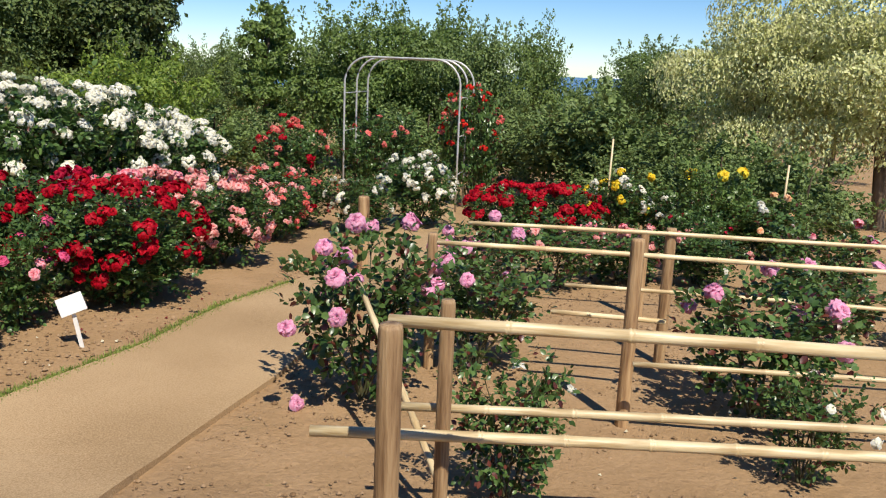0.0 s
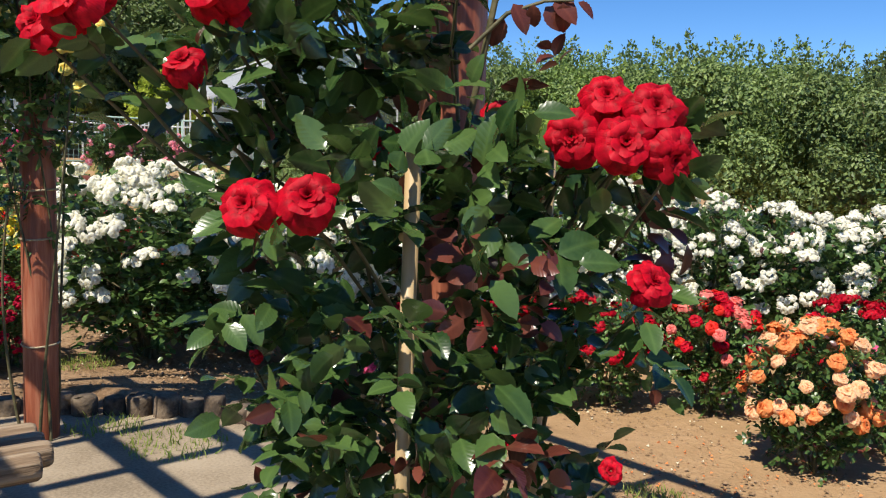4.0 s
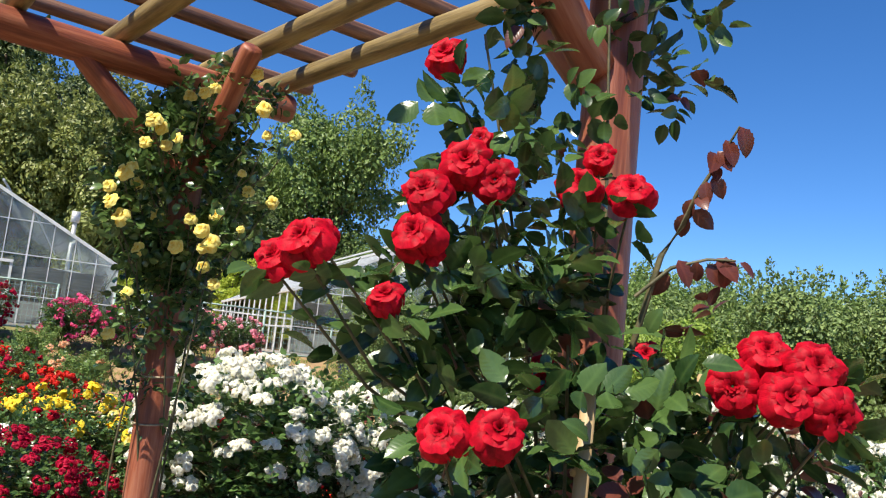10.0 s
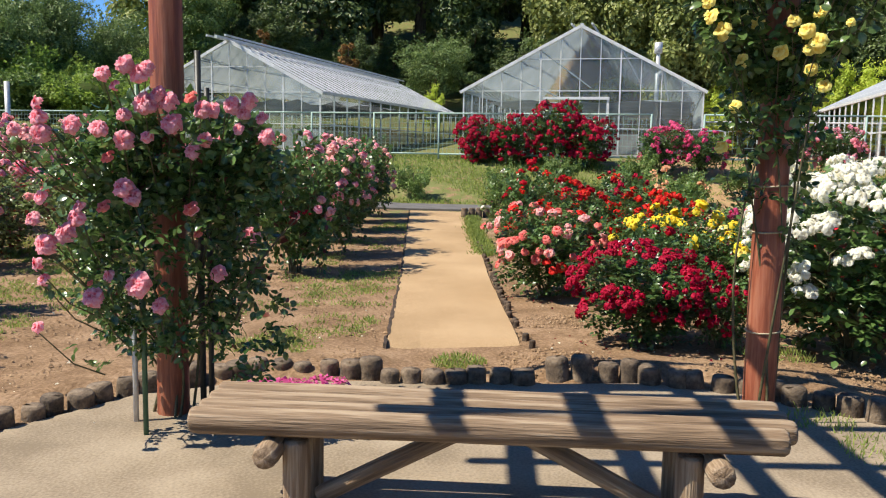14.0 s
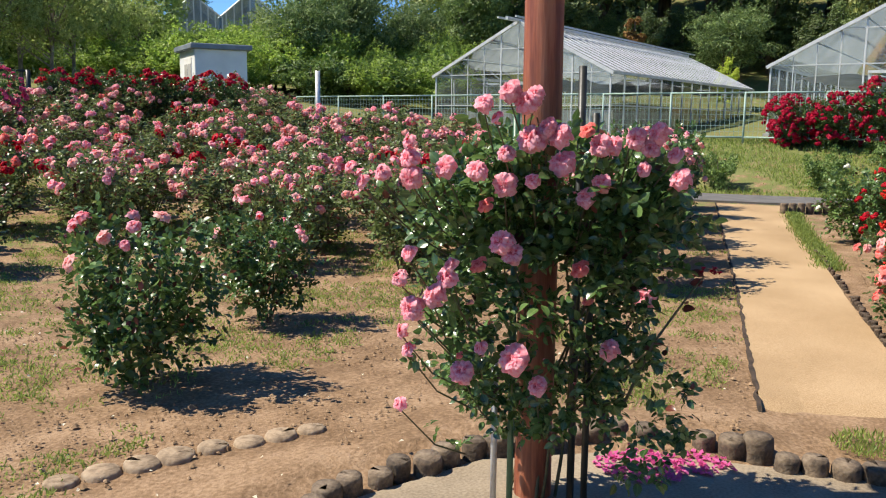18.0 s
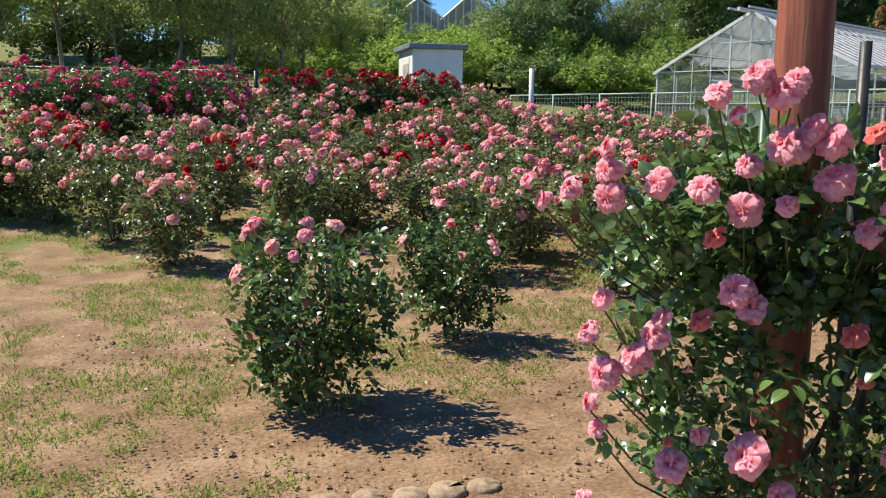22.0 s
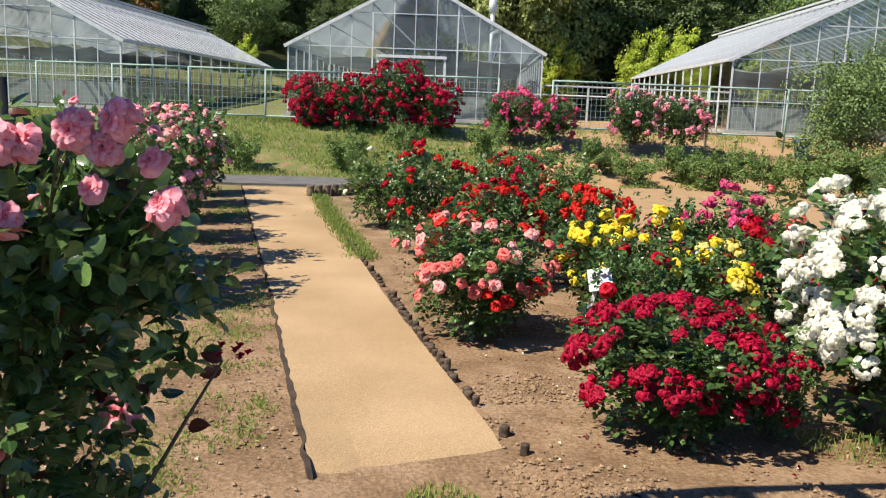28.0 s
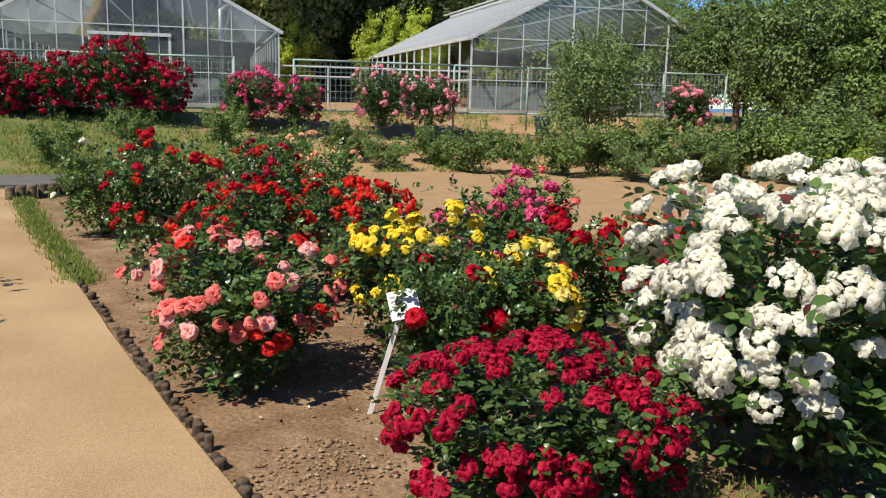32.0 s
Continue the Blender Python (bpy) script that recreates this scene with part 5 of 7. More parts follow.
for k, (yaw, d, s) in enumerate(((-9, 15, 1.0), (-12, 13.5, 1.1), (-16, 12.5, 1.0), (-19, 11.5, 0.9), (-22, 11, 0.9), (-25.5, 10.5, 0.9), (-6, 15.5, 1.0), (-2, 16, 1.1), (2, 16, 1.0), (9, 15, 0.9), (12.5, 14.5, 1.0), (-28, 10, 0.8))):
    tree("shrub_dark", *polar(yaw, d, -0.6, 0.1), s * 0.62, "dark green shrub behind the rose beds", "shrub", 1.35, group="shrubs behind the beds")
tree_to("variegated", -31, 12.5, 7.0, "tree with drooping cream-variegated foliage", ox=-0.6, oy=0.1)
tree_to("shrub_dark", -14.5, 13, -1.0, "dark shrub under the variegated tree", "shrub", 1.3, ox=-0.6, oy=0.1)
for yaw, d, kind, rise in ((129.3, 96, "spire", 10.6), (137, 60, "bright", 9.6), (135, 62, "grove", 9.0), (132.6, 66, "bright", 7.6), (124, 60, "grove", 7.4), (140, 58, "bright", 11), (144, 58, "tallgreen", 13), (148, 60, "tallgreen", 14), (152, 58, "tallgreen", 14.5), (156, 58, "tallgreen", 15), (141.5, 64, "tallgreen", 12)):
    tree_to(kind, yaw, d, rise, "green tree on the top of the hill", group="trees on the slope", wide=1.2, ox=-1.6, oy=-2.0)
for yaw, rise in ((63, 8.0), (65.5, 8.6), (68, 8.4), (70.5, 9.2), (73, 9.8)):
    tree_to("evergreen", yaw, 57, rise, "dark evergreen growth at the foot of the wood", group="trees of the wood", wide=1.3)
# under the wood: low growth down to the ground
wood_rng = np.random.default_rng(8)
for k, yaw in enumerate(np.arange(70, 114, 2.6)):
    tree_to(("evergreen", "olive", "evergreen2")[k % 3], yaw, 55 + 3 * (k % 2), 6.5 + 4 * wood_rng.random(), "dark evergreen growth at the foot of the wood", group="trees of the wood", wide=1.2)
for yaw, d, rise in ((76.8, 52, 14.2), (79.5, 51, 14.6), (82.5, 54, 15.6), (85.5, 54, 16.0)):
    tree_to("pale_evergreen", yaw, d, rise, "tall evergreen with pale yellow-green clumps", group="trees of the wood", wide=0.9)
# dark shrubs added in place of the shade on the ground under the grove
for yaw in np.arange(146, 164, 3.6):
    tree("shrub_dark", *polar(yaw, 30 + 3 * wood_rng.random(), -1.6, -2.0), 0.8 + 0.4 * wood_rng.random(), "dark shrub under the grove", "shrub", 1.5, group="shrubs on the slope")
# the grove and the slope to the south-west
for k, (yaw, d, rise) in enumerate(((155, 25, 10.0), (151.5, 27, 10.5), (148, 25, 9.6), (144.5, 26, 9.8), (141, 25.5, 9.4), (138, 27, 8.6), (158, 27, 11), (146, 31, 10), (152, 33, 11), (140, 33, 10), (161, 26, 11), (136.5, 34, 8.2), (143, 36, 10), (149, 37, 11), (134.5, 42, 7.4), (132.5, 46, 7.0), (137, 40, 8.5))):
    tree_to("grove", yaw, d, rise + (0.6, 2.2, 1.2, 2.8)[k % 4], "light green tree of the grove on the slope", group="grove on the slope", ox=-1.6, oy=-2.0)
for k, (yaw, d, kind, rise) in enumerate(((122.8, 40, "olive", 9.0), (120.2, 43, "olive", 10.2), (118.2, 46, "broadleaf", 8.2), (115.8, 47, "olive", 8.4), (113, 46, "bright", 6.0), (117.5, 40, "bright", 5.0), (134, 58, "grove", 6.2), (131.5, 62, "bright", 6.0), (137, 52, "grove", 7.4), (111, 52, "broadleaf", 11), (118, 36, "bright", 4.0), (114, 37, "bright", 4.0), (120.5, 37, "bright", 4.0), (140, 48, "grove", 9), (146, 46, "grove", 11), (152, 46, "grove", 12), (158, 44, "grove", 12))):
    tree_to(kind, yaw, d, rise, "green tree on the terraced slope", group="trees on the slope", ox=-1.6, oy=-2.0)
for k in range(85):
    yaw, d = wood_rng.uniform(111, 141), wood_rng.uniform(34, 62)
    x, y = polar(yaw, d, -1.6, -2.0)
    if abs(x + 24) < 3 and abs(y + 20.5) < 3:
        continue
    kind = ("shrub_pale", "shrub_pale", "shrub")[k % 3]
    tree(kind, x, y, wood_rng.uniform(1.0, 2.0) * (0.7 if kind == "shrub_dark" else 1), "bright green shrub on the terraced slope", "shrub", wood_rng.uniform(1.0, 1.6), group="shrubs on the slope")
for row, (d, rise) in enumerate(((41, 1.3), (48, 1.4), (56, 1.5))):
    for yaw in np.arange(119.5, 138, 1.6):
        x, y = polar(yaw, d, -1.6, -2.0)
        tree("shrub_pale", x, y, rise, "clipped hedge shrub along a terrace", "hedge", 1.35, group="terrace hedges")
for x, y, s in ((-20.6, 5.2, 0.6), (-19.8, 6.8, 0.75), (-18.8, 8.5, 0.8), (-18.0, 9.7, 1.0), (-17.0, 10.8, 0.75), (-21.2, 3.2, 0.5), (-21.0, 6.6, 0.5), (-17.4, 12.2, 1.1), (-15.8, 12.4, 1.1)):
    tree("shrub", x, y, s, "low dark green shrub on the sandy bank", "shrub", 1.2, group="shrubs on the bank")
for yaw, d, s in ((49.5, 20.5, 0.75), (47.5, 19.5, 0.85), (45.5, 19, 0.9), (51.5, 22.5, 0.7), (48.5, 22, 1.0)):
    tree(("shrub_dark", "shrub_pale")[int(d * 2) % 2], *polar(yaw, d), s, "leafy green shrub at the end of the bank", "shrub", 1.3, group="shrubs on the bank")
for yaw, d in ((98, 21), (88, 22), (83, 22.5), (76, 22), (71, 22), (66, 21), (92, 21), (80, 21)):
    tree("shrub", *polar(yaw, d), 0.7, "low green shrub on the grassy bank", "shrub", group="shrubs on the bank")
for yaw, d, s in ((61.5, 21, 0.5), (56, 20, 0.6), (60, 19.5, 0.45)):
    tree("shrub_dark", *polar(yaw, d), s, "round leafy shrub by the bank", "shrub")
for yaw, d, rise in ((53, 31, 6.5), (56, 33, 6.2), (58.5, 36, 5.8), (50.5, 31, 6.5)):
    tree_to("broadleaf", yaw, d, rise, "leafy green tree beside a greenhouse", group="tree belt", wide=0.9)
tree_to("olive", 61.3, 23.8, 5.0, "small round-headed tree before a greenhouse", wide=1.05)

# ---- rose beds ----
def bushes(rows):
    for r in rows:
        rose_bush(**r)


def rb(x, y, h, w, colours, count, size, label, **more):
    rose_bush(x, y, h, w, colours, count, size, label, **more)


# beds before the white hedge
rb(-2.74, 4.14, 0.93, 0.8, ["orange", "orange", "peach", "peach"], 84, 0.11, "orange rose bush in full bloom", style="full", low=0.4)
rb(-2.6, 4.95, 0.72, 0.6, ["pink", "magenta"], 18, 0.11, "low bush of bright pink roses", low=0.5)
rb(-2.14, 5.67, 0.84, 1.05, ["red"], 58, 0.185, "dark red rose bush with clustered blooms", cluster=True, kinds=BUSH_FULL, low=0.3)
rb(-1.85, 7.05, 0.76, 0.95, ["salmon"], 52, 0.18, "salmon pink rose bush in full bloom", cluster=True, kinds=BUSH_FULL, low=0.2)
rb(-2.35, 6.75, 0.8, 0.9, ["salmon", "pink"], 46, 0.18, "salmon pink rose bush in full bloom", cluster=True)
rb(-3.84, 4.71, 0.9, 0.8, ["coral", "red", "scarlet"], 58, 0.11, "rose bush with red and white striped blooms", style="full")
rb(-3.15, 5.35, 0.9, 0.9, ["red"], 44, 0.18, "dark red rose bush with clustered blooms", cluster=True)
rb(-4.4, 4.2, 0.85, 0.8, ["red"], 44, 0.18, "red rose bush with clustered blooms", cluster=True)
rb(-4.75, 3.55, 0.8, 0.75, ["red", "crimson"], 40, 0.18, "red rose bush with clustered blooms", cluster=True)
rb(-5.0, 2.7, 0.75, 0.7, ["red", "magenta"], 24, 0.14, "red rose bush with clustered blooms", cluster=True)
rb(-2.7, 6.1, 0.85, 0.8, ["red", "crimson"], 36, 0.18, "dark red rose bush with clustered blooms", cluster=True)
for k, (x, y, h, w) in enumerate(((-6.12, 1.3, 1.32, 1.55), (-6.35, 2.6, 1.4, 1.5), (-6.3, 3.6, 1.5, 1.5), (-6.1, 4.6, 1.6, 1.6), (-5.75, 5.5, 1.65, 1.6), (-5.2, 6.3, 1.62, 1.5), (-4.6, 6.95, 1.5, 1.5), (-3.95, 7.55, 1.5, 1.5), (-3.3, 8.15, 1.48, 1.4), (-2.7, 8.7, 1.15, 1.2))):
    rb(x, y, h, w, ["white"], (118, 118, 118, 112, 105, 90)[k] if k < 6 else 72, 0.225, "tall white floribunda rose bush covered in blooms", cluster=True, heads=12, kinds=BUSH_FULL, group="white rose hedge", low=0.4)
rb(-1.9, 11.3, 1.05, 1.0, ["red", "coral"], 26, 0.16, "red and coral rose bush by the arch", cluster=True, low=0.5)
rb(-1.85, 10.2, 0.62, 0.9, ["coral", "salmon"], 22, 0.14, "coral rose bush near the arch", cluster=True)
rb(-1.6, 8.4, 0.55, 0.75, ["salmon", "coral"], 24, 0.13, "low salmon rose bush by the path", cluster=True)
rb(-1.45, 9.2, 0.6, 0.75, ["coral", "red"], 18, 0.13, "low coral rose bush by the path", cluster=True)
# beds by the bamboo fence
rb(-0.36, 3.98, 0.96, 0.8, ["mauve"], 12, 0.11, "mauve pink rose bush behind the bamboo fence", style="full", low=0.5, kinds=BUSH_THIN)
rb(0.25, 4.5, 0.72, 0.8, ["mauve"], 6, 0.1, "mauve pink rose bush behind the bamboo fence", style="full", low=0.5, kinds=BUSH_THIN)
rb(0.3, 2.9, 0.6, 0.5, ["white"], 2, 0.06, "young rose bush between bamboo rails", low=0.6, kinds=BUSH_THIN)
rb(0.45, 5.8, 0.7, 0.8, ["mauve"], 8, 0.11, "mauve pink rose bush behind the bamboo fence", style="full", low=0.6, kinds=BUSH_THIN)
rb(1.66, 3.92, 0.78, 0.85, ["mauve"], 8, 0.11, "mauve pink rose bush behind the bamboo fence", style="full", low=0.6, kinds=BUSH_THIN)
rb(1.59, 3.16, 0.5, 0.45, ["white"], 5, 0.06, "young rose bush between bamboo rails", low=0.5, kinds=BUSH_THIN)
rb(-0.15, 9.5, 0.85, 0.95, ["white"], 34, 0.16, "white rose bush in bloom under the arch", cluster=True, low=0.5)
rb(-0.75, 9.0, 0.62, 0.7, ["white"], 16, 0.13, "white rose bush in bloom under the arch", cluster=True)
rb(0.74, 8.3, 0.66, 0.8, ["red"], 34, 0.19, "scarlet rose bush with clustered blooms", cluster=True, low=0.5)
rb(1.35, 8.4, 0.64, 0.9, ["red"], 34, 0.19, "scarlet rose bush with clustered blooms", cluster=True, low=0.5)
rb(1.65, 7.0, 0.48, 0.8, ["salmon", "pink"], 24, 0.12, "low salmon rose bush behind the fence", cluster=True)
rb(2.3, 6.9, 0.5, 0.7, ["salmon", "white"], 12, 0.11, "low salmon rose bush behind the fence", cluster=True)
rb(2.1, 9.3, 0.75, 0.8, ["yellow", "white"], 24, 0.17, "yellow and white rose bush in bloom", cluster=True, low=0.5)
rb(2.6, 9.0, 0.62, 0.7, ["white", "yellow"], 16, 0.13, "white rose bush with some yellow blooms", cluster=True, low=0.5)
rb(2.45, 7.5, 0.62, 0.6, ["crimson"], 4, 0.06, "slender rose bush with reddish young shoots", low=0.7)
rb(3.05, 6.1, 0.72, 0.85, ["mauve", "pink"], 4, 0.1, "sparse rose bush with few blooms", low=0.7, kinds=BUSH_THIN)
rb(3.5, 4.9, 0.62, 0.9, ["mauve"], 4, 0.1, "sparse rose bush with few blooms", low=0.7, kinds=BUSH_THIN)
rb(2.5, 5.0, 0.6, 0.8, ["mauve"], 3, 0.1, "sparse rose bush with few blooms", low=0.7, kinds=BUSH_THIN)
rb(1.0, 6.6, 0.6, 0.8, ["salmon"], 4, 0.09, "sparse rose bush with few blooms", low=0.7, kinds=BUSH_THIN)
rb(2.9, 8.4, 0.95, 0.8, ["yellow"], 3, 0.15, "tall rose bush with yellow blooms", kinds=BUSH_PALE, low=0.8)
rb(3.3, 8.2, 0.7, 0.9, ["peach", "white"], 8, 0.1, "rose bush with few pale blooms", low=0.6)
rb(0.55, 11.6, 1.68, 0.95, ["coral", "scarlet"], 44, 0.13, "orange-red climbing rose on the arch", cluster=True, low=0.55, category="climbing rose")
rb(-0.55, 12.3, 1.25, 1.1, ["coral"], 5, 0.1, "dense green rose growing over the arch", low=0.6, category="climbing rose")
rb(-1.0, 11.7, 1.25, 0.8, ["coral"], 4, 0.1, "dense green rose growing over the arch", low=0.6, category="climbing rose")
# beds right of the greenhouse path
rb(-6.2, -0.08, 0.68, 1.02, ["crimson"], 74, 0.145, "low crimson rose bush with clustered blooms", heads=11, cluster=True, kinds=BUSH_FULL)
rb(-6.1, 0.42, 0.5, 0.42, ["crimson"], 16, 0.13, "low crimson rose bush with clustered blooms", heads=11, cluster=True)
rb(-8.15, -0.7, 0.85, 1.05, ["coral", "coral", "coral", "salmon", "scarlet"], 78, 0.11, "coral rose bush with glossy leaves", style="loose", kinds=BUSH_FULL)
rb(-7.5, 0.2, 0.8, 0.7, ["red"], 8, 0.125, "red rose bush with few blooms", style="full")
rb(-8.6, 0.5, 0.85, 0.95, ["yellow"], 45, 0.125, "yellow rose bush in full bloom", style="loose")
rb(-7.85, 0.88, 0.75, 0.8, ["yellow", "yellow", "cream"], 24, 0.125, "yellow rose bush in full bloom", style="loose")
rb(-9.8, -0.3, 0.95, 1.0, ["scarlet", "red"], 44, 0.17, "scarlet rose bush with clustered blooms", cluster=True)
rb(-9.9, 0.6, 0.95, 1.0, ["scarlet"], 44, 0.17, "scarlet rose bush with clustered blooms", cluster=True)
rb(-9.3, 1.6, 0.95, 1.0, ["magenta"], 48, 0.17, "magenta rose bush in bloom", cluster=True)
rb(-9.0, 2.8, 0.9, 1.0, ["scarlet", "red"], 44, 0.17, "scarlet rose bush with clustered blooms", cluster=True)
rb(-8.0, 3.2, 0.95, 1.0, ["red", "scarlet"], 40, 0.15, "red rose bush behind the yellow ones", cluster=True)
rb(-8.4, 1.55, 0.85, 0.9, ["scarlet", "red"], 32, 0.17, "scarlet rose bush with clustered blooms", cluster=True, low=0.5)
rb(-7.8, 2.1, 0.85, 0.9, ["magenta", "red"], 32, 0.17, "magenta and red rose bush in bloom", cluster=True, low=0.5)
rb(-7.2, 2.0, 0.75, 0.8, ["red", "scarlet"], 26, 0.17, "red rose bush beside the white hedge", cluster=True, low=0.5)
rb(-11.4, -0.65, 1.15, 1.0, ["scarlet", "red"], 30, 0.163, "tall red rose bush beside the path", cluster=True)
rb(-12.3, 0.5, 1.1, 1.0, ["scarlet", "crimson"], 27, 0.163, "tall red rose bush beside the path", cluster=True)
rb(-13.5, -1.0, 1.0, 1.0, ["white"], 9, 0.1, "green rose bush with few white blooms", kinds=BUSH_PALE)
rb(-13.4, 1.3, 1.05, 1.1, ["peach"], 24, 0.163, "peach rose bush in bloom", cluster=True, kinds=BUSH_PALE)
rb(-12.0, 3.6, 0.8, 1.0, ["coral"], 9, 0.125, "green rose bush with few coral blooms", kinds=BUSH_PALE)
rb(-14.5, 0.8, 1.0, 1.1, ["white"], 6, 0.1, "green rose bush with few white blooms", kinds=BUSH_PALE)
# beds left of the greenhouse path, and the pink field
rb(-4.7, -5.3, 1.08, 0.95, ["salmon", "pink"], 9, 0.1, "rose bush with a few salmon blooms on top", low=0.8)
rb(-6.4, -5.6, 0.9, 0.85, ["pink", "salmon"], 8, 0.09, "rose bush with a few pink blooms", low=0.7)
field_rng = np.random.default_rng(21)
for row in range(8):
    for col in range(8):
        x = -7.0 - col * 1.42 + field_rng.normal(0, 0.16)
        y = -5.75 - row * 1.35 + field_rng.normal(0, 0.16)
        if x < -17 or (col == 0 and row in (0, 1, 2)) or (col == 1 and row == 2):
            continue
        colours = ["pink", "salmon", "salmon"] if field_rng.random() < 0.84 else ["red", "coral", "pink"]
        rb(x, y, (1.02 + 0.22 * field_rng.random()) * (1 - 0.018 * (row + col)), 1.05 if col < 2 else 1.25, colours, 22 if col < 2 and row < 4 else 15, 0.125 if col < 2 and row < 4 else 0.24, "pink rose bush in the field" if len(set(colours)) < 3 else "red rose bush in the field",
           group="field of roses", style="loose", low=0.62, kinds=BUSH_FIELD, cluster=not (col < 2 and row < 4), heads=4)
for x, y in ((-9.1, -3.38), (-10.6, -3.45), (-12.2, -3.6), (-13.8, -3.72), (-15.4, -3.85), (-16.9, -3.95)):
    rb(x, y, 1.5, 1.2, ["salmon", "pink", "salmon"], 42, 0.125, "pink rose bush beside the path", low=0.45)
for x, y in ((-6.9, -13.3), (-5.6, -14.6), (-6.2, -16.2)):
    rb(x, y, 1.15, 1.1, ["pink", "red", "salmon"], 12, 0.11, "pink rose bush at the edge of the lawn", low=0.6)
for x, y in ((-9.3, -16.4), (-10.3, -15.7), (-11.2, -15.0)):
    rb(x, y, 1.5, 1.7, ["magenta"], 80, 0.2, "large magenta rose bush covered in blooms", cluster=True, kinds=BUSH_FULL, low=0.35)
for k in range(7):
    rb(-13.7 - 0.36 * k, -15.5 + 0.42 * k, 1.15, 0.9, ["crimson", "red"], 16, 0.2, "tall dark red rose bush by the fence", cluster=True, low=0.8)
# climbing roses on the mesh fence
for x, y, colour, h in ((-24.9, -2.0, "crimson", 1.15), (-24.6, -1.0, "crimson", 1.2), (-24.45, 0.1, "crimson", 1.65), (-24.3, 1.0, "crimson", 1.15), (-23.8, 2.9, "magenta", 0.95), (-23.6, 4.0, "magenta", 0.85), (-23.3, 6.1, "pink", 1.15), (-23.1, 7.3, "pink", 1.0), (-20.6, 13.4, "pink", 0.9)):
    rb(x, y, h + 0.26, 1.4, [colour], 90 if colour == "crimson" else 40, 0.27, "%s climbing rose on the mesh fence" % colour, cluster=True, z=0.82, low=0.15, kinds=BUSH_FULL)

# ---- climbing roses on the posts ----
def climber(px, py, canes, blobs, sprays, leaf, seed, label, blooms, colours, facing, style="full", young=0.05, young_at=(), leaves=None, buds=0):
    """A rose trained up a post. canes: rough (x, y, z) ends; blobs: (centre, radii, share) of its foliage; blooms: (x, y, z)."""
    rng = np.random.default_rng(seed)
    c = thing("climbing_rose", label, "climbing rose", pose(px, py, 0), "climbing roses")
    o = np.array([px, py, 0.0])
    pieces, at, way = [], [], []
    for e in canes:
        e = np.array(e, float) - o
        u = np.linspace(0, 1, 12)[:, None]
        a0 = rng.uniform(0, 6.28)
        foot = np.array([0.1 * math.cos(a0), 0.1 * math.sin(a0), 0.0])
        bow = np.concatenate([np.sin(u * 3.14) * rng.normal(0, 0.06), np.sin(u * 3.14) * rng.normal(0, 0.06), 0 * u], 1)
        cane = foot + (e - foot) * np.concatenate([u ** 1.3, u ** 1.3, u], 1) + bow
        pieces.append(tube(cane, np.linspace(0.008, 0.003, 12), 6, False))
    weights = np.array([w for _, _, w in blobs])
    k = rng.choice(len(blobs), sprays, p=weights / weights.sum())
    mid, rad = np.array([m for m, _, _ in blobs])[k] - o, np.array([r for _, r, _ in blobs])[k]
    w = unit(rng.normal(size=(sprays, 3)))
    pts = mid + w * rad * (0.45 + 0.55 * rng.random(sprays) ** 0.6)[:, None]
    ways = w * (1, 1, 0.5) + 0.6 * rng.normal(size=(sprays, 3)) + (0, 0, -0.25)
    face = Vector(facing)
    for x, y, z, across in blooms:
        p = np.array([x, y, z]) - o
        root = p * (0.55, 0.55, 1) - (0, 0, min(0.3, z * 0.5))
        pieces.append(tube([root, (root + p) / 2 + (*rng.normal(0, 0.02, 2), -0.05), p - (0, 0, 0.02)], [0.004, 0.0035, 0.0025], 5, False))
        for s in range(6):
            f = rng.uniform(0.1, 0.92)
            at.append(root + (p - root) * f)
            way.append(unit(np.r_[rng.normal(size=2), 0.1]))
    pts, ways = np.concatenate([pts, np.array(at)]), np.concatenate([ways, np.array(way)])
    keep = pts[:, 2] > 0.06
    pts, ways = pts[keep], ways[keep]
    tagged(part("stem", link_mesh("stem", *join(pieces), M_cane, True), c), kind="stuff")
    mats = leaflets(rng, pts, ways, leaf * rng.uniform(0.7, 1.15, len(pts)) * np.interp(pts[:, 2], [0.7, 1.3], [0.78, 1.0]), 0.8)
    heart, clear = mats[:, :3, 3] + 0.5 * mats[:, :3, 1], np.ones(len(mats), bool)      # blooms open where no leaf shades them
    for x, y, z, across in blooms:
        off = heart - (np.array([x, y, z]) - o)
        along = off @ np.array(sun_way)
        clear &= ~((along > 0.0) & (along < 0.7) & (np.linalg.norm(off - along[:, None] * np.array(sun_way), axis=1) < across * 0.45 + 0.012))
    mats = mats[clear]
    red = rng.random(len(mats)) < young
    green, reds = mats[~red], [mats[red]]
    for q in young_at:
        n = 2
        p = np.array(q) - o + rng.normal(0, 0.025, (n, 3))
        reds.append(leaflets(rng, p, rng.normal(size=(n, 3)) + (0, 0, -0.3), leaf * rng.uniform(0.6, 0.9, n)))
    front = green[:, :3, 3] @ np.array([*face[:2], 0.1])
    near = np.argsort(-(front + 0.12 * rng.normal(size=len(front))))[:150]
    rest = np.ones(len(green), bool)
    rest[near] = False
    tagged(part("foliage", leaf_mesh("foliage", green[rest], leaves or M_leaf_gloss, smooth_leaf=True), c), kind="stuff")
    if young or len(young_at):
        tagged(part("young_foliage", leaf_mesh("young_foliage", np.concatenate(reds), M_leaf_red, smooth_leaf=True), c, None, "dark red young leaves"), kind="stuff")
    one = link_mesh("leaf", FINE_V, FINE_F, leaves or M_leaf_gloss, True, FINE_UV)
    for m in green[near]:
        part("leaf", one, c, Matrix(m.tolist()))
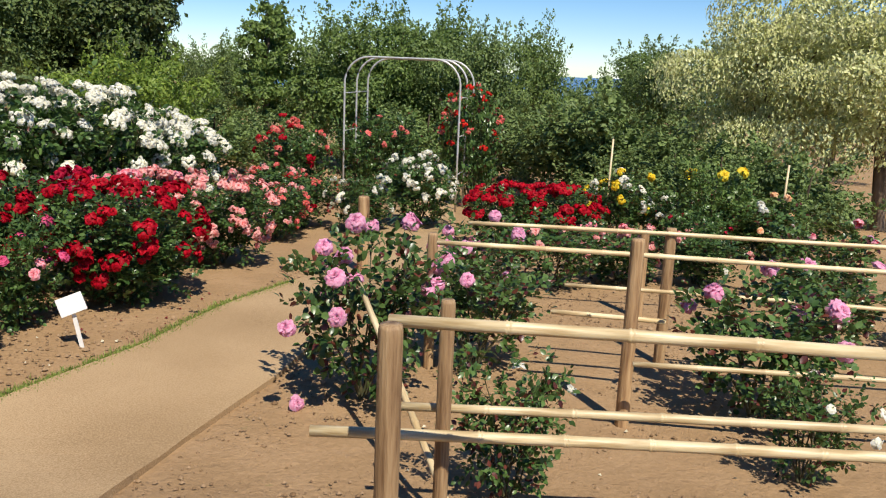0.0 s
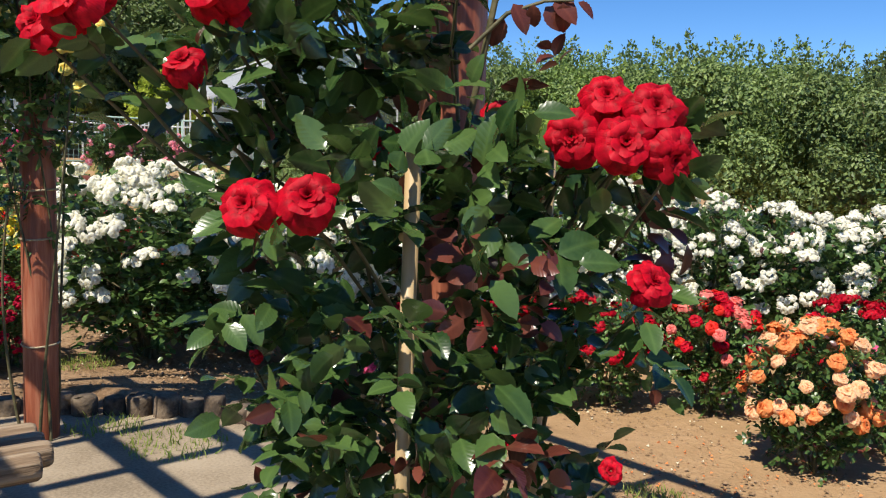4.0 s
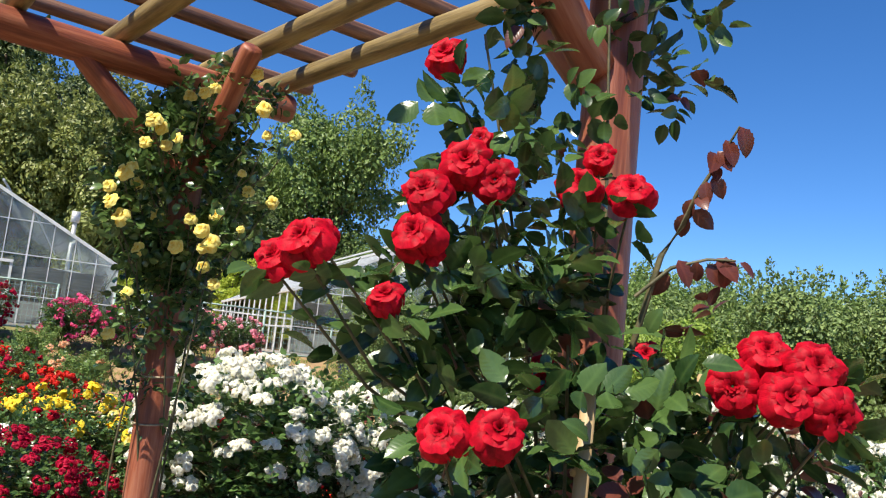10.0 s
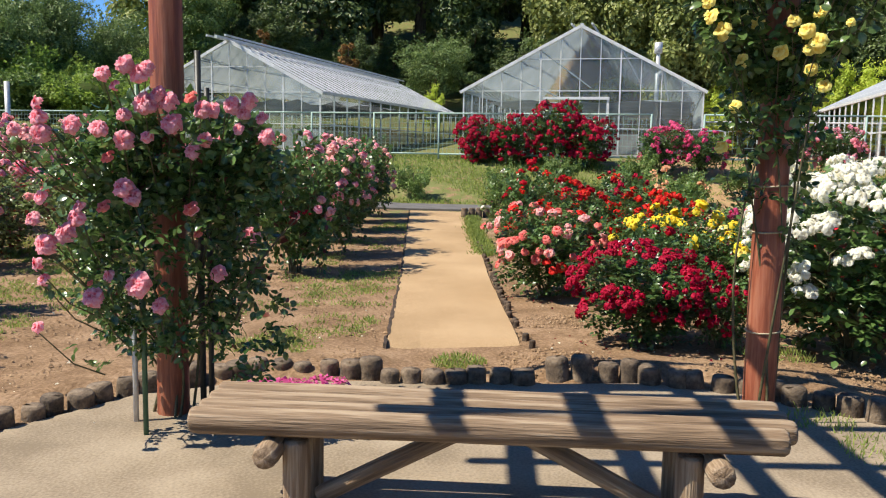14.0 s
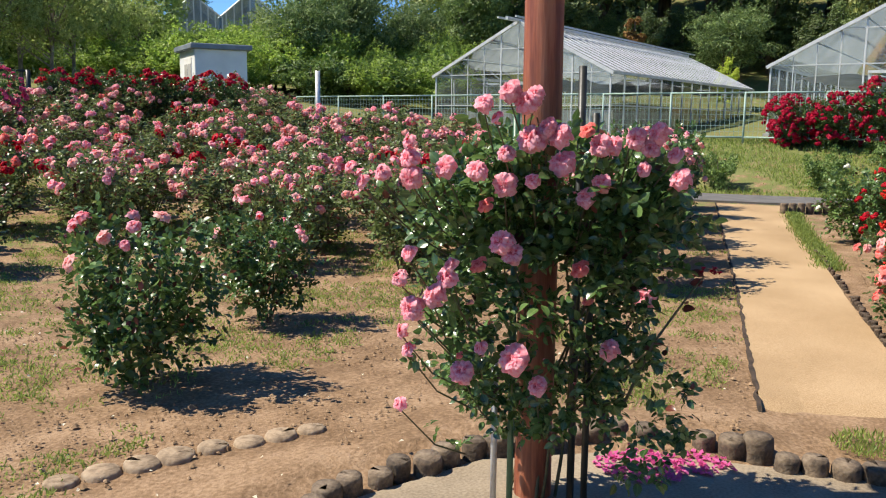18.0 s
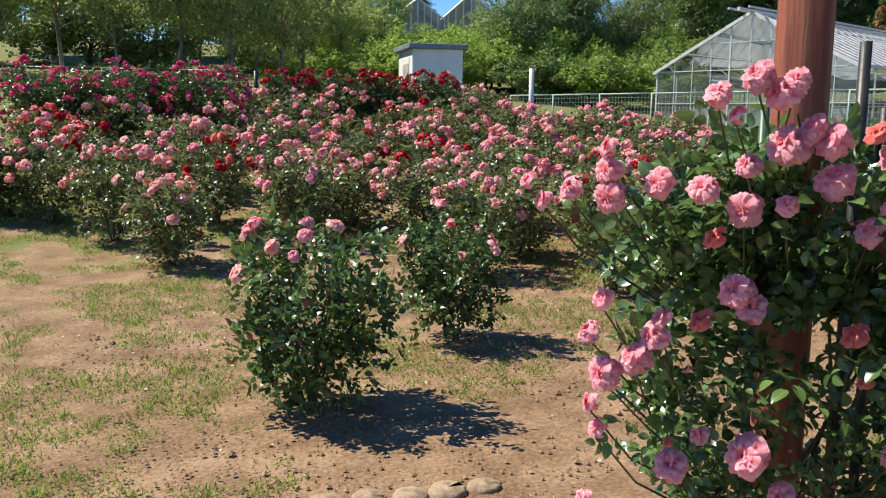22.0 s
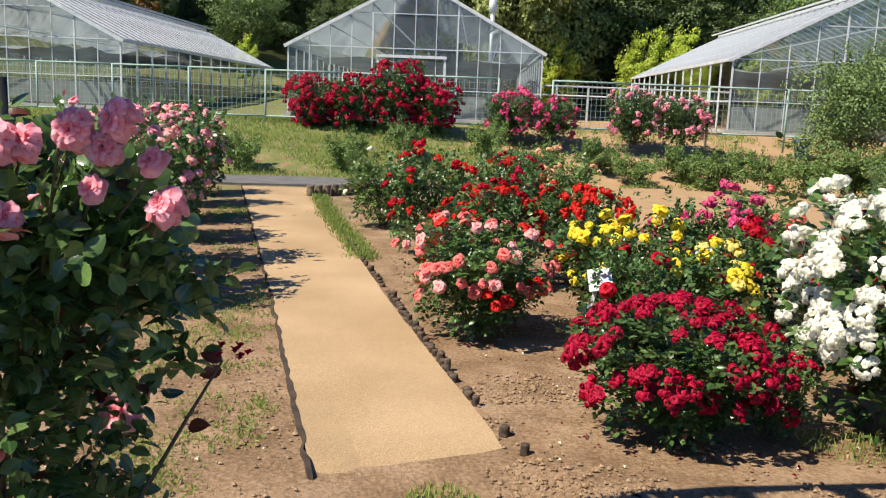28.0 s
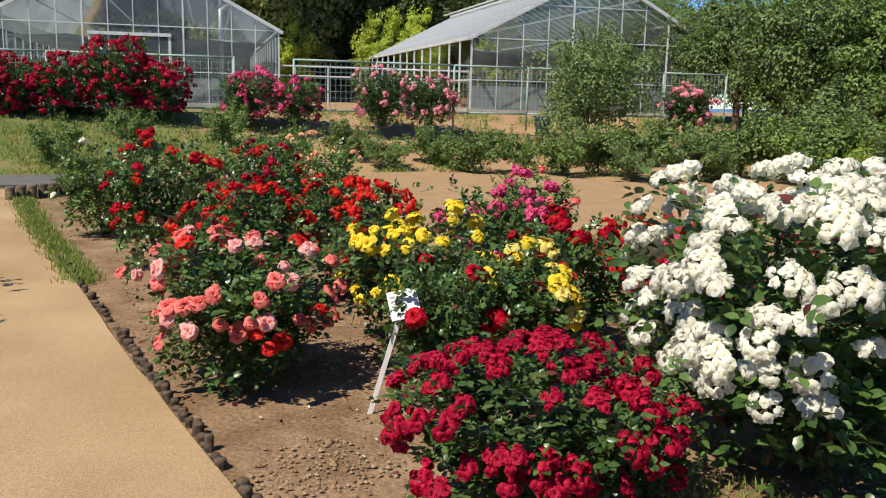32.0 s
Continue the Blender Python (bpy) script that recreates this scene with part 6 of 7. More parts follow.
    for x, y, z, across in blooms:
        out = Vector((x - px, y - py, 0.0)).normalized() * 0.45 + face + Vector((0, 0, 0.3)) + Vector(rng.normal(0, 0.3, 3))
        s = across * 0.5
        part("bloom", blooms_of(colours[rng.integers(len(colours))], style if across > 0.07 else "loose")[rng.integers(3)], c,
             Matrix.Translation((x - px, y - py, z)) @ out.to_track_quat("Z", "Y").to_matrix().to_4x4() @ Matrix.Scale(s, 4))
    for k in range(buds):
        p = pts[rng.integers(sprays)] + (0, 0, 0.06)
        part("bud", blooms_of(colours[0], "bud")[rng.integers(3)], c, Matrix.Translation(p) @ Matrix.Scale(0.016, 4))
    return c


RED_BLOOMS = [(-1.79, .03, 2.09, .107), (-1.59, .01, 1.86, .058), (-1.53, -.06, 1.79, .11), (-1.5, -.01, 1.76, .098), (-1.53, -.14, 1.72, .1), (-1.53, -.15, 1.64, .105), (-1.54, -.11, 1.61, .058), (-1.51, -.37, 1.59, .1), (-1.57, -.39, 1.56, .084),
              (-1.55, -.32, 1.61, .064), (-1.54, -.19, 1.52, .076), (-1.55, .24, 1.81, .1), (-1.55, .29, 1.88, .078), (-1.46, .3, 1.8, .1), (-1.35, -.17, 1.31, .092), (-1.3, -.1, 1.32, .1), (-1.25, .38, 1.43, .107),
              (-1.22, .43, 1.5, .097), (-1.14, .46, 1.48, .107), (-1.15, .4, 1.42, .109), (-1.1, .46, 1.4, .1), (-1.61, .24, 1.41, .086), (-1.54, .46, 1.48, .078)]
LOW_BLOOMS = [(-1.13, .46, 1.19, .085), (-1.61, .14, .95, .048), (-1.7, .01, 1.0, .034), (-1.39, .41, 1.11, .037), (-1.62, .24, 1.43, .068), (-1.31, .34, .88, .05), (-1.16, .42, .86, .048), (-1.08, .24, .8, .05)]
SHOOT = [(-1.36, .29, 1.66), (-1.33, .31, 1.72), (-1.3, .31, 1.78), (-1.27, .32, 1.83), (-1.23, .33, 1.9)]
SIDE_SHOOT = [(-1.4, .27, 1.58), (-1.35, .31, 1.64), (-1.3, .35, 1.66), (-1.26, .38, 1.66)]
RED_YOUNG = [(-1.22, .16, 1.21), (-1.14, .24, 1.18), (-1.24, .13, .9), (-1.16, .22, .95), (-1.28, .65, 1.27), (-1.15, .18, 1.16), (-1.14, .19, .84), (-1.01, .35, .76), (-1.17, .16, .94), (-1.2, .59, 1.29), (-1.35, .42, .76), (-1.41, .44, 1.53)]
red_rose = climber(*A, [(-1.75, .1, 2.15), (-1.6, .0, 1.75), (-1.3, .45, 1.35), (-1.4, .0, 1.3), (-1.5, .2, 1.5), (-1.7, .4, 2.5), (-1.35, .3, .9), (-1.8, .7, 2.5)],
                   [((-1.46, .26, .55), (.36, .36, .5), 4.6), ((-1.47, .15, 1.17), (.28, .29, .38), 3.0), ((-1.64, .12, 1.7), (.16, .2, .32), 1.0), ((-1.76, .36, 2.3), (.13, .16, .35), .5), ((-1.84, .78, 2.4), (.1, .08, .22), .35), ((-1.3, .5, 1.15), (.15, .12, .25), .35)],
                   660, 0.064, 31, "red climbing rose with large glossy leaves on a pergola post", RED_BLOOMS + LOW_BLOOMS, ["red"], (.5, -.75, .15), young=0.025, young_at=RED_YOUNG)
part("shoot", link_mesh("shoot", *tube([(x + 1.84, y - .58, z) for x, y, z in [(-1.5, .33, 1.35)] + SHOOT], [.007, .006, .005, .004, .003, .002], 6, False), M_cane, True), red_rose)
shoot_rng = np.random.default_rng(4)
SHOOT_LEAF = link_mesh("leaf", FINE_V, FINE_F, M_leaf_red, True, FINE_UV)
part("shoot", link_mesh("shoot", *tube([(x + 1.84, y - .58, z) for x, y, z in SIDE_SHOOT], [.004, .004, .003, .002], 6, False), M_cane, True), red_rose)
for line, count in ((SHOOT, 11), (SIDE_SHOOT, 7)):
    line = np.array(line) - (-1.84, .58, 0)
    for f in np.linspace(0.3, 1, count):
        base = np.array([np.interp(f * (len(line) - 1), np.arange(len(line)), line[:, k]) for k in range(3)])
        m = frames_of(base[None] + shoot_rng.normal(0, 0.006, 3), np.array([(shoot_rng.uniform(-0.5, 0.9), shoot_rng.uniform(-0.4, 0.8), shoot_rng.uniform(-1.3, -0.2))]), unit(shoot_rng.normal(size=(1, 3)) * 0.4 + (0.55, -0.6, 0.4)), np.array([shoot_rng.uniform(0.035, 0.06)]))[0]
        part("leaf", SHOOT_LEAF, red_rose, Matrix(m.tolist()), "dark red young leaf")
PINK_HIGH = [(-3.65, -2.76, 1.65, .077), (-3.68, -2.68, 1.69, .09), (-3.7, -2.63, 1.65, .093), (-3.72, -2.6, 1.68, .075), (-3.67, -2.72, 1.6, .059), (-3.71, -2.61, 1.53, .116), (-3.73, -2.56, 1.57, .078), (-3.74, -2.52, 1.54, .094), (-3.8, -2.39, 1.51, .095),
             (-3.75, -2.51, 1.45, .106), (-3.56, -3.0, 1.52, .065), (-3.56, -3.0, 1.46, .081), (-3.56, -2.99, 1.39, .097), (-3.5, -3.15, 1.38, .06), (-3.53, -3.09, 1.41, .072), (-3.6, -2.88, 1.43, .087), (-3.64, -2.78, 1.42, .087), (-3.68, -2.69, 1.48, .071),
             (-3.71, -2.6, 1.39, .062), (-3.68, -2.69, 1.37, .103), (-3.78, -2.43, 1.33, .079), (-3.8, -2.38, 1.38, .079), (-3.49, -3.19, 1.43, .057)]
PINK_LOW = [(-3.56, -3.0, 1.13, .067), (-3.68, -2.7, 1.17, .104), (-3.69, -2.66, 1.13, .089), (-3.55, -3.03, 1.04, .074), (-3.61, -2.88, 1.04, .089), (-3.61, -2.86, 1.09, .063), (-3.59, -2.92, .98, .1), (-3.56, -2.99, .93, .107), (-3.55, -3.02, .85, .069),
            (-3.56, -3.0, .78, .07), (-3.69, -2.65, .75, .126), (-3.63, -2.82, .7, .104), (-3.65, -2.76, .79, .063), (-3.73, -2.57, .65, .081), (-3.55, -3.03, .58, .062), (-3.82, -2.34, .79, .084)]
PINK_SIDE = [(-3.86, -2.28, 1.53, .085), (-3.87, -2.21, 1.55, .085), (-3.87, -2.23, 1.5, .078), (-3.88, -2.15, 1.48, .065), (-3.87, -2.13, 1.4, .085), (-3.86, -2.25, 1.43, .06), (-3.82, -2.35, 1.51, .08), (-4.05, -2.26, .94, .097), (-4.0, -2.39, 1.38, .062), (-3.88, -2.44, 1.32, .066), (-3.82, -2.45, 1.07, .066)]
PINK_BUDS = [(-3.78, -2.43, 1.56, .065), (-3.66, -2.75, 1.3, .065), (-3.65, -2.77, 1.09, .068), (-3.78, -2.44, 1.08, .074), (-3.79, -2.41, .97, .049), (-3.63, -2.83, .76, .031)]
pink_rose = climber(*C, [(-3.7, -3.0, 1.4), (-3.75, -2.6, 1.6), (-3.85, -2.3, 1.5), (-3.6, -3.0, .9), (-3.75, -2.6, .7), (-4.1, -2.3, 1.3), (-3.8, -2.2, .8), (-4.4, -2.4, 1.2)],
        [((-4.1, -2.68, .85), (.43, .44, .52), 5), ((-4.1, -2.64, 1.3), (.36, .46, .24), 3.0), ((-3.98, -2.25, .55), (.16, .2, .28), .6), ((-4.02, -2.28, 1.2), (.2, .2, .22), .9)],
        1700, 0.05, 33, "pink climbing rose in full bloom on a pergola post", PINK_HIGH + PINK_LOW + PINK_SIDE, ["pink"], (.6, -.55, .3), "quilled", leaves=M_leaf_pink, young=0.015, buds=10)
for x, y, z, across in PINK_BUDS:
    part("bud", blooms_of("coral", "loose")[0], pink_rose, Matrix.Translation((x + 4.25, y + 2.73, z)) @ Vector((.7, -.3, .7)).to_track_quat("Z", "Y").to_matrix().to_4x4() @ Matrix.Scale(across * 0.5, 4), "half-open coral red bud")
twig = [(-3.95, -2.3, .55), (-3.92, -2.2, .8), (-4.05, -2.12, .93), (-4.16, -2.06, 1.02)]
part("shoot", link_mesh("shoot", *tube([(x + 4.25, y + 2.73, z) for x, y, z in twig], [.006, .005, .004, .003], 6, False), M_cane, True), pink_rose)
for k in range(7):
    x, y, z = np.array(twig[3]) + shoot_rng.normal(0, 0.03, 3) * (1, 1, 0.6)
    part("bud", blooms_of("crimson", "bud")[k % 3], pink_rose, Matrix.Translation((x + 4.25, y + 2.73, z)) @ Matrix.Scale(0.022, 4), "dark red closed bud")
    m = frames_of(np.array([(twig[1 + k % 3][0] + 4.25, twig[1 + k % 3][1] + 2.73, twig[1 + k % 3][2] - 0.02 * (k // 3))]), shoot_rng.normal(size=(1, 3)) * (1, 1, .5), unit(shoot_rng.normal(size=(1, 3)) * .4 + (.5, 0, .8)), np.array([.05]))[0]
    part("leaf", SHOOT_LEAF, pink_rose, Matrix(m.tolist()), "dark red young leaf")
YELLOW_BLOOMS = [(-4.16, -.04, 2.37, .1), (-4.17, .03, 2.27, .07), (-4.23, -.12, 2.12, .1), (-4.26, -.15, 1.98, .09), (-4.26, -.1, 1.92, .1), (-4.17, .25, 1.91, .09), (-4.21, .15, 1.82, .085), (-4.16, .3, 1.86, .1), (-4.0, .41, 2.51, .09), (-4.02, .45, 2.39, .06),
                 (-4.09, .38, 2.2, .05), (-4.27, -.02, 1.58, .07), (-4.12, .42, 1.94, .05), (-4.07, .14, 2.53, .07), (-4.2, .0, 2.35, .08), (-4.24, -.09, 2.15, .07), (-4.18, .27, 1.83, .07)]
climber(*B, [(-4.4, 0, 2.4), (-4.3, .4, 2.3), (-4.5, .1, 2.7), (-4.4, .3, 1.9), (-4.6, .4, 2.6), (-4.45, .0, 1.7)],
        [((-4.48, .2, 2.15), (.28, .34, .5), 5), ((-4.52, .22, 1.6), (.16, .2, .28), .9), ((-4.5, .24, 1.15), (.1, .14, .22), .12), ((-4.4, .3, 2.65), (.2, .3, .15), .5)],
        980, 0.05, 35, "pale yellow climbing rose on a pergola post", YELLOW_BLOOMS + [(x - .06, y + .16 - .1 * (k % 3), z + .17 - .12 * (k % 4), .075) for k, (x, y, z, _) in enumerate(YELLOW_BLOOMS)], ["cream"], (.6, -.7, .2), "loose", young=0.0, leaves=M_leaf_pink, buds=8)

# stakes tied at the posts
def stake(x, y, h, r, mat, label, name="stake"):
    s = thing(name, label, "stake", pose(x, y, 0))
    part("pole", link_mesh("pole", *tube([(0, 0, -0.05), (0, 0, h * 0.5), (0.01, 0.0, h)], r, 8), mat, True), s)
    if name == "bamboo_stake":
        for z in (0.42, 0.68, 0.9):
            part("node", link_mesh("node", *tube([(0, 0, h * z - 0.006), (0, 0, h * z), (0, 0, h * z + 0.006)], [r * 1.02, r * 1.2, r * 1.02], 8, False), mat, True), s)
        a = np.arange(13) * 2 * math.pi / 12
        part("tie", link_mesh("tie", *tube(np.stack([r * 1.3 * np.cos(a), r * 1.3 * np.sin(a), 0.55 * h + 0.003 * a], 1), 0.003, 5, False), M_rope, True), s, None, "thin twine tie")


stake(-1.32, 0.09, 1.40, 0.013, M_stake, "pale bamboo stake in the red rose", "bamboo_stake")
stake(-1.41, 0.48, 1.45, 0.012, M_stake, "pale bamboo stake in the red rose", "bamboo_stake")
stake(-4.19, -2.55, 1.8, 0.016, M_blackpole, "dark plant stake in the pink rose", "plant_stake")
stake(-4.09, -2.47, 1.62, 0.014, M_blackpole, "dark plant stake in the pink rose", "plant_stake")
stake(-3.9, -2.72, 1.62, 0.013, M_greenpole, "green plant stake in the pink rose", "plant_stake")
stake(-4.08, -2.85, 0.62, 0.014, M_steel, "grey steel stake beside the post", "steel_stake")
for k, (x, y) in enumerate(((-2.06, 2.27), (-1.72, 2.22))):
    rngs = np.random.default_rng(k)
    a = np.arange(12) * 2 * math.pi / 12
    rr = (0.14, 0.17)[k] * rngs.uniform(0.75, 1.1, 12)
    v = np.concatenate([np.stack([rr * np.cos(a) * 1.0, rr * 0.5 * np.sin(a), np.full(12, z)], 1) * (s, s, 1) for z, s in ((0, 1.0), (0.03, 0.97), (0.04, 0.85))] + [np.array([[0, 0, 0.042]])])
    q = [np.array([(j * 12 + i, j * 12 + (i + 1) % 12, (j + 1) * 12 + (i + 1) % 12, (j + 1) * 12 + i) for j in range(2) for i in range(12)]), np.array([(24 + i, 24 + (i + 1) % 12, 36) for i in range(12)])]
    thing("flat_stone", "flat pale stone set in the path", "stone", pose(x, y, ground_z(x, y) + 0.004, 0, 0, 25 - 10 * k), "stones", me=link_mesh("flat_stone", v, q, M_stone, False))

# ---- things far off ----
def glasshouse(x, y, base, wide, long, eave, rise, turn, label):
    g = thing("glasshouse", label, "greenhouse", pose(x, y, base, 0, 0, turn), "glasshouses on the hill")
    bays = 8
    for k in range(bays + 1):
        xx = wide * (k / bays - 0.5)
        top = eave + rise * (1 - abs(2 * k / bays - 1))
        part("mullion", link_mesh("mullion", *box(xx - 0.06, xx + 0.06, -0.06, 0.06, 0, top), M_alu), g)
    for k in range(7):
        for e in (-1, 1):
            yy = long * k / 6
            part("roof_bar", link_mesh("roof_bar", *tube([(e * wide / 2, yy, eave), (0, yy, eave + rise)], 0.07, 4), M_alu), g)
    for e in (-1, 1):
        part("roof", link_mesh("roof", [(e * wide / 2, 0, eave), (0, 0, eave + rise), (0, long, eave + rise), (e * wide / 2, long, eave)], np.array([(0, 1, 2, 3)]), M_glass), g)
        part("side_wall", link_mesh("side_wall", [(e * wide / 2, 0, 0), (e * wide / 2, 0, eave), (e * wide / 2, long, eave), (e * wide / 2, long, 0)], np.array([(0, 1, 2, 3)]), M_glass), g)
    part("gable", link_mesh("gable", [(-wide / 2, 0.02, 0), (wide / 2, 0.02, 0), (wide / 2, 0.02, eave), (0, 0.02, eave + rise), (-wide / 2, 0.02, eave)], np.array([(0, 1, 2, 3, 4)]), M_glass), g)
    part("back_gable", link_mesh("back_gable", [(-wide / 2, long, 0), (wide / 2, long, 0), (wide / 2, long, eave), (0, long, eave + rise), (-wide / 2, long, eave)], np.array([(0, 1, 2, 3, 4)]), M_curtain), g)


glasshouse(-67.4, -55.6, ground_z(-67.4, -55.6), 5.2, 9, 2.7, 2.0, 127, "grey glasshouse high on the hill")
glasshouse(-70.6, -51.5, ground_z(-70.6, -51.5), 6.0, 10, 2.8, 2.6, 127, "large pale glasshouse high on the hill")
for x, y, z0, z1 in ((-20.36, -16.36, 0.6, 2.75), (-21.71, -14.39, 0.6, 2.89)):
    p = thing("steel_post", "grey steel post by the mesh fence", "post", pose(x, y, ground_z(x, y)), "steel posts")
    part("pole", link_mesh("pole", *tube([(0, 0, 0), (0, 0, z1 - ground_z(x, y))], 0.07, 10), M_steel, True), p)
dark_fence = thing("dark_mesh_fence", "dark wire mesh fence behind the roses", "fence", pose(-14.3, -17.0, ground_z(-14.3, -17.0)))
for k in range(6):
    x, y = 0.62 * k * 2, -0.5 * k * 2
    part("post", link_mesh("post", *tube([(x, y, 0), (x, y, 0.85)], 0.05, 8), M_blackpole, True), dark_fence)
    if k < 5:
        part("top_rail", link_mesh("top_rail", *tube([(x, y, 0.83), (x + 1.24, y - 1.0, 0.83)], 0.03, 6), M_blackpole, True), dark_fence)
        bars = []
        for u in np.arange(0.06, 1.0, 0.06):
            bars.append(tube([(x + 1.24 * u, y - u, 0.1), (x + 1.24 * u, y - u, 0.82)], 0.006, 4, False))
        for z in np.arange(0.1, 0.82, 0.08):
            bars.append(tube([(x, y, z), (x + 1.24, y - 1.0, z)], 0.006, 4, False))
        tagged(part("wire_panel", link_mesh("wire_panel", *join(bars), M_blackpole), dark_fence), kind="stuff")
rail = thing("white_rail_fence", "white rail fence between the greenhouses", "fence", pose(-34.9, 6.0, 1.1))
for k in range(7):
    part("post", link_mesh("post", *box(0.22 * k - 0.03, 0.22 * k + 0.03, 1.2 * k - 0.03, 1.2 * k + 0.03, 0, 1.5), M_alu), rail)
for z in (1.1, 1.45):
    part("rail", link_mesh("rail", *tube([(0, 0, z), (1.32, 7.2, z)], 0.035, 6), M_alu), rail)
pot = thing("plant_pot", "blue plastic plant pot by the mesh fence", "plant pot", pose(-23.3, 10.8, ground_z(-23.3, 10.8)))
a = np.array([(0, 0, 0), (0, 0, 0.42), (0, 0, 0.44), (0, 0, 0.5)])
part("body", link_mesh("body", *tube(a, [0.17, 0.22, 0.25, 0.25], 16), M_blue, True), pot)
kerb = thing("kerb", "grey-brown timber kerb at the end of the path", "kerb", pose(-16.6, -1.5, 0))
for k in range(9):
    part("log", EDGE_LOGS[k % 4], kerb, pose(-0.1 * k - 0.3, -0.5 + 0.14 * k, -0.12))

# ---- the litter of the beds: clods, petals, grass ----
PATHS = (P1_LEFT + P1_RIGHT[::-1], P2_LEFT + P2_RIGHT[::-1], ring)
litter_rng = np.random.default_rng(99)


def places(x0, x1, y0, y1, n, patch=None, paths=PATHS):
    """Random places of a bed, off the paths; patch: (scale, least) keeps those where noise is high."""
    x, y = litter_rng.uniform(x0, x1, n), litter_rng.uniform(y0, y1, n)
    ok = np.ones(n, bool)
    for p in paths:
        ok &= ~inside_of(p, x, y)
    x, y = x[ok], y[ok]
    if patch:
        f = np.array([noise.fractal((a * patch[0], b * patch[0], 3.3), 0.7, 2.0, 4) for a, b in zip(x, y)])
        keep = f + 0.12 * litter_rng.normal(size=len(f)) > patch[1]
        x, y = x[keep], y[keep]
    return np.stack([x, y, height(x, y) - 0.014], 1)


BEDS = ((-9.5, -5.2, -1.1, 0.8, 7000), (-10, -2.2, -9.5, -3.6, 15000), (-15, -5.1, -3.9, -1.9, 6000), (-12, -5.1, -1.1, 2.5, 9000), (-6.2, -1.5, 1.0, 6.0, 9000), (-1.3, 3.6, 1.1, 7.0, 9000))
CLOD_V = np.array([(1, 0, 0), (0.2, 0.9, 0.1), (-0.8, 0.5, 0), (-0.7, -0.6, 0.1), (0.3, -0.9, 0), (0.1, 0.1, 0.75), (-0.3, 0.2, 0.6)])
CLOD_F = np.array([(0, 1, 5), (1, 6, 5), (1, 2, 6), (2, 3, 6), (3, 5, 6), (3, 4, 5), (4, 0, 5)])
at = np.concatenate([places(a, b, c, d, 2 * n, (1.1, -0.05)) for a, b, c, d, n in BEDS])
n = len(at)
size = 0.003 + 0.012 * litter_rng.random(n) ** 4 + 0.012 * (litter_rng.random(n) < 0.02)
mats = frames_of(at, np.c_[litter_rng.normal(size=(n, 2)), np.zeros(n)], unit(np.array([0, 0, 1.0]) + 0.2 * litter_rng.normal(size=(n, 3))), size)
M_clod = leafy("soil_clod", (0.2, 0.125, 0.067), (0.39, 0.265, 0.155), 0.95, 0.0, 0.15)
v, f = strew(CLOD_V, CLOD_F, mats)
thing("soil_clods", "loose clods and crumbs of brown soil", "soil", kind="stuff", me=link_mesh("soil_clods", v, f, M_clod))


def petals(name, label, colour, at, size):
    n = len(at)
    m = frames_of(at + (0, 0, 0.006), np.c_[litter_rng.normal(size=(n, 2)), np.zeros(n)], unit(np.array([0, 0, 1.0]) + 0.35 * litter_rng.normal(size=(n, 3))), size * litter_rng.uniform(0.6, 1.2, n))
    v, f = strew(CARD_V * (1.5, 1, 2.2), CARD_F, m)
    thing(name, label, "petals", kind="stuff", me=link_mesh(name, v, f, PETAL[colour]))


def ringed(x, y, r, n):
    a, d = litter_rng.uniform(0, 6.28, n), r * np.sqrt(litter_rng.random(n))
    px, py = x + d * np.cos(a), y + d * np.sin(a)
    return np.stack([px, py, height(px, py) - 0.012], 1)


petals("fallen_petals", "fallen white petals under the hedge", "white", np.concatenate([ringed(-5.3, 2.2, 1.0, 130), ringed(-4.7, 4.9, 1.3, 150), ringed(-3.7, 6.1, 1.0, 90), ringed(-2.9, 4.0, 0.9, 60), ringed(0.9, 3.0, 1.2, 40), ringed(-1.9, 4.0, 1.0, 20), ringed(-5.0, -5.5, 3.0, 170), ringed(-7.0, -2.9, 1.6, 30), ringed(-7.0, 0.0, 1.4, 60)]), 0.022)
petals("fallen_petals", "fallen orange petals under the bush", "peach", ringed(-2.9, 3.7, 0.75, 110), 0.024)
petals("fallen_petals", "fallen pink petals on the gravel", "mauve", np.concatenate([ringed(-4.72, -2.35, 0.2, 200), ringed(-4.85, -2.1, 0.14, 80)]) + (0, 0, 0.016), 0.035)
petals("fallen_petals", "fallen red petals under the bushes", "crimson", np.concatenate([ringed(-6.2, 0.0, 0.7, 60), ringed(-8.1, -0.6, 0.8, 30), ringed(-2.1, 5.4, 0.7, 40), ringed(-1.5, 0.2, 0.6, 14)]), 0.022)
fallen = thing("fallen_bloom", "fallen mauve pink rose on the soil", "rose", pose(-0.67, 3.8, ground_z(-0.67, 3.8) + 0.02, 50, 10, 40), me=blooms_of("mauve", "loose")[0])
fallen.scale = (0.045, 0.045, 0.045)

BLADE_V = np.array([(-0.09, 0, 0), (0.09, 0, 0), (0.05, 0.08, 0.55), (0.0, 0.35, 1.0)])
BLADE_F = np.array([(0, 1, 2), (0, 2, 3)])


def clumps(at, n, r):
    """n places round each one."""
    at = np.repeat(at, n, 0) + np.c_[litter_rng.normal(0, r, (len(at) * n, 2)), np.zeros(len(at) * n)]
    at[:, 2] = height(at[:, 0], at[:, 1]) - 0.014
    return at


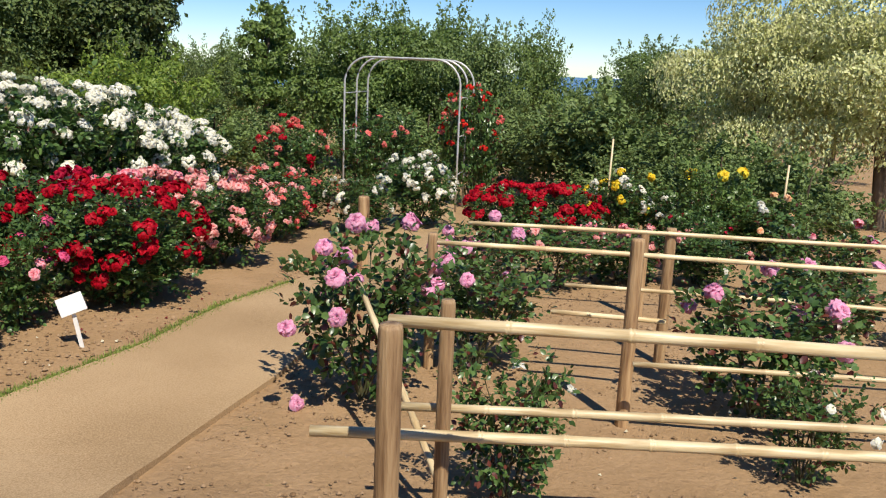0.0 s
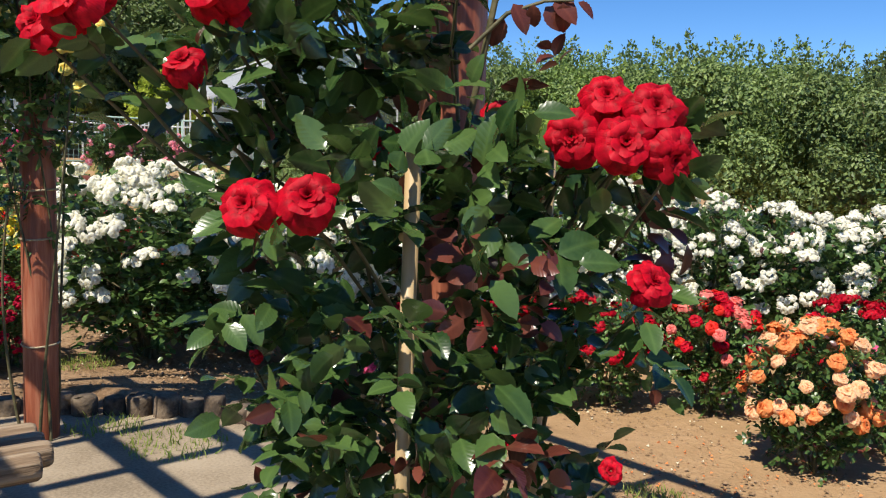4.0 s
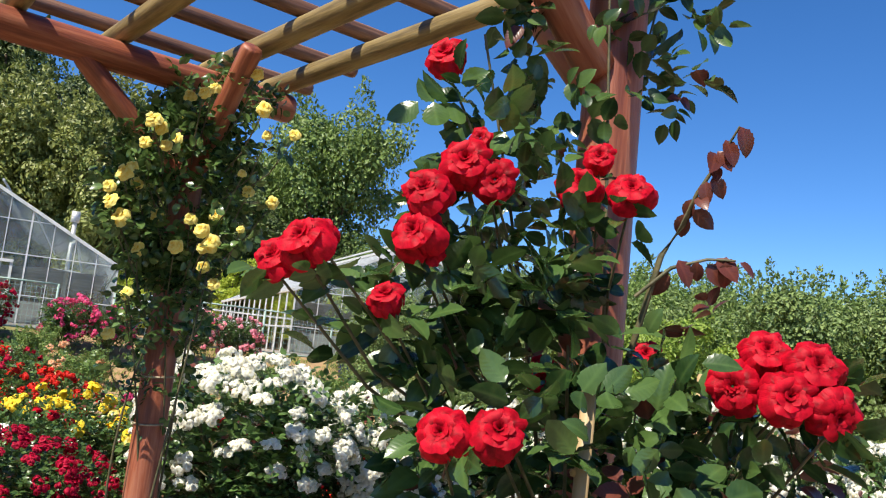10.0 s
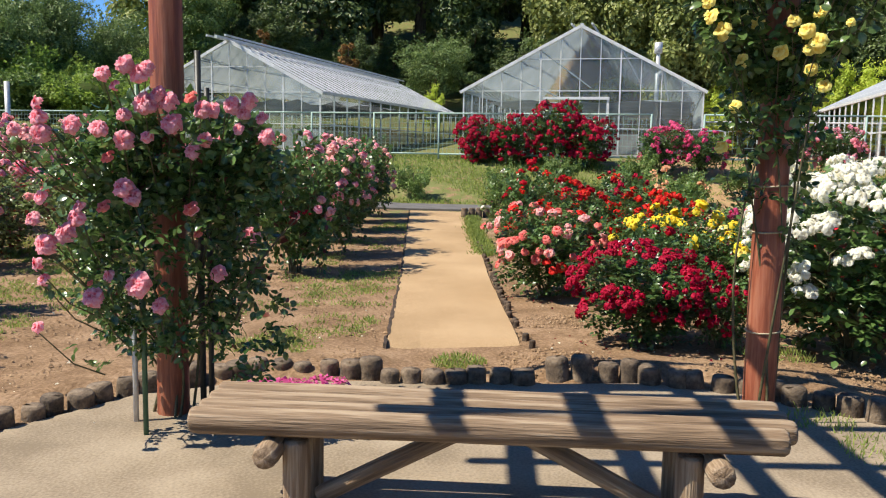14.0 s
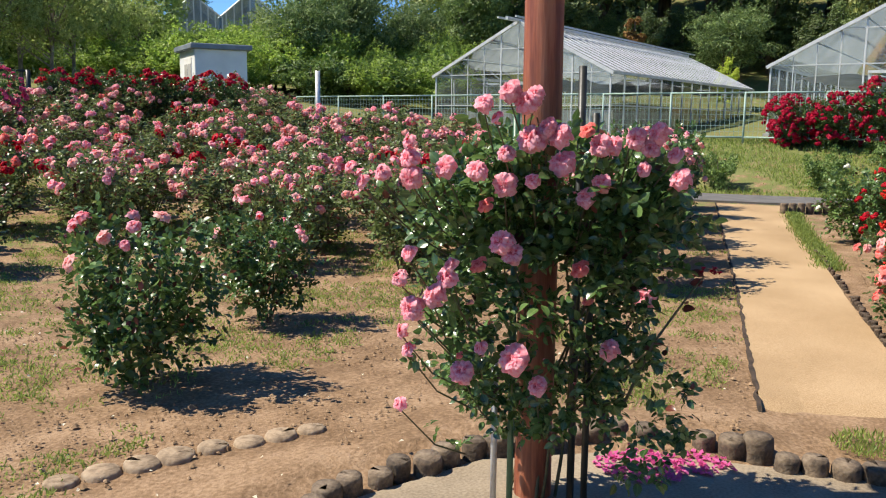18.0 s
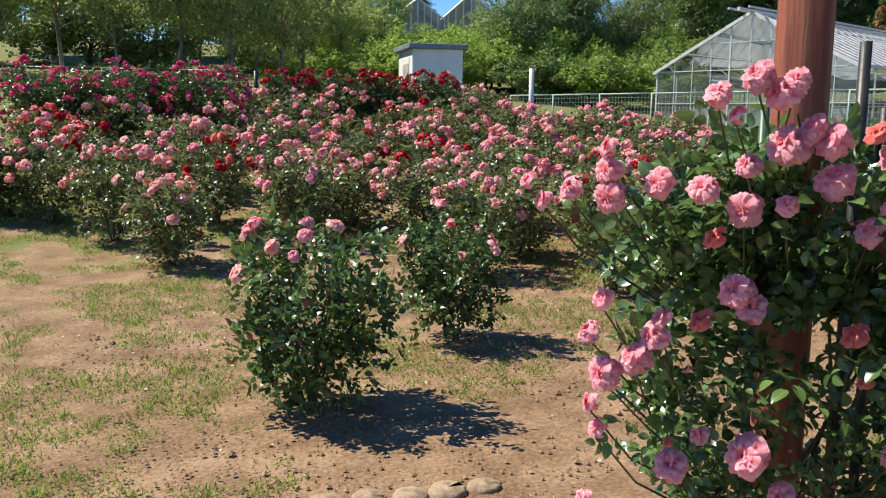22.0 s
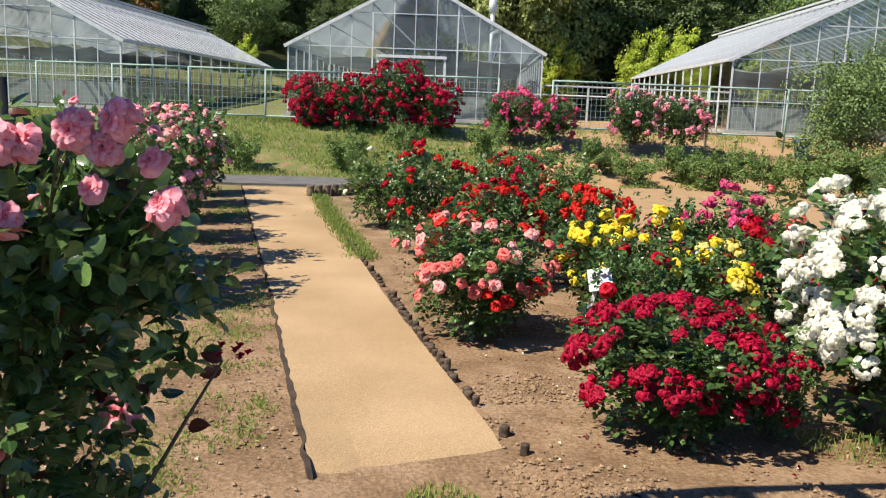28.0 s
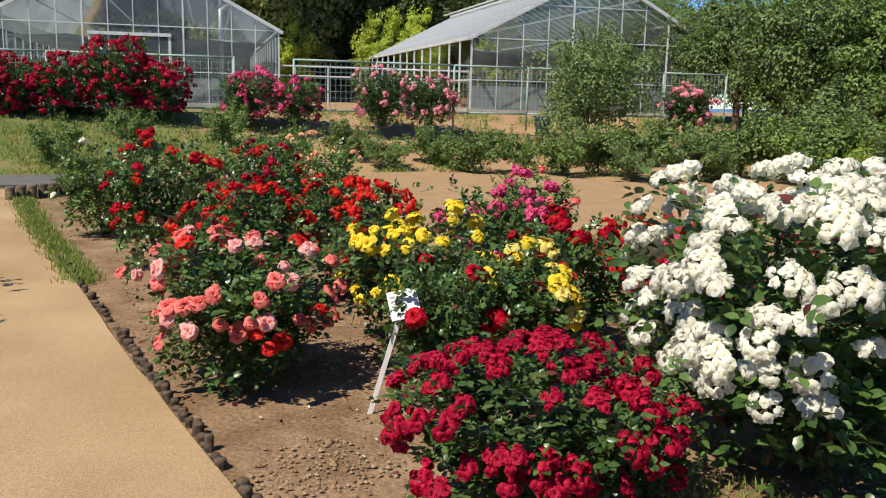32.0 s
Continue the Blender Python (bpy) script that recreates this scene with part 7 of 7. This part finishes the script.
def grass(label, at, size, mat=M_grass, wide=1.0, lay=0.35):
    n = len(at)
    m = frames_of(at, np.c_[litter_rng.normal(size=(n, 2)), np.zeros(n)], unit(np.array([0, 0, 1.0]) + lay * litter_rng.normal(size=(n, 3))), size * litter_rng.uniform(0.5, 1.25, n))
    v, f = strew(BLADE_V * (wide, 1, 1), BLADE_F, m)
    thing("grass", label, "grass", kind="stuff", me=link_mesh("grass", v, f, mat))


def along_line(pts, n, spread):
    pts = np.asarray(pts, float)
    s = np.r_[0, np.cumsum(np.linalg.norm(np.diff(pts, axis=0), axis=1))]
    u = litter_rng.uniform(0, s[-1], n)
    x = np.interp(u, s, pts[:, 0]) + litter_rng.normal(0, spread, n)
    y = np.interp(u, s, pts[:, 1]) + litter_rng.normal(0, spread, n)
    return np.stack([x, y, height(x, y) - 0.01], 1)


grass("strip of short grass along the path edge", along_line(P1_LEFT[2:7], 9000, 0.035), 0.03)
grass("short green grass patches on the bare soil", np.concatenate([clumps(places(-11, -3.2, -14, -4.6, 9000, (0.9, 0.02)), 16, 0.045), clumps(places(-16, -5.4, -3.4, -2.1, 2200, (0.9, 0.1)), 12, 0.04)]), 0.03, wide=1.9, lay=0.75)
grass("grass tufts by the log edging", np.concatenate([ringed(-4.1, 0.75, 0.25, 260), ringed(-4.55, 0.55, 0.2, 160), ringed(-5.45, -1.35, 0.18, 500), ringed(-5.9, 0.75, 0.25, 300), ringed(-1.15, 2.3, 0.2, 120), ringed(-2.9, 2.9, 0.2, 200)]) + (0, 0, 0.012), 0.04)
grass("green grass along the path's far edge", along_line([(-11.0, -1.36), (-14, -1.66), (-17.4, -1.9)], 6000, 0.07), 0.07)
grass("rough green grass on the bank", np.concatenate([places(-25.5, -20.4, -16, 2.5, 46000, (0.45, -0.12), ()), places(-25.5, -20.0, 2.5, 16, 26000, (0.6, 0.08), ())]), 0.1)
grass("rough green grass beside the road", places(-18.2, -14.5, -16, -4.6, 26000, (0.4, -0.1), ()), 0.07)
